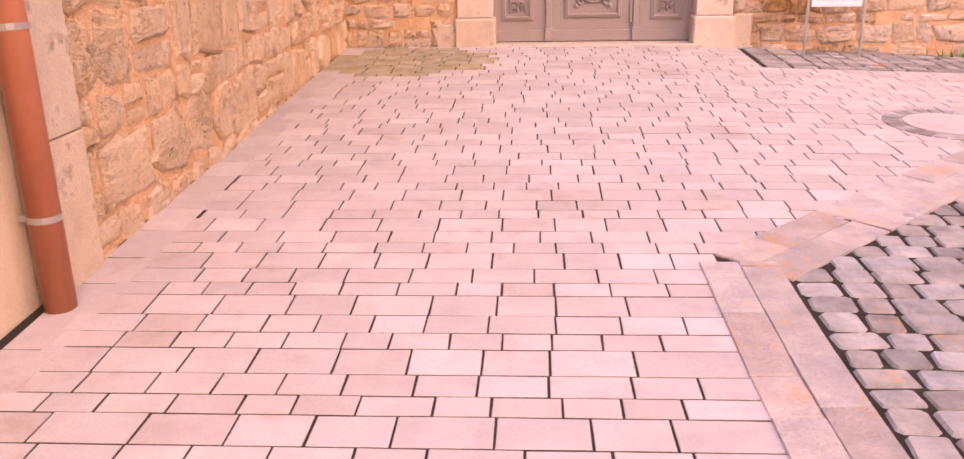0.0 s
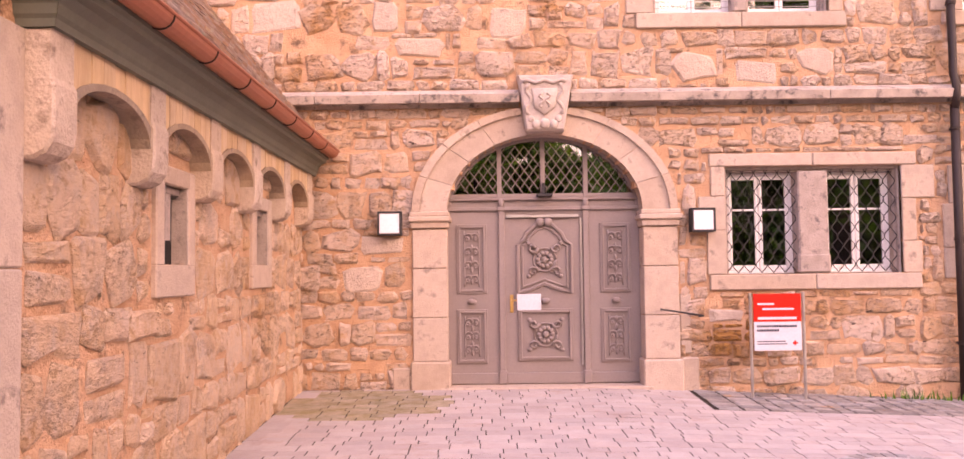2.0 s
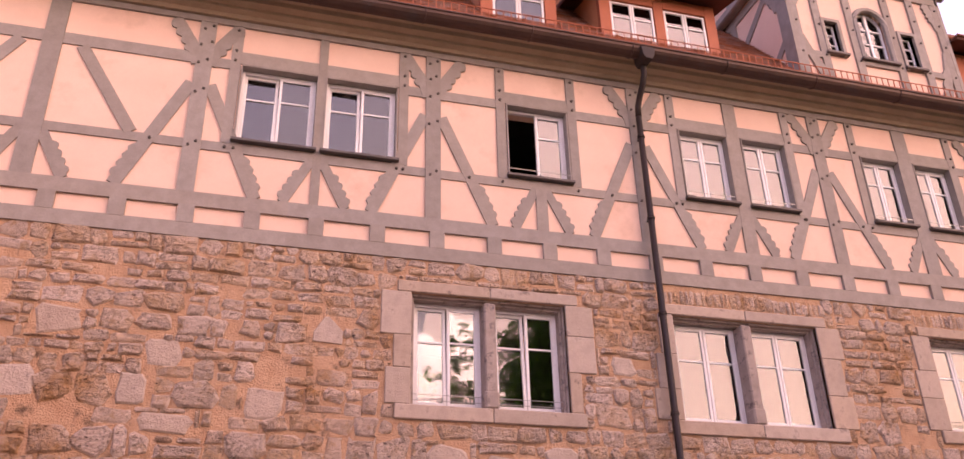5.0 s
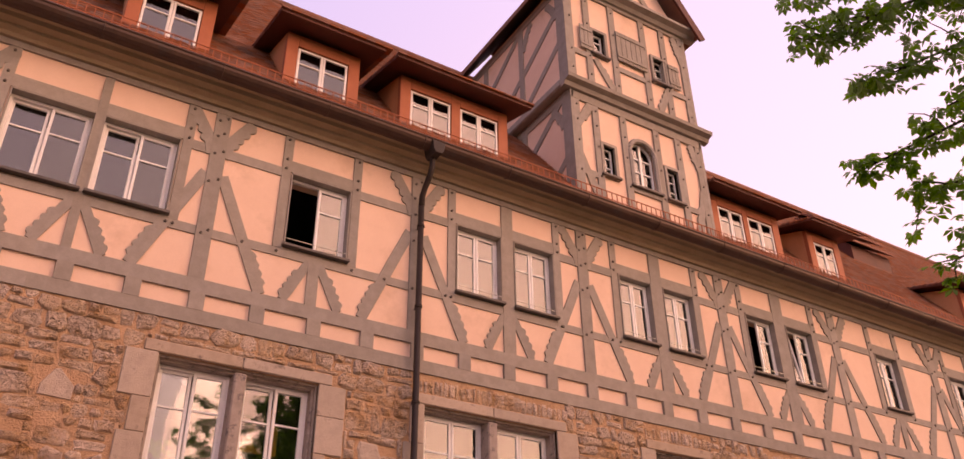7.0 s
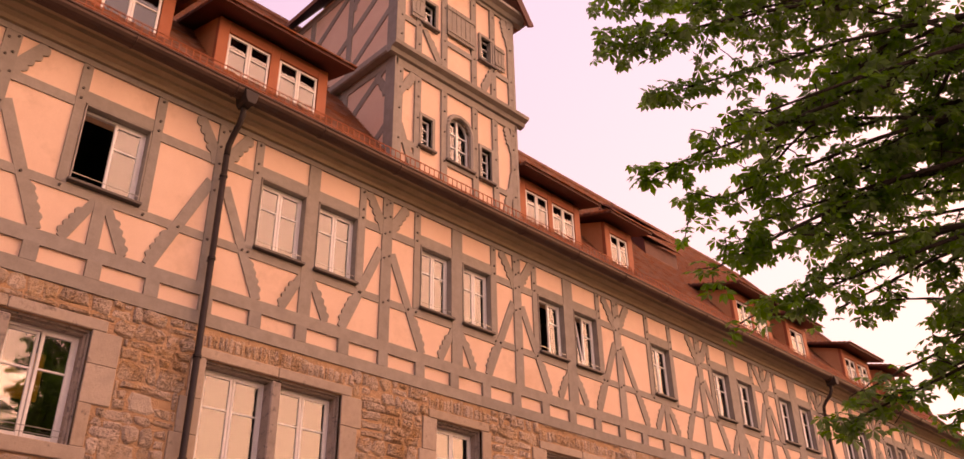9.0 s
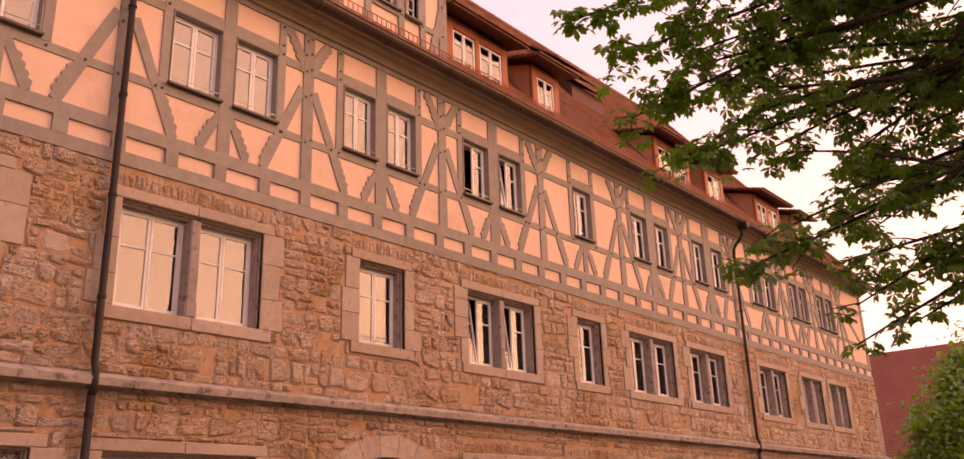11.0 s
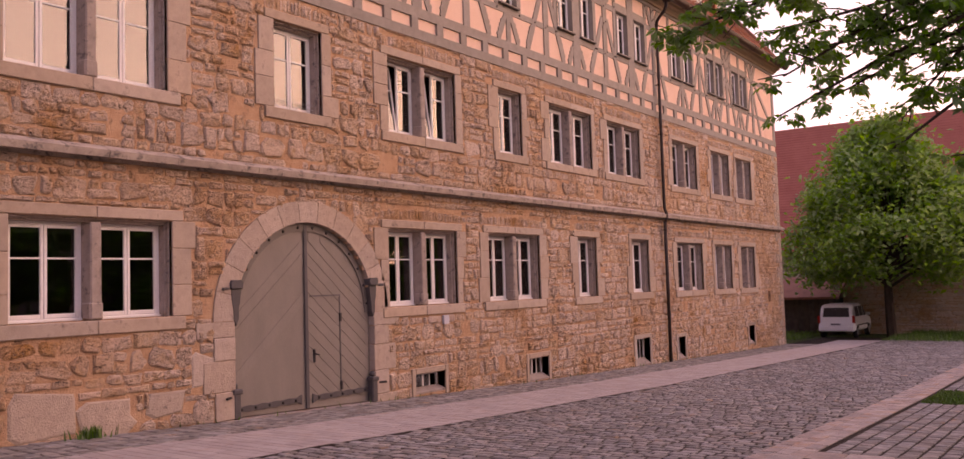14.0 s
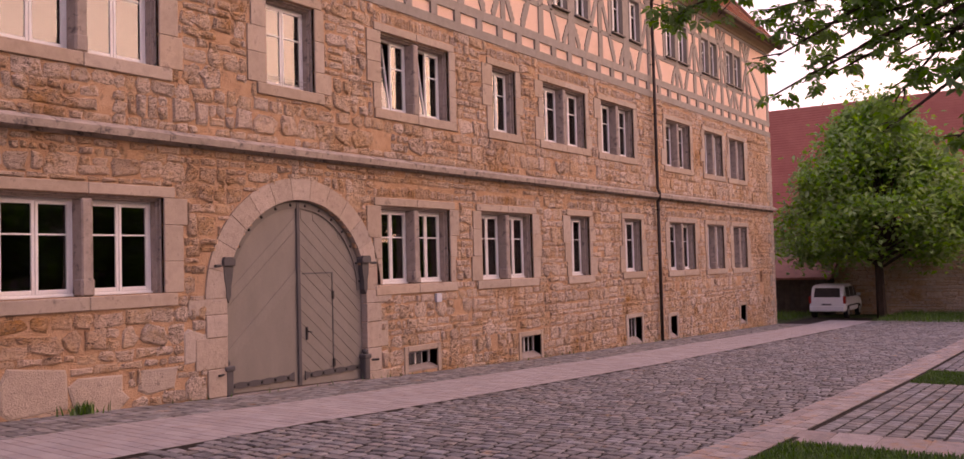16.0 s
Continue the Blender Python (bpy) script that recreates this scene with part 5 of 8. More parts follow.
# ---- eaves, gutters, pipes ----
def profile_x(prof, x0, x1):
    n = len(prof)
    return S().add([(x0, y, z) for y, z in prof] + [(x1, y, z) for y, z in prof],
                   [(i, (i + 1) % n, n + (i + 1) % n, n + i) for i in range(n)] + [tuple(range(n)), tuple(range(2 * n - 1, n - 1, -1))])


eave = part("eave_cornice", profile_x([(0.1, 10.56), (-0.07, 10.56), (-0.09, 10.62), (-0.17, 10.65), (-0.19, 10.69), (-0.30, 10.72), (-0.33, 10.78), (-0.42, 10.80), (-0.42, 10.86), (0.1, 10.9)], XL - 0.1, XR + 0.15), eave_mat)
tagged(eave, "grey moulded timber cornice under the eaves", "cornice", kind="structure")


def gutter_shape(x0, x1, y, z, r):
    n = 9
    s = S()
    prof = [(y + r * math.cos(math.pi + math.pi * k / (n - 1)), z + r * math.sin(math.pi + math.pi * k / (n - 1))) for k in range(n)]
    prof += [(y + (r - 0.012) * math.cos(2 * math.pi - math.pi * k / (n - 1)), z + (r - 0.012) * math.sin(2 * math.pi - math.pi * k / (n - 1))) for k in range(n)]
    return profile_x(prof, x0, x1)


gutter = thing("gutter", "long dark brown half-round copper gutter under the roof edge", "gutter", (10, -0.5, 10.8))
part("trough", gutter_shape(XL - 0.1, XR + 0.2, -0.56, 10.83, 0.145), gutter_mat, gutter)
part("bead", S().tube([(XL - 0.1, -0.705, 10.84), (XR + 0.2, -0.705, 10.84)], 0.02, 8), gutter_mat, gutter)
x = XL + 0.5
while x < XR:
    c = S()
    c.tube([(x, -0.56 + 0.15 * math.cos(t), 10.83 + 0.15 * math.sin(t)) for t in (math.pi + math.pi * k / 8 for k in range(9))], 0.012, 5)
    part("bracket", c, gutter_mat, gutter)
    x += 1.75


def downpipe(x, label):
    dp = thing("downpipe", label, "downpipe", (x, -0.14, 3))
    part("hopper", S().prism([(x - 0.13, 10.80), (x + 0.13, 10.80), (x + 0.10, 10.62), (x + 0.06, 10.56), (x - 0.06, 10.56), (x - 0.10, 10.62)], -0.74, -0.42, 0.01), dark_copper_mat, dp)
    part("swan_neck", S().tube([(x, -0.51, 10.6), (x, -0.50, 10.42), (x, -0.42, 10.27), (x, -0.26, 10.12), (x, -0.16, 9.98), (x, -0.14, 9.8)], 0.052, 10), dark_copper_mat, dp, smooth=True)
    part("upper_pipe", S().tube([(x, -0.14, 9.85), (x, -0.14, 3.9), (x, -0.20, 3.77), (x, -0.20, 3.57), (x, -0.14, 3.44)], 0.05, 12), dark_copper_mat, dp, smooth=True)
    part("lower_pipe", S().tube([(x, -0.14, 3.5), (x, -0.14, gz(x, 0) - 0.05)], 0.055, 12), dark_copper_mat, dp, smooth=True)
    for z in (9.4, 7.9, 6.3, 4.8, 3.2, 1.8, 0.5):
        part("clip", S().tube([(x, -0.14, z - 0.02), (x, -0.14, z + 0.02)], 0.064, 12).box(x - 0.015, x + 0.015, -0.1, 0.03, z - 0.012, z + 0.012), dark_copper_mat, dp)
    return dp


downpipe(6.47, "dark brown copper downpipe running down the whole facade")
downpipe(27.5, "dark brown copper downpipe far along the facade")

# ---- main roof ----
SL = (19.8 - 10.86) / (6.5 + 0.45)


def roof_z(y):
    return 10.86 + (y + 0.45) * SL


hipw = 4.0
rf = S().add([(XL - 0.2, -0.45, 10.84), (XR + 0.3, -0.45, 10.84), (XR - hipw, 6.5, 19.78), (XL - 0.2, 6.5, 19.78), (XL - 0.2, 13.5, 10.84), (XR + 0.3, 13.5, 10.84)],
             [(0, 1, 2, 3), (3, 2, 5, 4), (1, 5, 2), (0, 3, 4)])
main_roof = part("main_roof", rf, tile_mat)
tagged(main_roof, "steep red clay tile roof with dormers", "roof", kind="structure")
tiles = S()
t_rng = random.Random(12)
tv, tf = [], []
row = 0
yy = -0.5
while yy < 6.4:
    dy = 0.155 * math.cos(math.atan(SL)) * 1.05
    xe = XR + 0.25 - hipw * (yy + 0.45) / 6.95
    x = XL - 0.15 + (0.09 if row % 2 else 0)
    while x < xe:
        k = len(tv)
        j = t_rng.uniform(-0.006, 0.006)
        z0, z1 = roof_z(yy) + 0.035 + j, roof_z(yy + dy) + 0.012
        tv += [(x + 0.004, yy, z0 - 0.024), (x + 0.176, yy, z0 - 0.024), (x + 0.176, yy, z0), (x + 0.004, yy, z0), (x + 0.176, yy + dy * 1.15, z1), (x + 0.004, yy + dy * 1.15, z1)]
        tf += [(k, k + 1, k + 2, k + 3), (k + 3, k + 2, k + 4, k + 5)]
        x += 0.18
    yy += dy
    row += 1
me = bpy.data.meshes.new("roof_tiles")
me.from_pydata(tv, [], tf)
me.materials.append(tile_mat)
tagged(part("roof_tiles", me, None, main_roof), kind="stuff")
part("ridge_tiles", S().tube([(XL - 0.2, 6.5, 19.8), (XR - hipw, 6.5, 19.8)], 0.12, 8), tile_mat, main_roof)
part("hip_tiles", S().tube([(XR - hipw, 6.5, 19.82), (XR + 0.3, -0.45, 10.9)], 0.10, 8), tile_mat, main_roof)

guard = S()
for z, y in ((0.28, -0.1), (0.1, -0.1)):
    guard.tube([(XL, y, roof_z(y) + z), (XR, y, roof_z(y) + z)], 0.012, 5)
x = XL
while x < XR:
    guard.box(x - 0.007, x + 0.007, -0.107, -0.093, roof_z(-0.1), roof_z(-0.1) + 0.28)
    x += 0.13
snow = thing("snow_guard", "low rust-red snow guard fence above the gutter", "snow guard", (10, -0.1, 11.4))
tagged(part("grating", guard, dormer_front_mat, snow), kind="stuff")


def dormer(spans, label):
    """A shed dormer with white casements, red timber front and plastered cheeks."""
    l, r = spans[0][0] - 0.22, spans[-1][1] + 0.22
    d = thing("dormer", label, "dormer", (l, 0.35, 11.6), group="dormers along the roof")
    y0, zt, zb = 0.32, 12.98, roof_z(0.32) - 0.25
    s = S()
    edges = [l] + [v for sp in spans for v in (sp[0], sp[1])] + [r]
    for k in range(0, len(edges), 2):
        s.box(edges[k], edges[k + 1], y0, y0 + 0.12, zb, zt, 0.008)
    for sp in spans:
        s.box(sp[0], sp[1], y0, y0 + 0.12, zb, 11.72, 0.008).box(sp[0], sp[1], y0, y0 + 0.12, 12.72, zt, 0.008)
    part("front_frame", s, dormer_front_mat, d)
    for x in (l, r - 0.06):
        yb = (13.02 - 0.28 * y0 - (10.86 + 0.45 * SL)) / (SL - 0.28) + 0.15
        c = S().prism([(y0 + 0.1, zb), (y0 + 0.1, zt + 0.02), (yb, 13.02 + 0.28 * (yb - y0)), (yb, 13.0 + 0.28 * (yb - y0) - 0.1)], x, x + 0.06, axis="x")
        part("cheek", c, orange_plaster_mat, d)
    yb = (13.02 - 0.28 * y0 - (10.86 + 0.45 * SL)) / (SL - 0.28) + 0.4
    top = lambda y: 13.04 + 0.28 * (y - y0)
    v = [(x, y, top(y) + t) for x in (l - 0.3, r + 0.3) for y, t in ((-0.15, 0.02), (-0.15, 0.1), (yb, 0.1), (yb, 0.02))]
    part("shed_roof", S().add(v, [(0, 1, 2, 3), (4, 7, 6, 5), (0, 4, 5, 1), (1, 5, 6, 2), (3, 2, 6, 7), (0, 3, 7, 4)]), red_paint_mat, d)
    ts = S()
    x = l - 0.32
    while x < r + 0.3:
        y = -0.2
        while y < yb:
            ts.box(x + 0.004, x + 0.176, y, y + 0.19, top(y) + 0.095, top(y) + 0.13)
            y += 0.17
        x += 0.18
    tagged(part("dormer_tiles", ts, tile_mat, d), kind="stuff")
    for sp in spans:
        f = 0.04
        x0, x1 = sp
        xm = (x0 + x1) / 2
        for a, b in ((x0 + 0.01, xm - 0.003), (xm + 0.003, x1 - 0.01)):
            sash(d, a, b, 11.74, 12.70, y0 + 0.02)
    # near-black sheet behind the casements, standing in for the shaded attic
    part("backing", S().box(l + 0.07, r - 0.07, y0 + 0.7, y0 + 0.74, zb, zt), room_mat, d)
    return d


for spans in ([(1.46, 2.42)], [(4.14, 5.12)], [(6.41, 7.3), (7.5, 8.38)], [(14.4, 15.2), (15.36, 16.2)], [(17.66, 18.4)],
              [(23.88, 24.7), (24.86, 25.65)], [(27.2, 28.1)], [(31.2, 32.0), (32.2, 33.0)], [(34.6, 35.4)]):
    dormer(spans, "rust-red shed dormer with %s white window%s" % (("one", "") if len(spans) == 1 else ("two", "s")))
for x, y in ((22.6, 2.6), (23.4, 3.4), (24.2, 4.2)):
    v = S().prism([(y - 0.1, roof_z(y) - 0.2), (y - 0.1, roof_z(y) + 0.42), (y + 1.0, roof_z(y + 1.0) + 0.1), (y + 1.0, roof_z(y + 1.0) - 0.2)], x, x + 1.8, axis="x")
    vent = thing("roof_vent", "small shed vent dormer in the red roof", "roof vent", (x, y, roof_z(y)))
    part("body", v, red_paint_mat, vent)
    lid = S().prism([(y - 0.3, roof_z(y) + 0.40), (y - 0.3, roof_z(y) + 0.48), (y + 1.3, roof_z(y + 1.3) + 0.08), (y + 1.3, roof_z(y + 1.3))], x - 0.15, x + 1.95, axis="x")
    part("lid", lid, tile_mat, vent)


# ---- stair gable tower ----
TX0, TX1 = 10.05, 13.78
tower = thing("gable_tower", "tall half-timbered gabled projection rising through the roof", "tower", (12, 0, 10.9), kind="structure")
wins1 = [(10.80, 11.10, 12.1, 12.86), (12.58, 12.90, 12.06, 12.88)]
arch = (11.92, 0.36, 13.0, 0.36)
wins2 = [(10.82, 11.16, 15.45, 16.15), (12.64, 13.02, 15.43, 16.17)]
th = wins1 + wins2
for i in range(10):
    x0, x1 = arch[0] - arch[1] + 0.072 * i, arch[0] - arch[1] + 0.072 * (i + 1)
    th.append((x0, x1, 12.1, arch_top(arch, (x0 + x1) / 2)))
us, vs = sheet_cuts(th, TX0, TX1, 10.8, 17.4)
part("front_wall", wall_sheet(us, vs, clear_of(th), lambda u, d, v: (u, d + 0.03, v), 0.25), plaster_mat, tower)
for x in (TX0, TX1 - 0.2):
    part("side_wall", S().box(x, x + 0.2, 0.28, 5.2, 10.9, 17.4), plaster_mat, tower)
part("gable_wall", S().prism([(TX0, 17.4), (TX1, 17.4), ((TX0 + TX1) / 2, 20.3)], 0.03, 0.28), plaster_mat, tower)
# near-black sheet that paints the shaded inside of the tower
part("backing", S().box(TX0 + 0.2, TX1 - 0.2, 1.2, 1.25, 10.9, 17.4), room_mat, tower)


def t_beam(a, b, w, sc=0, front=-0.015):
    part("beam", lobed(S(), [a, b], w, front, 0.1, (0.3, 0.95, 4, 0.04), 1 if b[0] > a[0] else -1) if sc else S().strip(a, b, w, front, 0.1), timber_mat, tower)


for z in (11.0, 13.95, 14.45, 17.3):
    t_beam((TX0, z), (TX1, z), 0.2, front=-0.02)
for x in (TX0 + 0.12, 10.68, 11.45, 12.40, 13.05, TX1 - 0.12):
    t_beam((x, 11.1), (x, 13.85), 0.17)
    t_beam((x, 14.55), (x, 17.2), 0.17)
for a, b in ((TX0 + 0.2, 10.6), (13.12, TX1 - 0.2), (11.5, 12.35)):
    t_beam((a, 12.0), (b, 12.0), 0.14, front=-0.012)
    t_beam((a, 15.3), (b, 15.3), 0.14, front=-0.012)
t_beam((TX0 + 0.15, 12.4), (10.7, 11.1), 0.16, 0.3, -0.013)
t_beam((TX1 - 0.15, 12.6), (13.3, 11.1), 0.16, 0.3, -0.013)
t_beam((TX0 + 0.15, 13.2), (10.55, 13.85), 0.16, 0.3, -0.013)
t_beam((TX1 - 0.15, 13.2), (13.45, 13.85), 0.16, 0.3, -0.013)
t_beam((10.85, 15.3), (11.3, 14.55), 0.16, 0.3, -0.013)
t_beam((13.2, 15.6), (12.7, 14.55), 0.16, 0.3, -0.013)
t_beam((TX1 - 0.15, 16.4), (13.45, 17.2), 0.16, 0.3, -0.013)
t_beam((11.0, 17.4), (12.0, 18.9), 0.15, 0, -0.012)
t_beam((13.0, 17.4), (12.0, 18.9), 0.15, 0, -0.012)
t_beam((12.0, 17.4), (12.0, 20.0), 0.17)
for s in (-1, 1):
    x = TX0 if s < 0 else TX1
    for y, w in ((0.14, 0.16), (1.75, 0.09), (3.35, 0.09)):
        part("side_post", S().box(x + s * 0.03, x - s * 0.05, y - w, y + w, 10.9, 17.3), timber_mat, tower)
    for z in (11.2, 14.0, 14.45, 17.2):
        part("side_rail", S().box(x + s * 0.026, x - s * 0.05, 0.3, 5.0, z - 0.09, z + 0.09), timber_mat, tower)
    for y0, y1, z0, z1 in ((3.3, 0.25, 12.0, 14.0), (1.7, 0.25, 11.3, 12.4), (3.3, 0.25, 14.7, 16.6), (1.7, 0.25, 14.6, 15.6), (3.3, 1.8, 16.1, 17.1)):
        st = S().prism([(y0, z0 - 0.1), (y0, z0 + 0.1), (y1, z1 + 0.1), (y1, z1 - 0.1)], x + s * 0.022, x - s * 0.05, axis="x")
        part("side_brace", st, timber_mat, tower)
    for y, z, k in ((0.3, 13.9, 1), (0.3, 17.1, 1), (1.66, 17.1, -1)):
        st = S()
        pts = [(y + k * 0.02, z - 0.7), (y + k * 0.10, z - 0.35), (y + k * 0.34, z)]
        lobed(st, pts, 0.13, x + s * 0.024, x - s * 0.05, HEAD, k)
        st.v = [(q, p, r) for p, q, r in st.v]
        part("side_bracket", st, timber_mat, tower)
prof = [(0.05, 14.05), (-0.08, 14.07), (-0.12, 14.16), (-0.24, 14.20), (-0.26, 14.28), (-0.05, 14.42), (0.05, 14.42)]
part("cornice", profile_x(prof, TX0 - 0.22, TX1 + 0.22), timber_mat, tower)
tower_pegs = S()
for x in (TX0 + 0.12, 10.68, 11.45, 12.40, 13.05, TX1 - 0.12):
    for z in (11.35, 12.0, 12.75, 13.3, 13.7, 14.75, 15.3, 16.3, 17.0):
        tower_pegs.tube([(x, -0.01, z), (x, -0.035, z)], 0.022, 6)
tagged(part("pegs", tower_pegs, peg_mat, tower), kind="stuff")
for x, s in ((TX0, -1), (TX1, 1)):
    part("cornice", S().box(min(x, x + s * 0.22), max(x, x + s * 0.22), 0.05, 4.2, 14.12, 14.32, 0.03), timber_mat, tower)
prof = [(0.05, 17.28), (-0.08, 17.30), (-0.14, 17.38), (-0.28, 17.42), (-0.28, 17.5), (0.05, 17.55)]
part("gable_cornice", profile_x(prof, TX0 - 0.35, TX1 + 0.35), timber_mat, tower)
xm = (TX0 + TX1) / 2
for s in (-1, 1):
    xo = xm + s * 2.22
    v = [(xm, y, 20.65 + t) for t in (0, 0.14) for y in (-0.35, 6.0)] + [(xo, y, 17.3 + t) for t in (0, 0.14) for y in (-0.35, 6.0)]
    part("gable_roof", S().add(v, [(0, 1, 5, 4), (2, 6, 7, 3), (0, 4, 6, 2), (1, 3, 7, 5), (4, 5, 7, 6), (0, 2, 3, 1)]), tile_mat, tower)
    part("verge_board", S().strip((xm, 20.5), (xo, 17.16), 0.22, -0.38, -0.32), red_paint_mat, tower)
for x0, x1, z0, z1 in wins1 + wins2:
    part("window_lining", S().box(x0 - 0.07, x0, -0.03, 0.2, z0 - 0.07, z1 + 0.07).box(x1, x1 + 0.07, -0.03, 0.2, z0 - 0.07, z1 + 0.07).box(x0, x1, -0.03, 0.2, z1, z1 + 0.07), timber_mat, tower)
    part("window_sill", S().box(x0 - 0.1, x1 + 0.1, -0.08, 0.1, z0 - 0.06, z0, 0.01), dark_sill_mat, tower)
    sash(tower, x0, x1, z0, z1, 0.1, bars=(0.35, 0.68))
fr = S()
pts = [(arch[0] + 0.36 * math.cos(math.pi * k / 12), 0.0, 13.0 + 0.36 * math.sin(math.pi * k / 12)) for k in range(13)]
fr.tube([(arch[0] + 0.36, 0, 12.1)] + pts + [(arch[0] - 0.36, 0, 12.1)], 0.06, 6)
part("arch_frame", fr, timber_mat, tower)
fr = S()
pts = [(arch[0] + 0.31 * math.cos(math.pi * k / 12), 0.12, 13.0 + 0.31 * math.sin(math.pi * k / 12)) for k in range(13)]
fr.tube([(arch[0] + 0.31, 0.12, 12.1)] + pts + [(arch[0] - 0.31, 0.12, 12.1)], 0.03, 6)
fr.box(arch[0] - 0.03, arch[0] + 0.03, 0.09, 0.15, 12.1, 13.3).box(arch[0] - 0.31, arch[0] + 0.31, 0.1, 0.14, 12.55, 12.58).box(arch[0] - 0.31, arch[0] + 0.31, 0.1, 0.14, 12.9, 12.93)
part("arched_window_frame", fr, white_mat, tower)
part("pane", S().prism([(p[0], p[2]) for p in pts] + [(arch[0] - 0.31, 12.1), (arch[0] + 0.31, 12.1)], 0.125, 0.13), glass_mat, tower)
part("window_sill", S().box(11.48, 12.36, -0.08, 0.1, 12.03, 12.09, 0.01), dark_sill_mat, tower)
for x0, x1, z0, z1 in ((10.42, 10.76, 15.45, 16.15), (13.08, 13.42, 15.43, 16.15), (11.5, 12.38, 15.55, 16.45)):
    s = S()
    n = 3 if x1 - x0 < 0.5 else 6
    for k in range(n):
        s.box(x0 + (x1 - x0) * k / n + 0.004, x0 + (x1 - x0) * (k + 1) / n - 0.004, -0.05, -0.02, z0, z1, 0.004)
    for z in (z0 + 0.12, z1 - 0.12):
        s.box(x0, x1, -0.07, -0.05, z - 0.03, z + 0.03, 0.004)
    part("shutter", s, timber_mat, tower)

# ---- portal ----
portal = thing("portal", "round-arched portal of pale dressed stone", "stone portal", (1.285, 0, 0), kind="structure")


def ring_stones(parent, inner, outer, count, y0, y1, material, name="voussoir"):
    for i in range(count):
        a0, a1 = math.pi * i / count, math.pi * (i + 1) / count
        q = []
        for k in range(5):
            a = a0 + (a1 - a0) * k / 4 + (0.002 if k == 0 else -0.002 if k == 4 else 0)
            q.append((outer[0] + outer[1] * math.cos(a), outer[2] + outer[3] * math.sin(a)))
        for k in range(4, -1, -1):
            a = a0 + (a1 - a0) * k / 4 + (0.002 if k == 0 else -0.002 if k == 4 else 0)
            q.append((inner[0] + inner[1] * math.cos(a), inner[2] + inner[3] * math.sin(a)))
        s = S()
        for k in range(4):
            s.prism([q[k], q[k + 1], q[8 - k], q[9 - k]], y0, y1)
        part(name, s, material, parent)


ring_stones(portal, (1.285, 1.24, 2.23, 0.97), (1.285, 1.60, 2.23, 1.26), 9, -0.05, 0.3, ashlar_mat)
ring_stones(portal, (1.285, 1.58, 2.23, 1.24), (1.285, 1.68, 2.23, 1.33), 9, -0.09, 0.1, ashlar_mat, "hood_mould")
for s in (-1, 1):
    e0 = 1.285 + s * 1.24
    e1 = 1.285 + s * 1.68
    a, b = min(e0, e1), max(e0, e1)
    z = 0.34
    for h in (0.55, 0.62, 0.50):
        z1 = min(z + h, 2.02)
        part("pier_block", S().box(a, b, -0.05, 0.3, z + 0.003, z1 - 0.003, 0.01), ashlar_mat, portal)
        z = z1
    part("pier_base", S().box(a - 0.03, b + 0.03, -0.10, 0.3, -0.1, 0.34, 0.02), ashlar_mat, portal)
    part("impost", S().box(a - 0.02, b + 0.02, -0.08, 0.3, 2.02, 2.10, 0.01).box(a - 0.05, b + 0.05, -0.12, 0.3, 2.10, 2.17, 0.015).box(a - 0.03, b + 0.03, -0.10, 0.3, 2.17, 2.23, 0.01), ashlar_mat, portal)
part("side_block", S().box(2.98, 3.2, -0.05, 0.2, -0.1, 0.36, 0.02).box(-0.66, -0.42, -0.05, 0.2, -0.1, 0.27, 0.02), ashlar_mat, portal)
for z in (0.4, 0.66, 0.92):
    part("side_block", S().box(2.975, 3.12, -0.02, 0.2, z, z + 0.24, 0.015), ashlar_mat, portal)
# carved keystone: a tapering console with an unreadable shield relief
key = S().prism([(1.06, 3.21), (1.53, 3.21), (1.64, 3.84), (1.66, 3.92), (0.95, 3.92), (0.97, 3.84)], -0.27, 0.1, 0.03)
part("keystone", key, carved_mat, portal)
rel = S()
for x, z, r in ((1.29, 3.30, 0.07), (1.18, 3.29, 0.06), (1.40, 3.29, 0.06), (1.12, 3.36, 0.045), (1.46, 3.36, 0.045)):
    rel.ball((x, -0.27, z), r, 1, 0.5, 1)
rel.prism([(1.29, 3.40), (1.42, 3.50), (1.45, 3.74), (1.13, 3.74), (1.16, 3.50)], -0.31, -0.26, 0.02)
for s in (-1, 1):
    rel.tube([(1.29 + s * (0.20 + 0.035 * math.sin(k * 0.9)), -0.27, 3.42 + 0.035 * k) for k in range(12)], 0.024, 6)
    rel.tube([(1.29 + s * (0.04 + 0.03 * math.sin(k * 1.1)), -0.31, 3.50 + 0.02 * k) for k in range(10)], 0.018, 5)
rel.tube([(1.02 + 0.054 * k, -0.28, 3.83 + 0.02 * math.sin(k * 1.57)) for k in range(11)], 0.025, 6)
part("relief", rel, carved_mat, portal, "worn carved shield", smooth=True)
part("threshold", S().box(-0.05, 2.62, -0.12, 0.5, -0.12, 0.012, 0.01), ashlar_mat, portal)

# ---- three-part door ----
DY = 0.25
door = thing("door_1", "taupe painted wooden door with carved panels, closed", "door", (1.285, DY, 0), kind="structure")


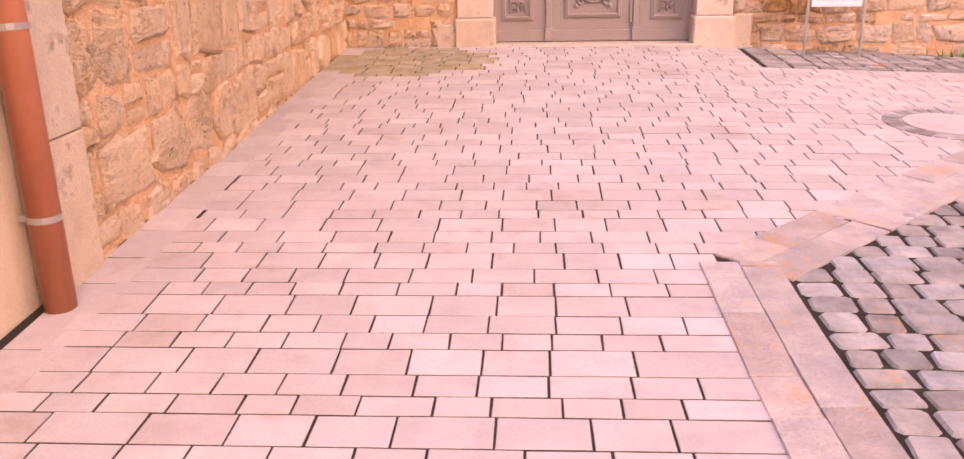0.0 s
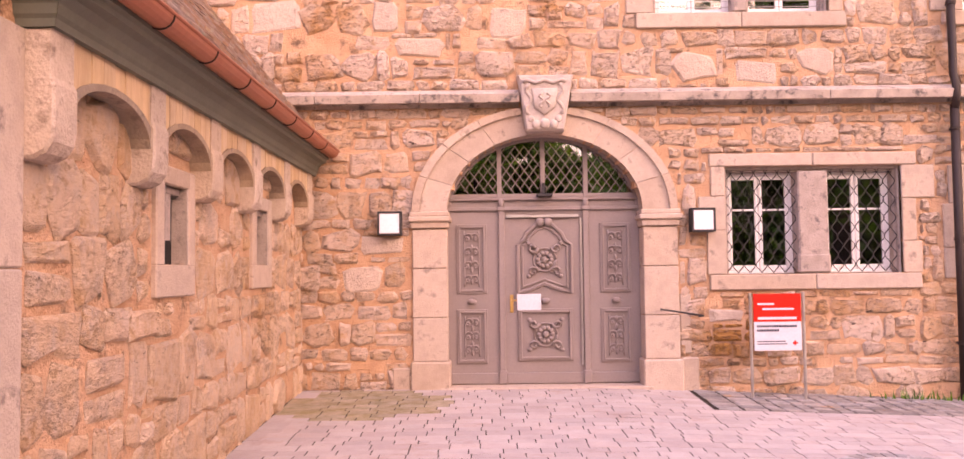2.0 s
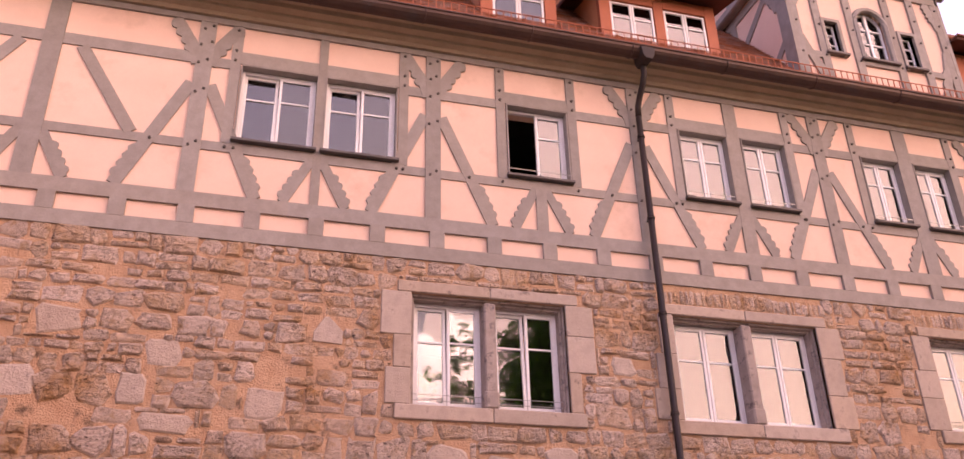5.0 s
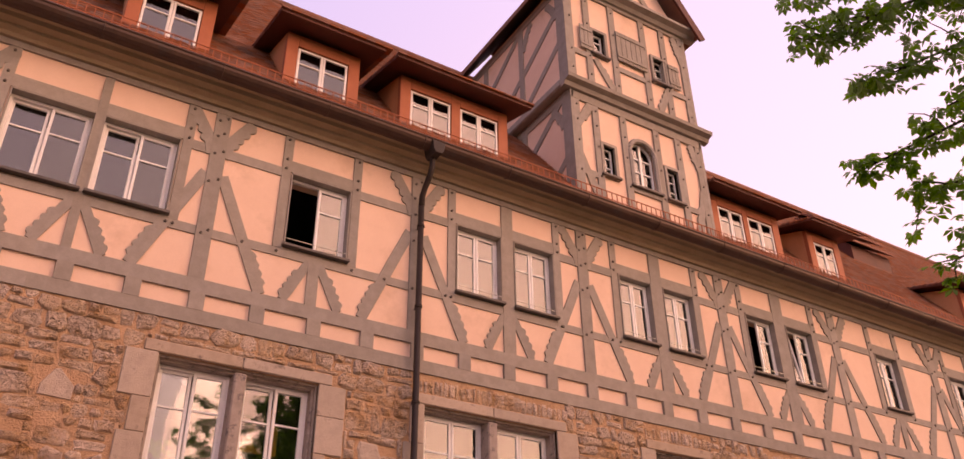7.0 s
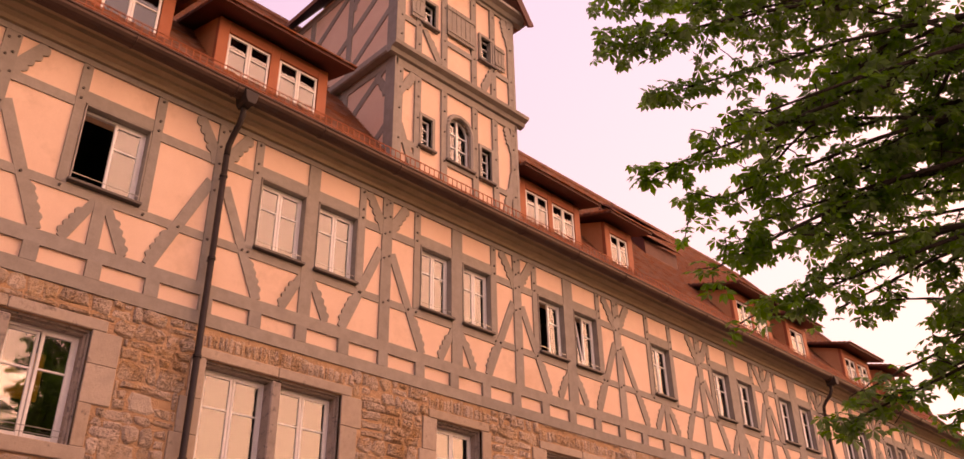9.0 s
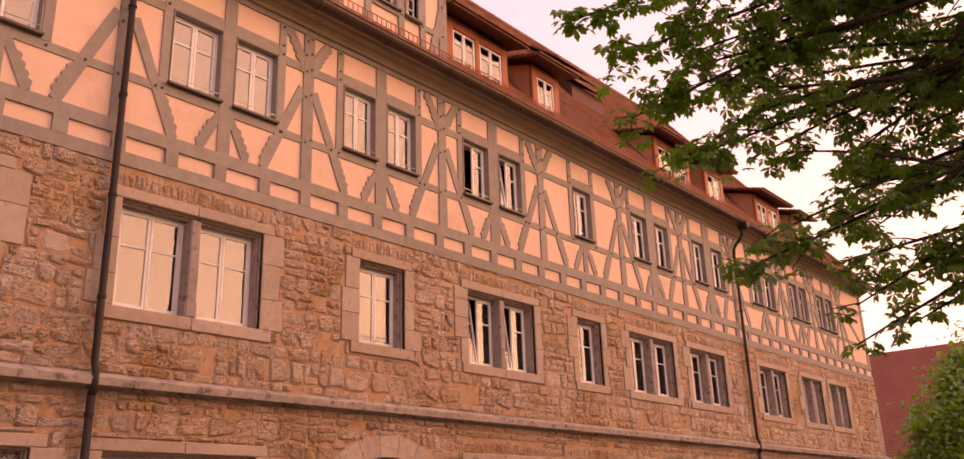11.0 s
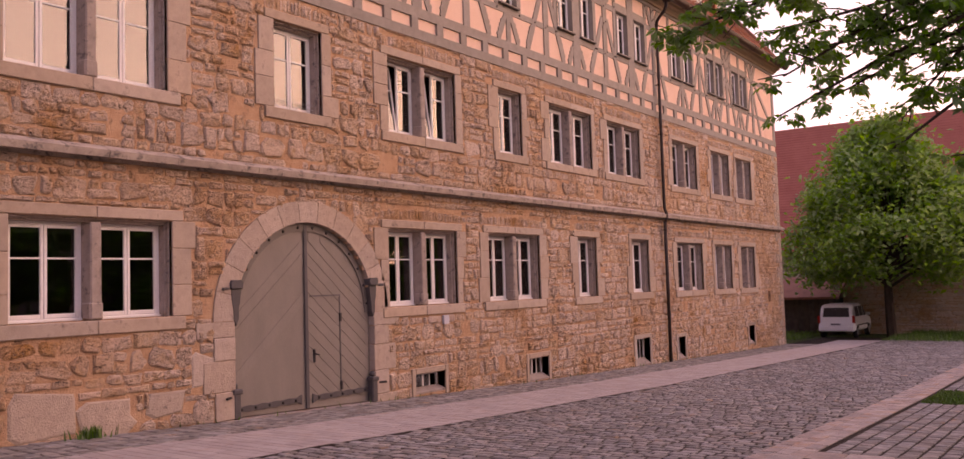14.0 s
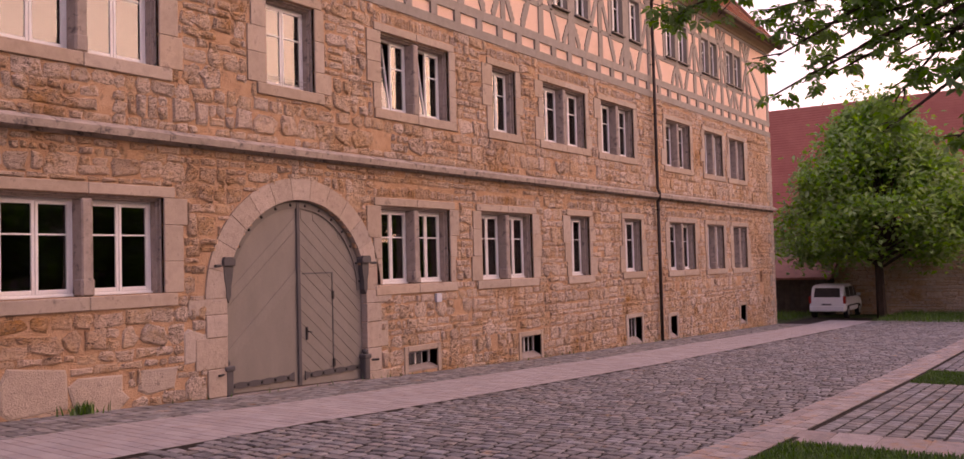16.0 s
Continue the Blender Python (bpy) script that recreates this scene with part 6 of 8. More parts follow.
def panel_frame(x0, x1, z0, z1, w=0.045):
    s = S()
    for k, (o, d) in enumerate(((0, 0.022), (w * 0.55, 0.038))):
        a, b, c, e2 = x0 + o, x1 - o, z0 + o, z1 - o
        t = w * 0.6
        s.box(a, a + t, DY - d, DY, c, e2, 0.006).box(b - t, b, DY - d, DY, c, e2, 0.006).box(a + t, b - t, DY - d, DY, c, c + t, 0.006).box(a + t, b - t, DY - d, DY, e2 - t, e2, 0.006)
    return s


def scrolls(x0, x1, z0, z1, kind):
    """Raised leaf scrolls of a carved panel."""
    s = S()
    cx, cz, w, h = (x0 + x1) / 2, (z0 + z1) / 2, (x1 - x0) / 2, (z1 - z0) / 2
    for sx in (-1, 1):
        if kind == "tall":
            n = 4 if h > 0.3 else 3
            for k in range(n):
                z = z0 + 2 * h * (k + 0.5) / n
                pts = [(cx + sx * (w * 0.45 - 0.055 * (1 - t / 9) * math.cos(t * 0.9)), DY - 0.02, z + 0.075 * (1 - t / 9) * math.sin(t * 0.9)) for t in range(8)]
                s.tube(pts, 0.014, 5)
                s.ball((cx + sx * w * 0.45, DY - 0.018, z), 0.024, 1, 0.7, 1, 4, 6)
            s.tube([(cx + sx * w * 0.85, DY - 0.015, z0 + 2 * h * t / 12 ) for t in range(13)], 0.01, 4)
        else:
            for sz in (-1, 1):
                pts = [(cx + sx * (w * 0.62 - w * 0.3 * (1 - t / 10) * math.cos(t * 0.85)), DY - 0.022, cz + sz * (h * 0.62 - h * 0.3 * (1 - t / 10) * math.sin(t * 0.85))) for t in range(9)]
                s.tube(pts, 0.018, 5)
                s.ball((cx + sx * w * 0.85, DY - 0.02, cz + sz * h * 0.85), 0.03, 1, 0.6, 1, 4, 6)
    if kind == "tall":
        for k in range(5):
            s.ball((cx, DY - 0.018, z0 + 2 * h * (k + 0.5) / 5), 0.028, 0.7, 0.7, 1.6, 4, 6)
    else:
        for k in range(10):
            a = 2 * math.pi * k / 10
            s.ball((cx + 0.085 * math.cos(a), DY - 0.02, cz + 0.085 * math.sin(a)), 0.034, 1, 0.7, 1, 4, 6)
        s.ball((cx, DY - 0.03, cz), 0.045, 1, 0.8, 1, 5, 8)
        s.tube([(cx + 0.15 * math.cos(a), DY - 0.012, cz + 0.15 * math.sin(a)) for a in (2 * math.pi * k / 18 for k in range(19))], 0.012, 5)
    return s


for x0, x1 in ((0.0, 0.70), (1.87, 2.57)):
    leaf = part("side_leaf", S().box(x0 + 0.005, x1, DY, DY + 0.06, 0.02, 2.25), door_mat, door)
    cx0 = x0 + 0.15 if x0 < 1 else x0 + 0.14
    part("kick_board", S().box(x0 + 0.005, x1, DY - 0.025, DY, 0.02, 0.16, 0.008), door_mat, leaf)
    for z0, z1 in ((1.18, 2.08), (0.28, 0.98)):
        part("panel_moulding", panel_frame(cx0, cx0 + 0.40, z0, z1), door_mat, leaf)
        part("carving", scrolls(cx0 + 0.09, cx0 + 0.31, z0 + 0.09, z1 - 0.09, "tall"), door_mat, leaf, smooth=True)
    part("knob", S().ball((cx0 + 0.2, DY - 0.04, 1.08), 0.05, 1.2, 0.8, 0.8, 6, 10), door_mat, leaf, smooth=True)
leaf = part("centre_leaf", S().box(0.78, 1.79, DY + 0.005, DY + 0.065, 0.02, 2.25), door_mat, door)
part("kick_board", S().box(0.79, 1.78, DY - 0.025, DY, 0.02, 0.16, 0.008), door_mat, leaf)
part("panel_moulding", panel_frame(0.94, 1.65, 0.31, 0.98), door_mat, leaf)
part("carving", scrolls(1.05, 1.54, 0.42, 0.87, "square"), door_mat, leaf, smooth=True)
# shouldered upper panel
outline = [(0.95, 1.18), (0.95, 1.80), (1.02, 1.86), (1.06, 1.95), (1.18, 2.06), (1.29, 2.10), (1.40, 2.06), (1.52, 1.95), (1.56, 1.86), (1.64, 1.80), (1.64, 1.18), (1.50, 1.22), (1.29, 1.30), (1.08, 1.22), (0.95, 1.18)]
part("panel_moulding", S().tube([(x, DY - 0.012, z) for x, z in outline], 0.026, 6, caps=False), door_mat, leaf)
part("panel_moulding", S().tube([(1.29 + (x - 1.29) * 0.84, DY - 0.006, 1.66 + (z - 1.66) * 0.84) for x, z in outline], 0.016, 6, caps=False), door_mat, leaf)
up = scrolls(1.05, 1.54, 1.36, 1.86, "square")
up.ball((1.24, DY - 0.03, 2.10), 0.06, 1, 0.6, 1).ball((1.34, DY - 0.03, 2.10), 0.06, 1, 0.6, 1)
part("carving", up, door_mat, leaf, smooth=True)
part("knob", S().ball((1.30, DY - 0.04, 1.08), 0.05, 1.2, 0.8, 0.8, 6, 10), door_mat, leaf, smooth=True)
for x0 in (0.70, 1.79):
    p = S().box(x0, x0 + 0.08, DY - 0.045, DY + 0.06, 0.02, 2.25, 0.01).box(x0 - 0.012, x0 + 0.092, DY - 0.06, DY, 0.02, 0.19, 0.01)
    p.box(x0 - 0.012, x0 + 0.092, DY - 0.07, DY, 2.25, 2.30, 0.008).ball((x0 + 0.04, DY - 0.05, 2.35), 0.05, 0.8, 0.5, 1.2)
    part("pilaster", p, door_mat, door)
tr = S().box(0.0, 2.57, DY - 0.04, DY + 0.06, 2.25, 2.30, 0.008).box(0.0, 2.57, DY - 0.01, DY + 0.06, 2.30, 2.38, 0.004).box(0.0, 2.57, DY - 0.06, DY + 0.06, 2.38, 2.42, 0.01)
part("transom", tr, door_mat, door)
fan = S()
for x in (0.72, 1.285, 1.84):
    zt = arch_top((1.285, 1.26, 2.23, 0.99), x)
    fan.box(x - 0.03, x + 0.03, DY - 0.03, DY + 0.04, 2.42, zt, 0.006)
fan.tube([(1.285 + 1.235 * math.cos(math.pi * k / 24), DY, 2.23 + 0.965 * math.sin(math.pi * k / 24)) for k in range(25)], 0.035, 6)
fan.box(0.1, 2.47, DY - 0.02, DY + 0.04, 2.42, 2.47, 0.006)
part("fanlight_frame", fan, door_mat, door)
glassp = S().prism([(1.285 + 1.235 * math.cos(math.pi * k / 24), 2.23 + 0.965 * math.sin(math.pi * k / 24)) for k in range(25)], DY + 0.02, DY + 0.024)
part("fanlight_pane", glassp, glass_mat, door)
lat = S()
for k in range(-30, 31):
    for sgn in (1, -1):
        pts = []
        for t in range(41):
            x = 0.08 + 2.41 * t / 40
            z = 2.45 + k * 0.16 + sgn * (x - 1.285) * 1.35
            if 2.45 < z < arch_top((1.285, 1.22, 2.23, 0.95), x) - 0.01:
                pts.append((x, DY - 0.005 + 0.004 * sgn, z))
        if len(pts) > 1:
            lat.tube(pts, 0.006, 4)
part("fanlight_lattice", lat, door_mat, door)
note = thing("paper_notice", "white paper notice taped to the door", "notice", (1.1, DY - 0.05, 1.07))
part("sheet", S().box(0.93, 1.24, DY - 0.034, DY - 0.030, 0.96, 1.17), white_sign_mat, note)
hd = part("handle_plate", S().box(0.84, 0.885, DY - 0.012, DY + 0.004, 0.93, 1.16, 0.004), brass_mat, leaf, "brass handle plate")
part("lever", S().tube([(0.862, DY - 0.01, 1.09), (0.862, DY - 0.05, 1.09), (0.93, DY - 0.055, 1.09)], 0.011, 8), brass_mat, hd)
closer = thing("door_closer", "pale metal door closer rail above the door leaf", "door closer", (1.3, DY - 0.05, 2.17))
part("rail", S().box(0.80, 1.74, DY - 0.05, DY + 0.003, 2.155, 2.195, 0.008), steel_mat, closer)
part("bar", S().box(1.755, 1.782, DY - 0.03, DY + 0.003, 0.25, 2.15, 0.006), steel_mat, closer)
cam_box = thing("door_lamp", "small black lamp under the fanlight", "lamp", (1.29, DY - 0.1, 2.44))
part("case", S().box(1.20, 1.40, DY - 0.16, DY - 0.03, 2.42, 2.46, 0.008).box(1.27, 1.31, DY - 0.1, DY - 0.03, 2.46, 2.60), iron_mat, cam_box)


def wall_lamp(x):
    lamp = thing("wall_lamp", "square black-framed wall lamp with a milky pane, unlit", "wall lamp", (x, -0.1, 2.08), group="wall lamps beside the portal")
    fr = S()
    a, b, lo, hi = x - 0.15, x + 0.15, 1.93, 2.23
    for q in ((a, a + 0.025, lo, hi), (b - 0.025, b, lo, hi), (a + 0.025, b - 0.025, lo, lo + 0.025), (a + 0.025, b - 0.025, hi - 0.025, hi)):
        fr.box(q[0], q[1], -0.2, -0.02, q[2], q[3], 0.004)
    part("frame", fr, iron_mat, lamp)
    part("diffuser", S().box(a + 0.022, b - 0.022, -0.19, -0.06, lo + 0.022, hi - 0.022, 0.008), milk_mat, lamp)
    part("back_plate", S().box(x - 0.06, x + 0.06, -0.06, 0.03, 2.0, 2.16), iron_mat, lamp)


wall_lamp(-0.67)
wall_lamp(3.26)

rail = thing("hand_rail", "short thin iron hand rail beside the portal", "handrail", (2.9, -0.15, 0.9))
part("bar", S().tube([(2.70, -0.16, 0.97), (3.24, -0.16, 0.88)], 0.012, 8), iron_mat, rail)
part("bracket", S().tube([(3.22, -0.16, 0.88), (3.22, 0.05, 0.86)], 0.01, 6), iron_mat, rail)
part("bracket", S().tube([(2.73, -0.16, 0.965), (2.73, 0.0, 0.95)], 0.01, 6), iron_mat, rail)
small_box = thing("bell_plate", "small white plate fixed to the wall", "plate", (16.0, -0.05, 1.0))
part("plate", S().box(15.86, 16.04, -0.07, -0.01, 0.83, 1.02, 0.006), white_sign_mat, small_box)

# ---- sign ----
SY = -0.5
sign = thing("information_sign", "red and white information sign on two steel posts", "sign", (4.03, SY, 0))
for x in (3.72, 4.36):
    part("post", S().tube([(x, SY, gz(x, SY) - 0.08), (x, SY, 1.17)], 0.018, 10), steel_mat, sign, "thin steel post")
part("red_panel", S().box(3.755, 4.325, SY - 0.014, SY + 0.01, 0.82, 1.155, 0.002), red_sign_mat, sign)
part("white_panel", S().box(3.755, 4.325, SY - 0.014, SY + 0.01, 0.47, 0.816, 0.002), white_sign_mat, sign)
bars = S()
for x0, x1, z in ((3.80, 4.0, 1.02), (3.86, 4.24, 0.96)):
    bars.box(x0, x1, SY - 0.016, SY - 0.0145, z, z + 0.022)
part("script_bars", bars, white_sign_mat, sign)
bars = S()
for x0, x1, z, h in ((3.79, 4.27, 0.75, 0.028), (3.79, 4.08, 0.70, 0.028), (3.79, 4.14, 0.575, 0.013), (3.79, 4.16, 0.545, 0.013)):
    x = x0
    while x < x1 - 0.02:
        w = tim_rng.uniform(0.015, 0.03)
        part("print_bar", S().box(x, min(x + w, x1), SY - 0.016, SY - 0.0145, z, z + h), ink_mat, sign)
        x += w + 0.006
part("thin_line", S().box(3.80, 4.27, SY - 0.016, SY - 0.0145, 0.845, 0.875), white_sign_mat, sign)
part("cross_mark", S().box(4.215, 4.275, SY - 0.016, SY - 0.0145, 0.553, 0.573).box(4.235, 4.255, SY - 0.0162, SY - 0.0147, 0.533, 0.593), red_sign_mat, sign)

# ---- arched gate ----
gate_sur = thing("gate_surround", "arched gate surround of pale dressed stone", "stone arch", (12.04, 0, 0), kind="structure")
ring_stones(gate_sur, (12.04, 1.66, 1.18, 1.66), (12.04, 2.08, 1.18, 2.04), 13, -0.03, 0.25, pale_block_mat)
for s in (-1, 1):
    z, k = -0.75, 0
    while z < 1.17:
        h = (0.36, 0.45, 0.5)[k % 3]
        w = (0.75, 0.4, 0.62, 0.42)[k % 4]
        e0, e1 = 12.04 + s * 1.66, 12.04 + s * (1.66 + w)
        part("jamb_block", S().box(min(e0, e1), max(e0, e1), -0.03 - 0.01 * (k % 2), 0.25, z + 0.003, min(z + h, 1.18) - 0.003, 0.012), pale_block_mat, gate_sur)
        z += h
        k += 1
GY = 0.10
sill_z = [gz(x, 0) for x in (10.38, 13.70)]
part("threshold", S().add([(x, y, z) for x, zt in zip((10.385, 13.695), sill_z) for y in (-0.06, 0.3) for z in (zt - 0.3, zt + 0.012)],
                            [(0, 1, 3, 2), (4, 6, 7, 5), (0, 4, 5, 1), (2, 3, 7, 6), (1, 5, 7, 3), (0, 2, 6, 4)]), band_mat, gate_sur)
gate = thing("door_2", "large taupe arched double gate with a wicket door, closed", "gate", (12.04, GY, -0.4), kind="structure")
gb = -0.42


def leaf_poly(a, b):
    n = 16
    top = [(a + (b - a) * k / n, arch_top((12.04, 1.65, 1.18, 1.65), a + (b - a) * k / n)) for k in range(n + 1)]
    return [(a, gz(a, 0) + 0.03)] + top + [(b, gz(b, 0) + 0.03)]


part("gate_leaf", S().prism(leaf_poly(10.40, 12.02), GY, GY + 0.08), gate_mat, gate)
right = part("gate_leaf", S().prism(leaf_poly(12.06, 13.68), GY, GY + 0.08), gate_mat, gate)
# diagonal boards
for side, (xa, xb) in enumerate(((10.42, 12.0), (12.08, 13.66))):
    for k in (range(-9, 20) if side else (2, 5, 6)):
        c = gb + k * 0.235
        s = S()
        pts = []
        for t in range(33):
            x = xa + (xb - xa) * t / 32
            z = c + (-(x - xa) if side else (x - xa)) * 0.85 + (1.1 if side else 0)
            lo, hi = gb + 0.06, arch_top((12.04, 1.65, 1.18, 1.65), x) - 0.06
            if lo < z < hi - 0.22:
                pts.append((x, z))
        if len(pts) > 1:
            a, b = pts[0], pts[-1]
            s.add([(a[0], GY - 0.008, a[1]), (b[0], GY - 0.008, b[1]), (b[0], GY - 0.008, b[1] + 0.222), (a[0], GY - 0.008, a[1] + 0.222),
                   (a[0], GY, a[1]), (b[0], GY, b[1]), (b[0], GY, b[1] + 0.222), (a[0], GY, a[1] + 0.222)],
                  [(0, 1, 2, 3), (0, 4, 5, 1), (2, 6, 7, 3), (0, 3, 7, 4), (1, 5, 6, 2)])
            part("board", s, gate_mat, gate)
band = S()
for k in range(24):
    q = [(12.04 + r * math.cos(math.pi * t / 24), 1.18 + r * math.sin(math.pi * t / 24)) for r, t in ((1.515, k), (1.635, k), (1.635, k + 1), (1.515, k + 1))]
    band.prism(q, GY - 0.03, GY - 0.009)
part("edge_band", band, band_iron_mat, gate, "riveted iron edge band")
for k in range(14):
    t = math.pi * (k + 0.5) / 14
    part("rivet", S().ball((12.04 + 1.575 * math.cos(t), GY - 0.032, 1.18 + 1.575 * math.sin(t)), 0.026), iron_mat, gate)
part("meeting_strip", S().box(12.0, 12.08, GY - 0.04, GY, gz(12.04, 0) + 0.03, 2.80, 0.01), grey_iron_mat, gate)
part("wicket_outline", S().box(12.14, 12.9, GY - 0.018, GY - 0.007, 1.52, 1.545).box(12.88, 12.905, GY - 0.018, GY - 0.007, gb + 0.1, 1.545), grey_iron_mat, gate)
for a, b in ((10.42, 11.9), (12.16, 13.66)):
    # wavy-edged strap with a flared tip towards the middle and five rivets
    low = min(gz(a, 0), gz(b, 0)) if a < 12 else max(gz(a, 0), gz(b, 0))
    zs = low + 0.20
    along = [k / 40 for k in range(41)]
    half = [0.046 + 0.007 * math.cos(t * math.pi * 10) + 0.03 * math.exp(-((1 - t if a < 12 else t) / 0.035) ** 2) for t in along]
    outline = [(a + (b - a) * t, zs - h) for t, h in zip(along, half)]
    outline += [(a + (b - a) * t, zs + h) for t, h in reversed(list(zip(along, half)))]
    strap = part("strap_hinge", S().prism(outline, GY - 0.03, GY - 0.009), grey_iron_mat, gate)
    for k in range(5):
        part("rivet", S().ball((a + (b - a) * (0.1 + 0.2 * k), GY - 0.032, zs), 0.026), iron_mat, strap)
for x, s in ((10.40, 1), (13.68, -1)):
    part("hinge_bracket", S().prism([(x - 0.115, 1.70), (x + 0.115, 1.70), (x + 0.125, 1.78), (x + 0.10, 1.84), (x - 0.10, 1.84), (x - 0.125, 1.78)], GY - 0.18, GY, 0.01)
         .prism([(x - 0.095, 1.70), (x + 0.095, 1.70), (x + 0.085, 1.50), (x + 0.055, 1.36), (x + 0.05, 1.20), (x, 1.10), (x - 0.05, 1.20), (x - 0.055, 1.36), (x - 0.085, 1.50)], GY - 0.14, GY, 0.01), grey_iron_mat, gate)
    foot = gz(x, 0) + 0.01
    part("hinge_bracket", S().box(x - 0.075, x + 0.075, GY - 0.15, GY, foot, foot + 0.46, 0.02).box(x - 0.095, x + 0.095, GY - 0.17, GY, foot + 0.40, foot + 0.48, 0.015).ball((x, GY - 0.07, foot + 0.53), 0.055), grey_iron_mat, gate)
    part("hinge_pin", S().tube([(x - s * 0.26, -0.10, foot + 0.36), (x, GY - 0.06, foot + 0.36)], 0.022, 6), iron_mat, gate)
    part("hinge_pin", S().tube([(x - s * 0.28, -0.06, 1.70), (x, GY - 0.06, 1.70)], 0.025, 6), grey_iron_mat, gate)
part("lock_handle", S().box(12.2, 12.24, GY - 0.04, GY - 0.006, 0.35, 0.58, 0.006).tube([(12.22, GY - 0.03, 0.5), (12.22, GY - 0.07, 0.5), (12.3, GY - 0.07, 0.48)], 0.012, 6), iron_mat, gate)
part("wicket_hinge", S().box(12.87, 12.92, GY - 0.04, GY - 0.006, 1.05, 1.2, 0.006).box(12.87, 12.92, GY - 0.04, GY - 0.006, -0.2, -0.05, 0.006), iron_mat, gate)

# ---- side wing ----
WX = -1.81
put_w = lambda u, d, v: (WX - d, u, v)
w_holes = [(-4.93, -4.40, 1.54, 2.12), (-2.35, -1.86, 1.56, 2.12)]
us, vs = sheet_cuts(w_holes, -7.30, -0.02, -1.0, 3.0)
wing_wall = part("wall_west", wall_sheet(us, vs, clear_of(w_holes), put_w, 0.5), mortar_mat)
tagged(wing_wall, "side wing wall of large rough limestone blocks", "stone wall", kind="structure")
tagged(part("wing_end_wall", S().box(-9.5, WX - 0.003, -7.35, -6.9, -1, 3.0), render_mat), "plain end wall of the side wing", "wall", kind="structure")
tagged(part("neighbour_wall", S().box(-2.6, WX - 0.05, -22.0, -7.36, -1, 2.6, 0.02), render_mat), "old rendered wall beside the side wing", "wall", kind="structure")
part("wing_back", S().box(-9.5, -9.2, -6.9, 0.0, -1, 3.0), render_mat)
tagged(bpy.data.objects["wing_back"], "plain back wall of the side wing", "wall", kind="structure")
w_rng = random.Random(33)
w_block = [(-5.12, -4.2, 1.3, 2.32), (-2.52, -1.7, 1.3, 2.32), (-7.4, -6.86, -2, 4)]
w_boxes = rubble(-6.86, -0.03, -0.45, 2.55, w_block, w_rng, heights=(0.24, 0.44), widths=(0.18, 0.46))
lay_stones(w_boxes, w_rng, put_w, wing_wall, lambda b: b[0], wing_stone_mat, wing_stone_mat, keep=290, gap=0.014, proud=(0.01, 0.045))
# smooth corner pilaster
z = -0.5
for h in (0.95, 1.05, 1.2):
    part("pilaster_block", S().box(WX - 0.2, WX + 0.045, -7.30, -6.88, z + 0.003, z + h - 0.003, 0.01), ashlar_mat, wing_wall)
    z += h
# corbel frieze: hanging corbels, small arches between them, boarded wall above
frieze = thing("corbel_frieze", "row of stone corbels and small arches below the eaves", "corbel frieze", (WX, -3.5, 2.4), kind="structure")
corb = [-6.76, -5.41, -4.14, -2.84, -1.54, -0.28]
FZ = 0.16
for c in corb:
    hw = 0.125
    prof = [(WX - 0.05, 2.71), (WX + FZ + 0.012, 2.71), (WX + FZ + 0.012, 2.46), (WX + FZ + 0.03, 2.42), (WX + FZ + 0.03, 2.21), (WX + FZ + 0.018, 2.13), (WX + FZ - 0.02, 2.075), (WX + FZ - 0.08, 2.045), (WX - 0.05, 2.04)]
    part("corbel", S().prism(prof, c - hw, c + hw, 0.02), corbel_mat, frieze)
for a, b in zip(corb, corb[1:]):
    ca, cb = a + 0.13, b - 0.13
    m, hw = (ca + cb) / 2, (cb - ca) / 2
    n = 12
    for r0, r1, d0, nm in ((1.0, 1.16, FZ + 0.006, "arch_ring"), (1.12, None, FZ - 0.004, "frieze_board")):
        s = S()
        for k in range(n):
            t0, t1 = math.pi * k / n, math.pi * (k + 1) / n
            def on(r, t):
                return (m - hw * r * math.cos(t), 2.28 + 0.24 * r * math.sin(t))
            if r1:
                q = [on(r0, t0), on(r0, t1), on(r1, t1), on(r1, t0)]
            else:
                p0, p1 = on(r0, t0), on(r0, t1)
                p0, p1 = (max(a, min(b, p0[0])), p0[1]), (max(a, min(b, p1[0])), p1[1])
                q = [p0, p1, (p1[0], 2.74), (p0[0], 2.74)]
            if abs(q[0][0] - q[1][0]) + abs(q[0][1] - q[1][1]) > 1e-4:
                if r1:
                    s.prism(q, WX + d0, WX - 0.05, axis="x")
                else:
                    # upright tooled slabs, each a little proud or back of the next
                    g = 0.004 if k % 2 else 0.001
                    q = [(q[0][0] + g, q[0][1]), (q[1][0] - 0.001, q[1][1]), (q[2][0] - 0.001, q[2][1]), (q[3][0] + g, q[3][1])]
                    if q[1][0] - q[0][0] > 0.012:
                        part("frieze_slab", S().prism(q, WX + d0 + w_rng.uniform(-0.006, 0.006), WX - 0.05, axis="x"), frieze_mat, frieze)
        if r1:
            part(nm, s, arch_ring_mat, frieze)
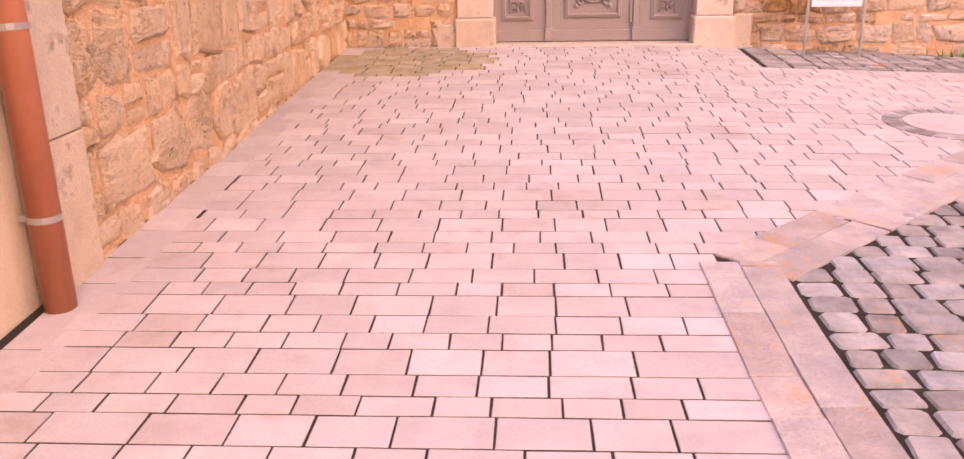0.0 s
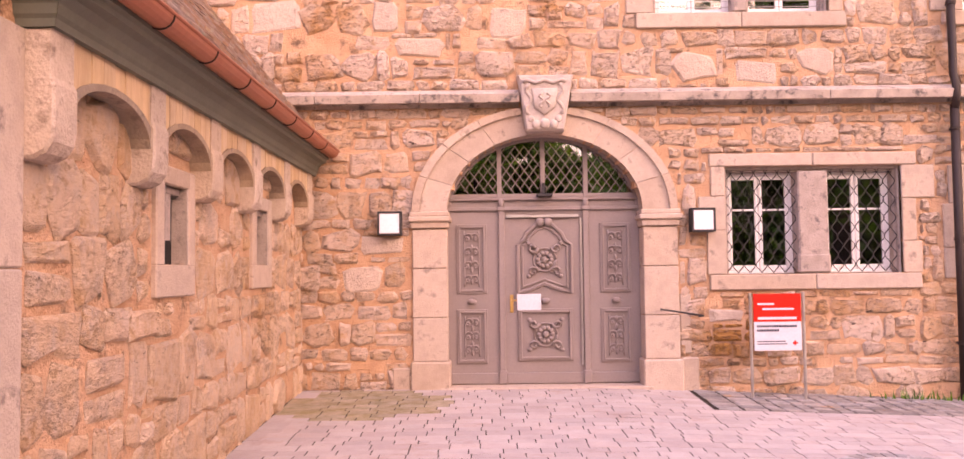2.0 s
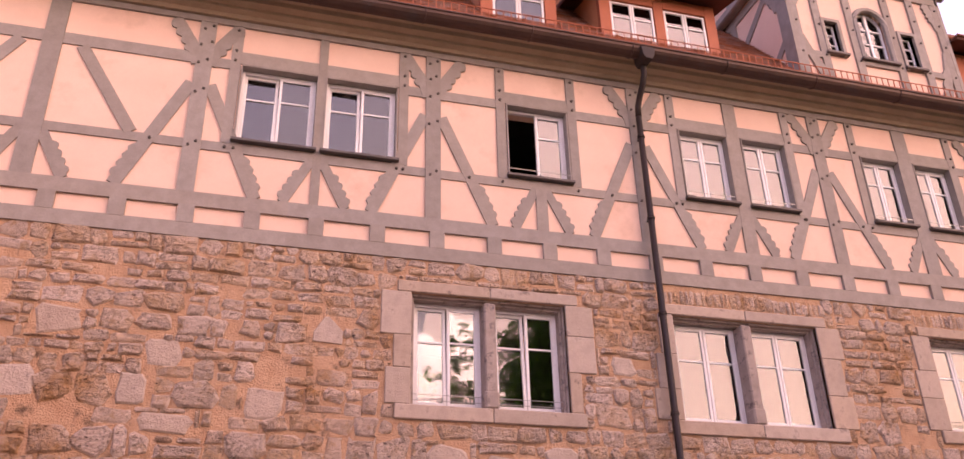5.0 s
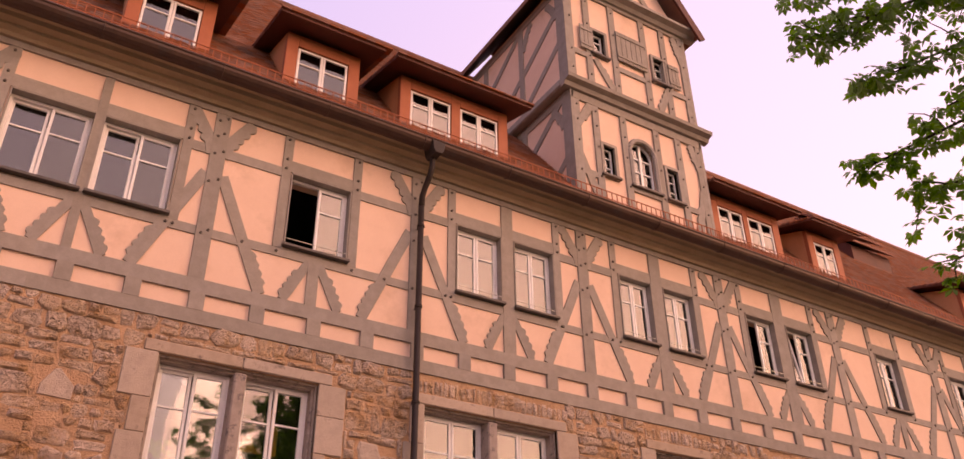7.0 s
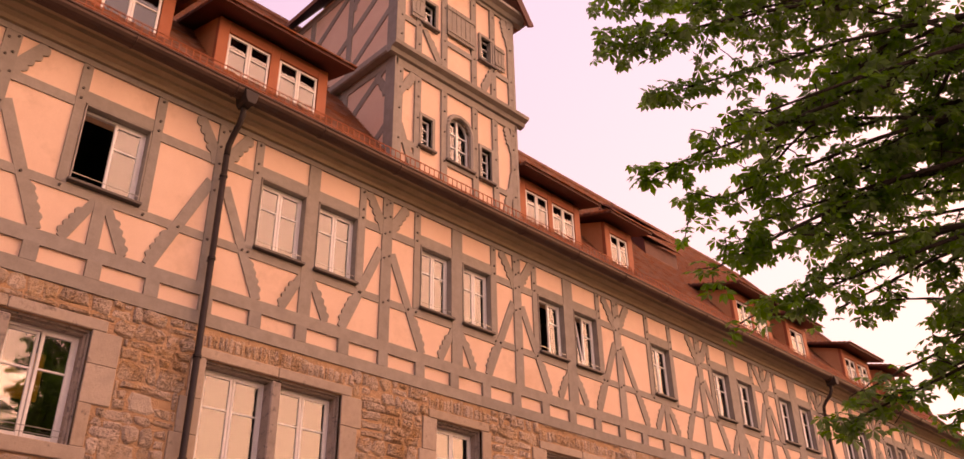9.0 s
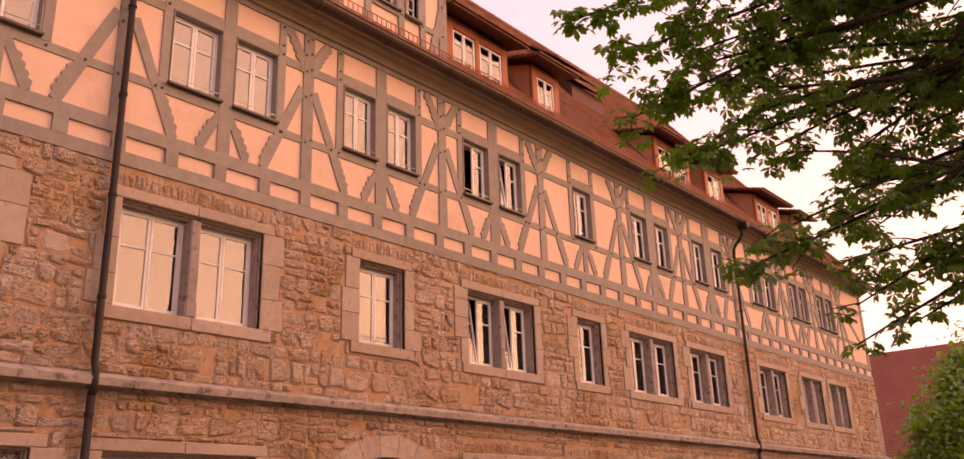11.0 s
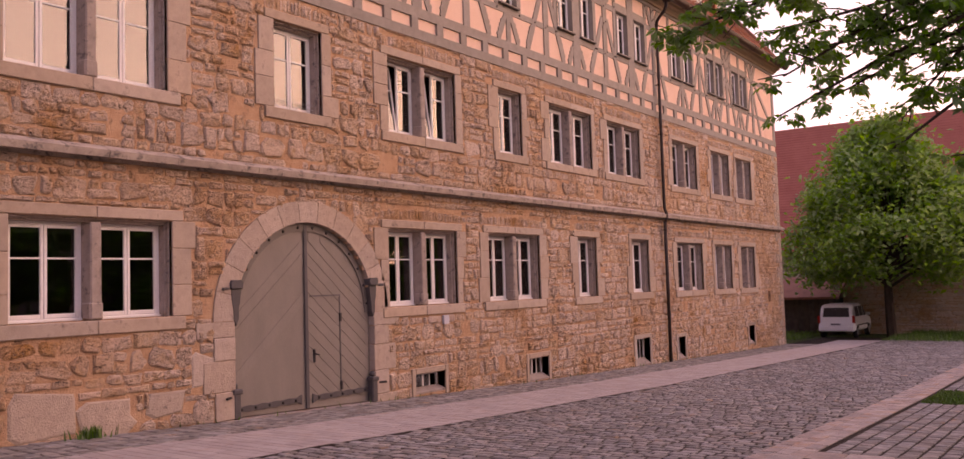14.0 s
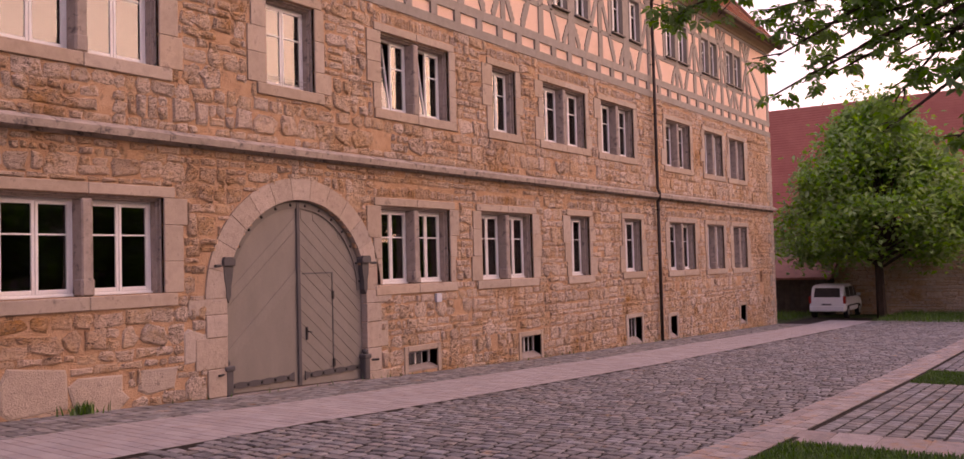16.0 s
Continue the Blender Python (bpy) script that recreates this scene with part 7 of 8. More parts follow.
for (u0, u1, z0, z1) in w_holes:
    win = window("narrow slit window with pale stone jambs in the wing")
    win.location = (WX, u0, z0)
    for q in ((u0 - 0.15, u0, z0 - 0.01, z1 + 0.14), (u1, u1 + 0.15, z0 - 0.01, z1 + 0.14), (u0, u1, z1, z1 + 0.14), (u0 - 0.15, u1 + 0.15, z0 - 0.24, z0)):
        part("jamb", S().box(WX - 0.1, WX + 0.04, q[0] + 0.002, q[1] - 0.002, q[2], q[3] - 0.003, 0.01), ashlar_mat, win)
    m = (u0 + u1) / 2
    part("reveal", S().box(WX - 0.089, WX + 0.03, u0 - 0.001, u0 + 0.03, z0, z1).box(WX - 0.089, WX + 0.03, u1 - 0.03, u1 + 0.001, z0, z1), reveal_mat, win)
    # added panel closing the slit; its near-black colour paints the dark recess
    part("shutter", S().box(WX - 0.12, WX - 0.09, u0, u1, z0, z1), gap_mat, win, "near-black panel standing in for the shaded recess")
    part("mullion", S().box(WX - 0.088, WX - 0.035, m - 0.05, m + 0.06, z0 + 0.18, z1 - 0.05).box(WX - 0.088, WX - 0.03, u0 + 0.03, u1 - 0.03, z1 - 0.05, z1), reveal_mat, win)
# the wing's inside gets the same painted room shade
tagged(part("wing_floor_dark", S().box(-9.2, -2.35, -6.9, 0.0, -0.9, -0.8).box(-4.0, -3.95, -6.9, 0, -0.8, 2.9), room_mat), "inside of the side wing, coloured near black for shade", "inner wall", kind="structure")

# wing eaves
def profile_y(prof, y0, y1):
    n = len(prof)
    return S().add([(x, y0, z) for x, z in prof] + [(x, y1, z) for x, z in prof],
                   [(i, (i + 1) % n, n + (i + 1) % n, n + i) for i in range(n)] + [tuple(range(n)), tuple(range(2 * n - 1, n - 1, -1))])


wp = [(WX - 0.1, 2.70), (WX + 0.20, 2.70), (WX + 0.205, 2.74), (WX + 0.22, 2.76), (WX + 0.23, 2.81), (WX + 0.27, 2.85), (WX + 0.32, 2.87), (WX + 0.33, 2.90), (WX + 0.36, 2.91), (WX + 0.36, 3.00), (WX - 0.1, 3.03)]
wn_, run, ret = len(wp), S(), S()
edge_y = [-6.90 - (x - WX - 0.20) for x, z in wp]
around = [(i, (i + 1) % wn_, wn_ + (i + 1) % wn_, wn_ + i) for i in range(wn_)]
run.add([(x, y, z) for (x, z), y in zip(wp, edge_y)] + [(x, -0.02, z) for x, z in wp], around + [tuple(range(wn_)), tuple(range(2 * wn_ - 1, wn_ - 1, -1))])
ret.add([(x - 0.002, y - 0.002, z) for (x, z), y in zip(wp, edge_y)] + [(-9.5, y, z) for (x, z), y in zip(wp, edge_y)], around + [tuple(range(2 * wn_ - 1, wn_ - 1, -1))])
wing_eave = part("wing_cornice", run, cornice_mat)
tagged(wing_eave, "grey-green moulded wooden cornice under the wing roof", "cornice", kind="structure")
part("return", ret, cornice_mat, wing_eave)


def half_trough(path_axis, a, b, off, z, r):
    n = 9
    prof = [(off + r * math.cos(math.pi + math.pi * k / (n - 1)), z + r * math.sin(math.pi + math.pi * k / (n - 1))) for k in range(n)]
    prof += [(off + (r - 0.01) * math.cos(2 * math.pi - math.pi * k / (n - 1)), z + (r - 0.01) * math.sin(2 * math.pi - math.pi * k / (n - 1))) for k in range(n)]
    return profile_y(prof, a, b) if path_axis == "y" else profile_x(prof, a, b)


wg = thing("gutter", "orange-brown copper gutter along the wing eaves", "gutter", (-1.405, -3.5, 3.0))
part("trough", half_trough("y", -7.08, -0.05, -1.405, 3.01, 0.085), copper_mat, wg)
part("trough", half_trough("x", -6.0, -1.32, -7.05, 3.01, 0.085), copper_mat, wg)
part("bead", S().tube([(-1.32, -7.13, 3.015), (-1.32, -0.05, 3.015)], 0.014, 8), copper_mat, wg)
part("bead", S().tube([(-6.0, -7.135, 3.015), (-1.32, -7.135, 3.015)], 0.014, 8), copper_mat, wg)
y = -6.9
while y < -0.2:
    part("bracket", S().tube([(-1.405 + 0.09 * math.cos(t), y, 3.01 + 0.09 * math.sin(t)) for t in (math.pi + math.pi * k / 8 for k in range(9))], 0.006, 5), dark_copper_mat, wg)
    y += 0.86
WSL = 1.22
wing_roof = part("wing_roof", S().add([(-1.44, -7.02, 3.01), (-1.44, 0.0, 3.01), (-6.0, 0.0, 3.01 + WSL * 4.64), (-6.0, -2.3, 3.01 + WSL * 4.64), (-9.8, -7.02, 3.01), (-9.8, 0.0, 3.01)],
                                      [(0, 1, 2, 3), (0, 3, 4), (3, 2, 5, 4)]), old_tile_mat)
tagged(wing_roof, "weathered brown tile roof of the side wing", "roof", kind="structure")
tv, tf = [], []
x, row = -1.38, 0
while x > -5.9:
    dx = 0.15 * math.cos(math.atan(WSL))
    s = (-1.44 - x) / 4.64
    y = -7.05 + 4.7 * max(0, s) + (0.09 if row % 2 else 0)
    while y < -0.02:
        k = len(tv)
        j = w_rng.uniform(-0.012, 0.012)
        z0, z1 = 3.01 + WSL * (-1.44 - x) + 0.05 + j, 3.01 + WSL * (-1.44 - x + dx * 1.15) + 0.02
        y1 = min(y + 0.172, -0.01)
        tv += [(x, y, z0 - 0.03), (x, y1, z0 - 0.03), (x, y1, z0), (x, y, z0), (x - dx * 1.15, y1, z1), (x - dx * 1.15, y, z1)]
        tf += [(k, k + 1, k + 2, k + 3), (k + 3, k + 2, k + 4, k + 5)]
        y += 0.18
    x -= dx
    row += 1
me = bpy.data.meshes.new("roof_tiles")
me.from_pydata(tv, [], tf)
me.materials.append(old_tile_mat)
tagged(part("roof_tiles", me, None, wing_roof), kind="stuff")
hip_a, hip_b = Vector((-1.44, -7.02, 3.06)), Vector((-6.0, -2.3, 3.06 + WSL * 4.64))
hip_n = int((hip_b - hip_a).length / 0.34)
for k in range(hip_n):
    p, q = hip_a.lerp(hip_b, k / hip_n), hip_a.lerp(hip_b, (k + 1.12) / hip_n)
    part("hip_tile", S().tube([p, q], 0.125, 14, 0.098), hip_tile_mat, wing_roof, "round orange hip tile", smooth=True)
    part("hip_mortar", S().tube([p.lerp(q, 0.02), p.lerp(q, 0.16)], 0.131, 14), render_mat, wing_roof)

wpipe = thing("downpipe", "salmon-brown copper downpipe at the corner of the wing", "downpipe", (-1.735, -7.42, -0.3))
part("pipe", S().tube([(-1.735, -7.42, -0.36), (-1.735, -7.42, 2.62), (-1.80, -7.22, 2.76), (-1.88, -7.02, 2.92)], 0.076, 16), copper_mat, wpipe, smooth=True)
part("sleeve", S().tube([(-1.735, -7.42, 1.42), (-1.735, -7.42, 1.50)], 0.084, 16), dark_copper_mat, wpipe)
for z in (0.13, 1.0, 2.2):
    part("clamp", S().tube([(-1.735, -7.42, z), (-1.735, -7.42, z + 0.03)], 0.081, 16).box(-1.85, -1.74, -7.45, -7.42, z, z + 0.03), steel_mat, wpipe)

# ---- distance: walls, barn, shed ----
yard = part("yard_wall", S().box(52.0, 52.5, -30, 1.4, -1.8, 1.9), mortar_mat)
tagged(yard, "old rubble yard wall behind the parked car", "stone wall", kind="structure")
y_rng = random.Random(9)
yb = rubble(-22, 1.4, -1.7, 1.9, [], y_rng, heights=(0.12, 0.26), widths=(0.3, 0.9))
lay_stones(yb, y_rng, lambda u, d, v: (52.0 + d, u, v), yard, lambda b: -b[0], stone_piece_mat, stone_mat, keep=0, gap=0.012, proud=(0.01, 0.04))
part("coping", S().box(51.9, 52.6, -30, 1.4, 1.9, 2.05, 0.03), tile_mat, yard)
# added out of view: fills sky gaps in low window reflections, blocks horizon glow
tagged(part("added_far_wall", S().box(-70, 52, -53, -52.4, -2.2, 9.0), render_mat), "plain unseen wall added behind the trees to darken window reflections", "wall", kind="structure")
barn = thing("barn", "long barn with a large plain red tile roof", "barn", (60, 0, -1.6))
part("wall", S().box(60, 70, -34, 14, -1.8, 3.3), render_mat, barn)
bt = S()
v = [(59.5, -34.5, 3.0), (59.5, 14.5, 3.0), (65, 14.5, 12.0), (65, -34.5, 12.0), (70.5, -34.5, 3.0), (70.5, 14.5, 3.0)]
part("roof", bt.add(v, [(0, 1, 2, 3), (3, 2, 5, 4), (0, 3, 4), (1, 5, 2)]), barn_tile_mat, barn)
rows_b = S()
for k in range(48):
    s0 = k / 48
    x, z = 59.5 + 5.5 * s0, 3.0 + 9.0 * s0
    rows_b.add([(x, -34.5, z + 0.02), (x, 14.5, z + 0.02), (x, 14.5, z + 0.04), (x, -34.5, z + 0.04), (x + 0.115, -34.5, z + 0.19), (x + 0.115, 14.5, z + 0.19)], [(0, 1, 2, 3), (3, 2, 5, 4)])
tagged(part("tile_layer", rows_b, barn_tile_mat, barn), kind="stuff")
shed = thing("shed", "low dark timber shed with a red lean-to roof", "shed", (50.5, 3, -1.5))
for k in range(26):
    part("board", S().box(50.2, 50.26, 0.2 + k * 0.28, 0.47 + k * 0.28, -1.7, 0.35, 0.01), wood_dark_mat, shed)
part("back", S().box(50.26, 51.95, 0.2, 7.4, -1.7, 0.3), wood_dark_mat, shed)
part("roof", S().add([(49.8, -0.1, 0.30), (49.8, 7.8, 0.30), (52.0, 7.8, 1.35), (52.0, -0.1, 1.35), (49.8, -0.1, 0.42), (49.8, 7.8, 0.42), (52.0, 7.8, 1.47), (52.0, -0.1, 1.47)],
                     [(0, 3, 2, 1), (4, 5, 6, 7), (0, 1, 5, 4), (1, 2, 6, 5), (2, 3, 7, 6), (3, 0, 4, 7)]), tile_mat, shed)


# ---- parked car ----
CX, CY = 45.9, -0.8
cz = gz(46, -1) - 0.02
car = thing("car", "small white family car parked facing away", "car", (CX, CY, cz))
side = [(0.0, 0.30), (0.0, 0.62), (0.06, 0.95), (0.22, 1.50), (0.45, 1.62), (1.9, 1.64), (2.55, 1.45), (3.0, 1.05), (3.65, 0.92), (3.85, 0.70), (3.88, 0.30)]
n = len(side)
sv = []
for s in (-1, 1):
    sv += [(CX + x, CY + s * (0.83 - 0.16 * max(0, z - 0.95)), cz + z) for x, z in side]
part("body", S().add(sv, [(i, (i + 1) % n, n + (i + 1) % n, n + i) for i in range(n)] + [tuple(range(n)), tuple(range(2 * n - 1, n - 1, -1))]).rounded(0.12), car_mat, car, smooth=True)
part("rear_window", S().add([(CX + 0.075, CY - 0.62, cz + 1.02), (CX + 0.075, CY + 0.62, cz + 1.02), (CX + 0.205, CY + 0.57, cz + 1.46), (CX + 0.205, CY - 0.57, cz + 1.46)], [(0, 1, 2, 3)]), iron_mat, car, "dark rear window")
for s in (-1, 1):
    for x0, x1, x2, x3 in ((0.42, 1.18, 1.18, 0.52), (1.26, 2.05, 2.05, 1.26), (2.12, 2.72, 2.42, 2.12)):
        w = [(x0, 1.02), (x1, 1.02), (x2, 1.5), (x3, 1.5)]
        part("side_window", S().add([(CX + x, CY + s * (0.836 - 0.16 * (z - 0.95)), cz + z) for x, z in w], [(0, 1, 2, 3)]), iron_mat, car)
    part("tail_lamp", S().box(CX - 0.015, CX + 0.14, CY + s * 0.80 - 0.07, CY + s * 0.80 + 0.05, cz + 0.72, cz + 1.08, 0.02), tail_mat, car)
    part("mirror", S().box(CX + 2.45, CX + 2.58, CY + s * 0.95 - 0.1, CY + s * 0.95 + 0.08, cz + 1.02, cz + 1.16, 0.02), car_mat, car)
    part("side_trim", S().box(CX + 0.5, CX + 3.0, CY + s * 0.835 - 0.012, CY + s * 0.835 + 0.012, cz + 0.56, cz + 0.62), rubber_mat, car)
    for x in (0.68, 3.12):
        wh = part("wheel", S().tube([(CX + x, CY + s * 0.66, cz + 0.29), (CX + x, CY + s * 0.85, cz + 0.29)], 0.29, 20), rubber_mat, car)
        part("rim", S().tube([(CX + x, CY + s * 0.85, cz + 0.29), (CX + x, CY + s * 0.862, cz + 0.29)], 0.18, 16), steel_mat, wh)
part("bumper", S().box(CX - 0.09, CX + 0.05, CY - 0.80, CY + 0.80, cz + 0.34, cz + 0.60, 0.03), car_mat, car)
part("number_plate", S().box(CX - 0.10, CX - 0.088, CY - 0.26, CY + 0.26, cz + 0.62, cz + 0.73).box(CX - 0.09, CX + 0.02, CY - 0.2, CY + 0.2, cz + 0.62, cz + 0.7), white_sign_mat, car)
part("plate_bars", S().box(CX - 0.102, CX - 0.1005, CY - 0.2, CY + 0.2, cz + 0.65, cz + 0.70), ink_mat, car)


# ---- trees ----
def limb(shape, a, b, r0, r1, rng, bend=0.12, n=6):
    a, b = Vector(a), Vector(b)
    d = (b - a).length
    off = Vector((rng.uniform(-1, 1), rng.uniform(-1, 1), rng.uniform(-0.3, 1))) * d * bend
    pts = [a.lerp(b, k / n) + off * math.sin(math.pi * k / n) for k in range(n + 1)]
    shape.tube(pts, r0, 6, r1)
    return pts


def palm_leaf(rng, size):
    """One compound leaf of five to seven drooping leaflets, about its stalk."""
    v, f = [], []
    n = rng.choice((5, 6, 7))
    for k in range(n):
        a = -1.9 + 3.8 * k / (n - 1)
        L = size * (0.62 + 0.38 * math.cos(a * 0.75))
        w = L * 0.25
        c, s = math.cos(a), math.sin(a)
        pts = [(0.06 * L, 0, 0), (0.62 * L, w, -0.10 * L), (L, 0, -0.34 * L), (0.62 * L, -w, -0.10 * L)]
        k0 = len(v)
        v += [(x * c - y * s, x * s + y * c, z) for x, y, z in pts]
        f += [(k0, k0 + 1, k0 + 2, k0 + 3)]
    return v, f


def place_leaf(shape, leaf, at, yaw, pitch, roll):
    m = Matrix.Translation(at) @ Euler((roll, pitch, yaw)).to_matrix().to_4x4()
    v, f = leaf
    shape.add([tuple(m @ Vector(p)) for p in v], f)


def chestnut():
    """Spreading limbs leave the trunk, droop towards the yard and fork into leafy twigs."""
    rng = random.Random(77)
    base = Vector((10.8, -13.9, gz(10.8, -13.9) - 0.1))
    tree = thing("chestnut_tree", "large horse chestnut with drooping palmate leaves", "tree", tuple(base))
    wood = S()
    limb(wood, base, base + Vector((0.2, 0.2, 13.5)), 0.38, 0.08, rng, 0.03, 10)
    leaves = [palm_leaf(rng, rng.uniform(0.09, 0.135)) for _ in range(10)]
    crown, branches, twigs = S(), S(), S()
    spots = []
    ends = [(8.5, -10.4, 10.8), (7.5, -9.4, 10.0), (6.8, -8.5, 9.0), (6.4, -7.9, 7.9), (6.45, -7.75, 7.35), (7.0, -8.0, 6.95), (7.2, -7.5, 6.3), (7.6, -7.75, 5.95),
            (7.95, -7.75, 5.45), (8.3, -8.0, 5.0), (8.85, -8.35, 3.95), (9.05, -9.2, 4.25), (9.3, -9.2, 3.5), (9.42, -9.1, 3.15), (9.55, -9.6, 3.3), (9.75, -10.0, 2.75),
            (9.85, -10.6, 2.65), (9.9, -11.4, 2.75), (9.7, -8.2, 4.45), (10.0, -9.2, 4.6), (9.65, -9.1, 5.45), (9.9, -9.9, 5.3), (10.3, -9.5, 3.8), (9.2, -8.4, 5.2), (9.9, -10.2, 4.2),
            (7.17, -8.53, 6.39), (7.79, -8.71, 6.36), (8.23, -8.9, 6.18), (8.1, -8.31, 6.0), (8.74, -8.5, 5.88), (9.17, -8.55, 5.53)]
    # the rest of the crown, beyond and above the limbs that reach over the yard
    inner = [(8, -11.8, 11.8), (6.5, -12.4, 10.5), (6, -13.6, 9), (7.5, -15.5, 10), (9.5, -12.4, 13.2), (9.5, -14.5, 14.2), (11.5, -16, 13), (11.5, -12.6, 12),
             (13, -14.5, 12.5), (13.5, -13, 8), (14, -16, 9), (11, -18, 9), (8, -17, 7.5), (6.5, -15, 6.5), (10, -17.5, 12)]
    spread = []
    for e in ends + inner:
        tip = Vector(e)
        zt = max(3.4, min(9.5, tip.z * 0.62 + 2.2))
        start = base + Vector((-0.03 * zt, 0.04 * zt, zt + 0.4))
        d = (tip - start).length
        sag = Vector((rng.uniform(-0.3, 0.3), rng.uniform(-0.4, 0.4), 0.11 * d))
        pts = []
        for k in range(13):
            s = k / 12
            wob = Vector((rng.uniform(-1, 1), rng.uniform(-1, 1), rng.uniform(-1, 1))) * 0.07 * (1 - s)
            pts.append(start.lerp(tip, s) + sag * math.sin(math.pi * s ** 0.8) + wob)
        branches.tube(pts, 0.055, 6, 0.008)
        spread.append(pts)

    def leafy(pts, first, forks):
        n = len(pts) - 1
        for j in range(forks):
            s = first + (1 - first) * (j + rng.random()) / forks
            k = min(n - 1, int(s * n))
            p = pts[k].lerp(pts[k + 1], s * n - k)
            out = (pts[n] - pts[0]).normalized() * 0.7 + Vector((rng.uniform(-1, 1), rng.uniform(-1, 1), rng.uniform(-0.7, 0.6)))
            q = p + out.normalized() * rng.uniform(0.15, 0.55) * (1.25 - 0.6 * s)
            tp = limb(twigs, p, q, 0.009, 0.004, rng, 0.14, 3)
            for m in range(7):
                t = rng.uniform(0.25, 1.0)
                k2 = min(2, int(t * 3))
                spots.append(tp[k2].lerp(tp[k2 + 1], t * 3 - k2) + Vector((rng.uniform(-0.12, 0.12), rng.uniform(-0.12, 0.12), rng.uniform(-0.14, 0.06))))

    reach = len(ends)
    for i, pts in enumerate(spread[reach:]):
        leafy(pts, 0.3, 14)
        for side in range(14):
            k = rng.randint(3, 10)
            tip = pts[k] + Vector((rng.uniform(-1.4, 1.4), rng.uniform(-1.4, 0.4), rng.uniform(-1.2, 1.2)))
            leafy(limb(branches, pts[k], tip, 0.022, 0.007, rng, 0.1, 6), 0.2, 6)
    spread = spread[:reach]
    for i, pts in enumerate(spread):
        low = i > 10
        leafy(pts, 0.4, 11 if low else 16)
        if 1 < i < 11:
            leafy(pts, 0.86, 7)
        for side in range(3 if low else 9 if i > 8 else 11 if i > 5 else 13):
            k = rng.randint(2, 8)
            near = spread[max(0, min(len(spread) - 1, i + rng.choice((-2, -1, 1, 2) if i < 9 else (-1, 1))))]
            aim = near[min(12, k + rng.randint(2, 4))].lerp(pts[min(12, k + 3)], rng.uniform(0.2, 0.8))
            tip = aim + Vector((rng.uniform(0.0, 1.3), rng.uniform(-0.3, 0.5), rng.uniform(-0.1, 0.7)))
            leafy(limb(branches, pts[k], tip, 0.022, 0.007, rng, 0.1, 6), 0.3, 7)
    part("trunk", wood, bark_mat, tree)
    part("branch", branches, bark_mat, tree)
    tagged(part("twig_mass", twigs, bark_mat, tree), kind="stuff")
    spots.sort(key=lambda p: (p - Vector((7.5, -8.0, 5.5))).length)
    meshes = []
    for v, f in leaves:
        me = bpy.data.meshes.new("leaf")
        me.from_pydata(v, [], f)
        me.materials.append(chestnut_mat)
        meshes.append(me)
    for i, p in enumerate(spots):
        yaw, pitch, roll = rng.uniform(0, 6.28), rng.uniform(-0.2, 0.9), rng.uniform(-0.4, 0.4)
        if i < 300:
            ob = new("leaf", meshes[i % 10])
            ob.parent = tree
            ob.matrix_parent_inverse = tree.matrix_basis.inverted()
            ob.matrix_basis = Matrix.Translation(p) @ Euler((roll, pitch, yaw)).to_matrix().to_4x4()
        else:
            place_leaf(crown, leaves[i % 10], p, yaw, pitch, roll)
    me = bpy.data.meshes.new("crown")
    me.from_pydata(crown.v, [], crown.f)
    me.materials.append(chestnut_mat)
    tagged(part("crown", me, None, tree), kind="stuff")


chestnut()


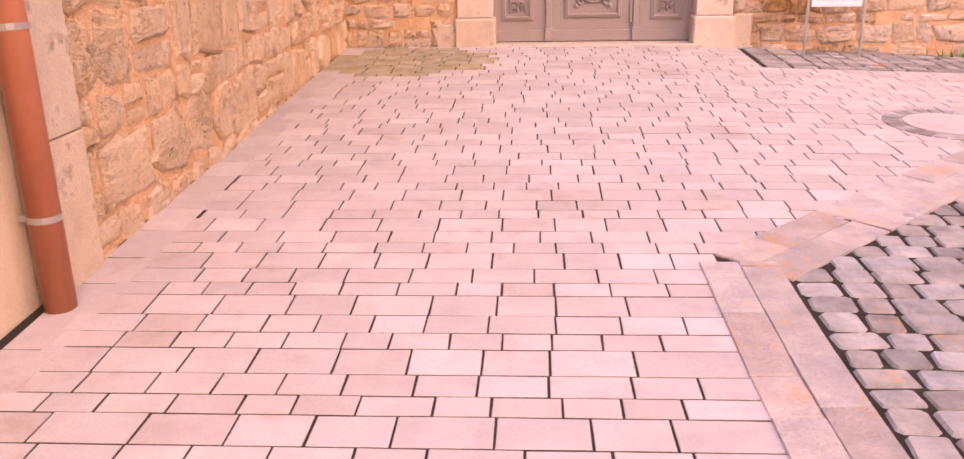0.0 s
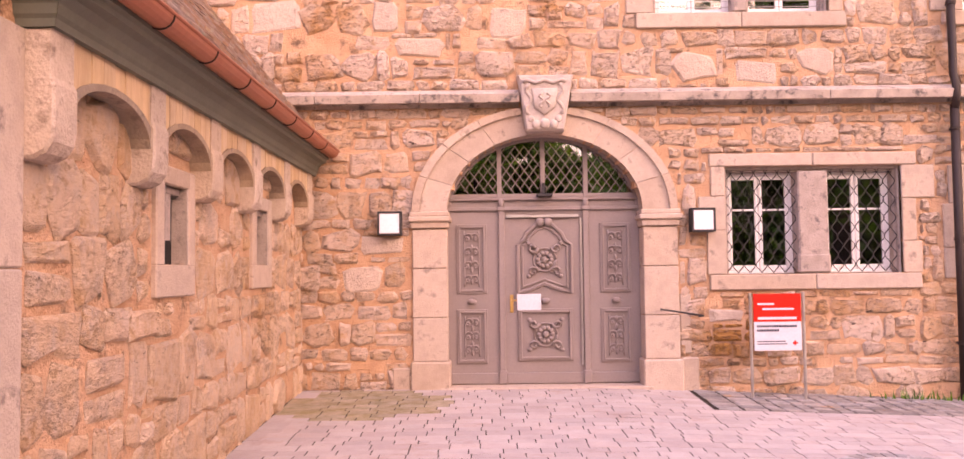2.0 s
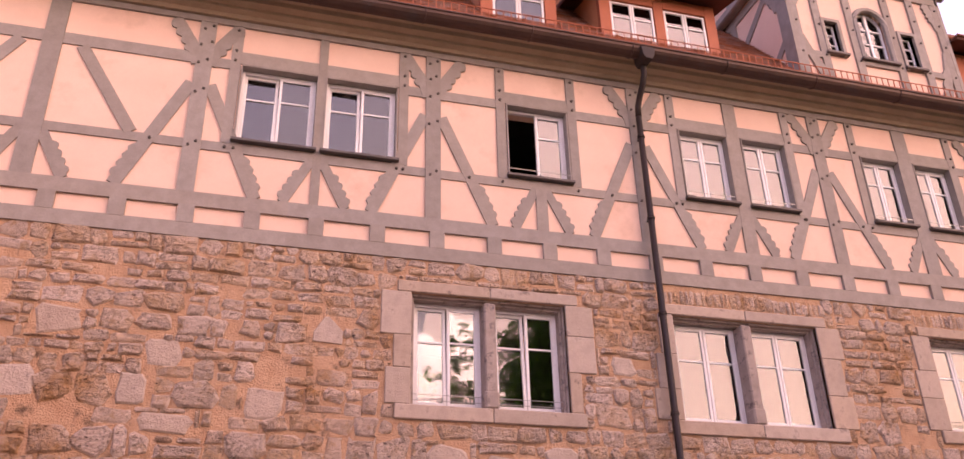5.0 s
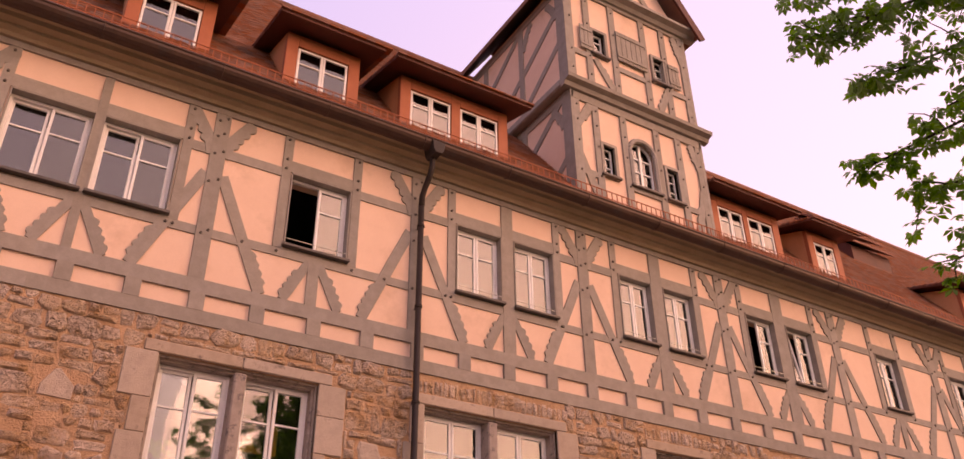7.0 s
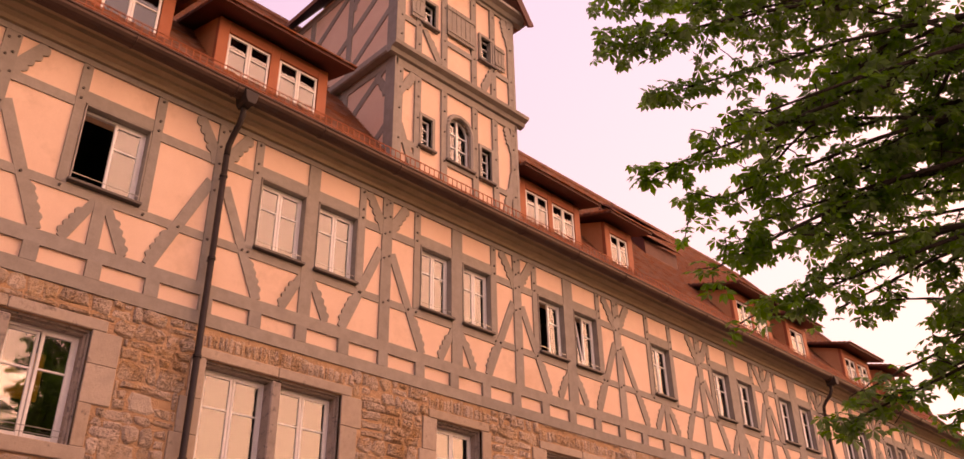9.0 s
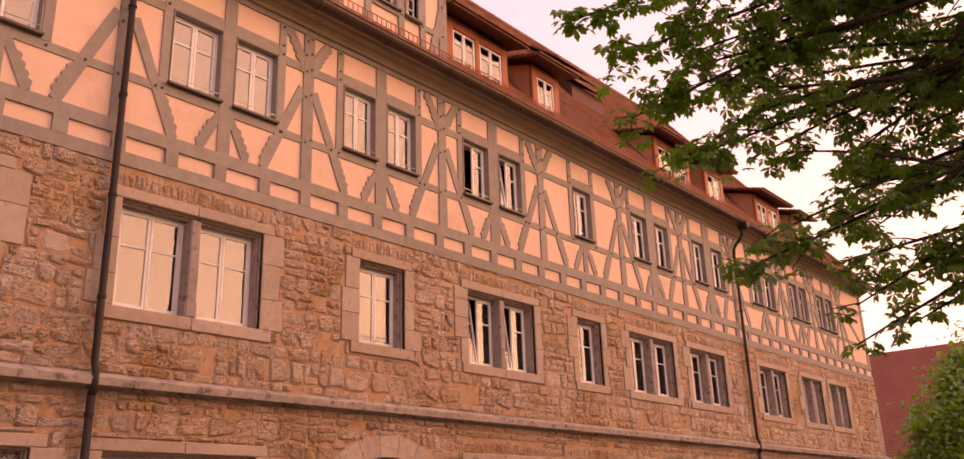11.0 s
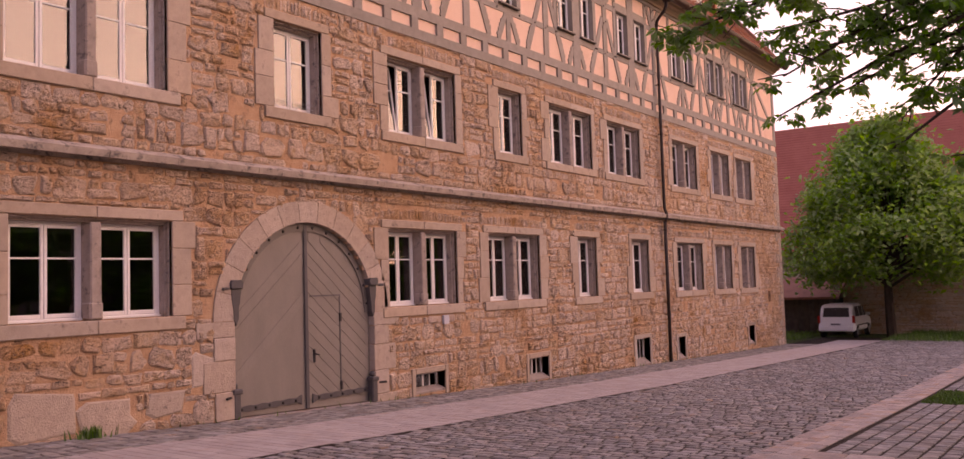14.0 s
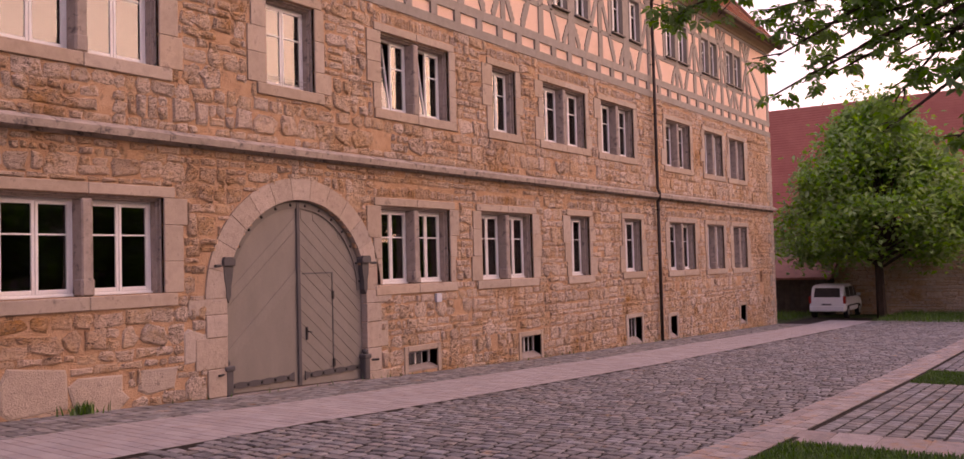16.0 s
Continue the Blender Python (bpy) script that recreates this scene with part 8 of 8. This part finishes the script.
def round_tree(x, y, height, radius, stem, count, seed, label, leaf=0.15, cone=False):
    rng = random.Random(seed)
    z = gz(x, y) - 0.05
    tree = thing("tree", label, "tree", (x, y, z))
    wood = S()
    limb(wood, (x, y, z), (x + 0.1, y, z + height * 0.8), 0.24, 0.06, rng, 0.02, 8)
    part("trunk", wood, bark_mat, tree)
    br = S()
    crown = S()
    cz2 = z + stem + (height - stem) / 2
    rz = (height - stem) / 2
    clumps = []
    for i in range(150 if cone else 70):
        d = Vector((rng.gauss(0, 1), rng.gauss(0, 1), rng.gauss(0, 1))).normalized() * rng.uniform(0.45, 1.0)
        wide = radius * (1.0 if not cone else 1.12 - 0.62 * (d.z * 0.5 + 0.5))
        if cone and rng.random() < 0.45:
            d.z = -abs(d.z)
        p = Vector((x + d.x * wide, y + d.y * wide, cz2 + d.z * rz))
        if cone:
            up, a = rng.random() ** 1.25, rng.uniform(0, 6.283)
            r = radius * (1 - up ** 1.7) * math.sqrt(rng.uniform(0.15, 1.0)) * (0.86 if up < 0.1 else 1.0)
            p = Vector((x + r * math.cos(a), y + r * math.sin(a), z + stem + 0.3 + (height - stem - 0.6) * up))
        clumps.append((p, rng.uniform(0.7, 1.3)))
        if i % 2 == 0:
            limb(br, (x, y, z + stem + rng.uniform(-0.3, 0.5) * 2), p, 0.06, 0.015, rng, 0.08, 4)
    part("branch", br, bark_mat, tree)
    for i in range(count):
        p, r = clumps[i % len(clumps)]
        d = Vector((rng.gauss(0, 1), rng.gauss(0, 1), rng.gauss(0, 0.75))) * r * 0.55
        q = p + d
        s = leaf * rng.uniform(0.7, 1.35)
        m = Matrix.Translation(q) @ Euler((rng.uniform(-0.9, 0.9), rng.uniform(-0.9, 0.9), rng.uniform(0, 6.28))).to_matrix().to_4x4()
        crown.add([tuple(m @ Vector(v)) for v in ((-s, 0, 0), (0, -s * 0.55, 0.02), (s, 0, -0.05), (0, s * 0.55, 0.02))], [(0, 1, 2, 3)])
    me = bpy.data.meshes.new("crown")
    me.from_pydata(crown.v, [], crown.f)
    me.materials.append(lime_mat)
    tagged(part("crown", me, None, tree), kind="stuff")


round_tree(47.4, -3.0, 10.5, 5.2, 3.0, 40000, 5, "young broad-leaved tree on the lawn", 0.15, True)
round_tree(-11.6, 10.0, 15.0, 3.4, 2.0, 12000, 6, "tree behind the corner of the building")

for k in range(11):
    round_tree(-34 + 8.5 * k, -40 - 4 * (k % 2), 10.0 + 2.0 * ((k * 0.618) % 1), 6.2, 0.1, 7000, 40 + k, "broad-leaved tree across the yard, mirrored in the windows", 0.4)
for k, (x, y, h) in enumerate(((36, -36, 16), (41, -31, 14), (46, -28, 10))):
    round_tree(x, y, h, 4.6, 0.3, 5500, 70 + k, "tall broad-leaved tree at the end of the yard", 0.4)
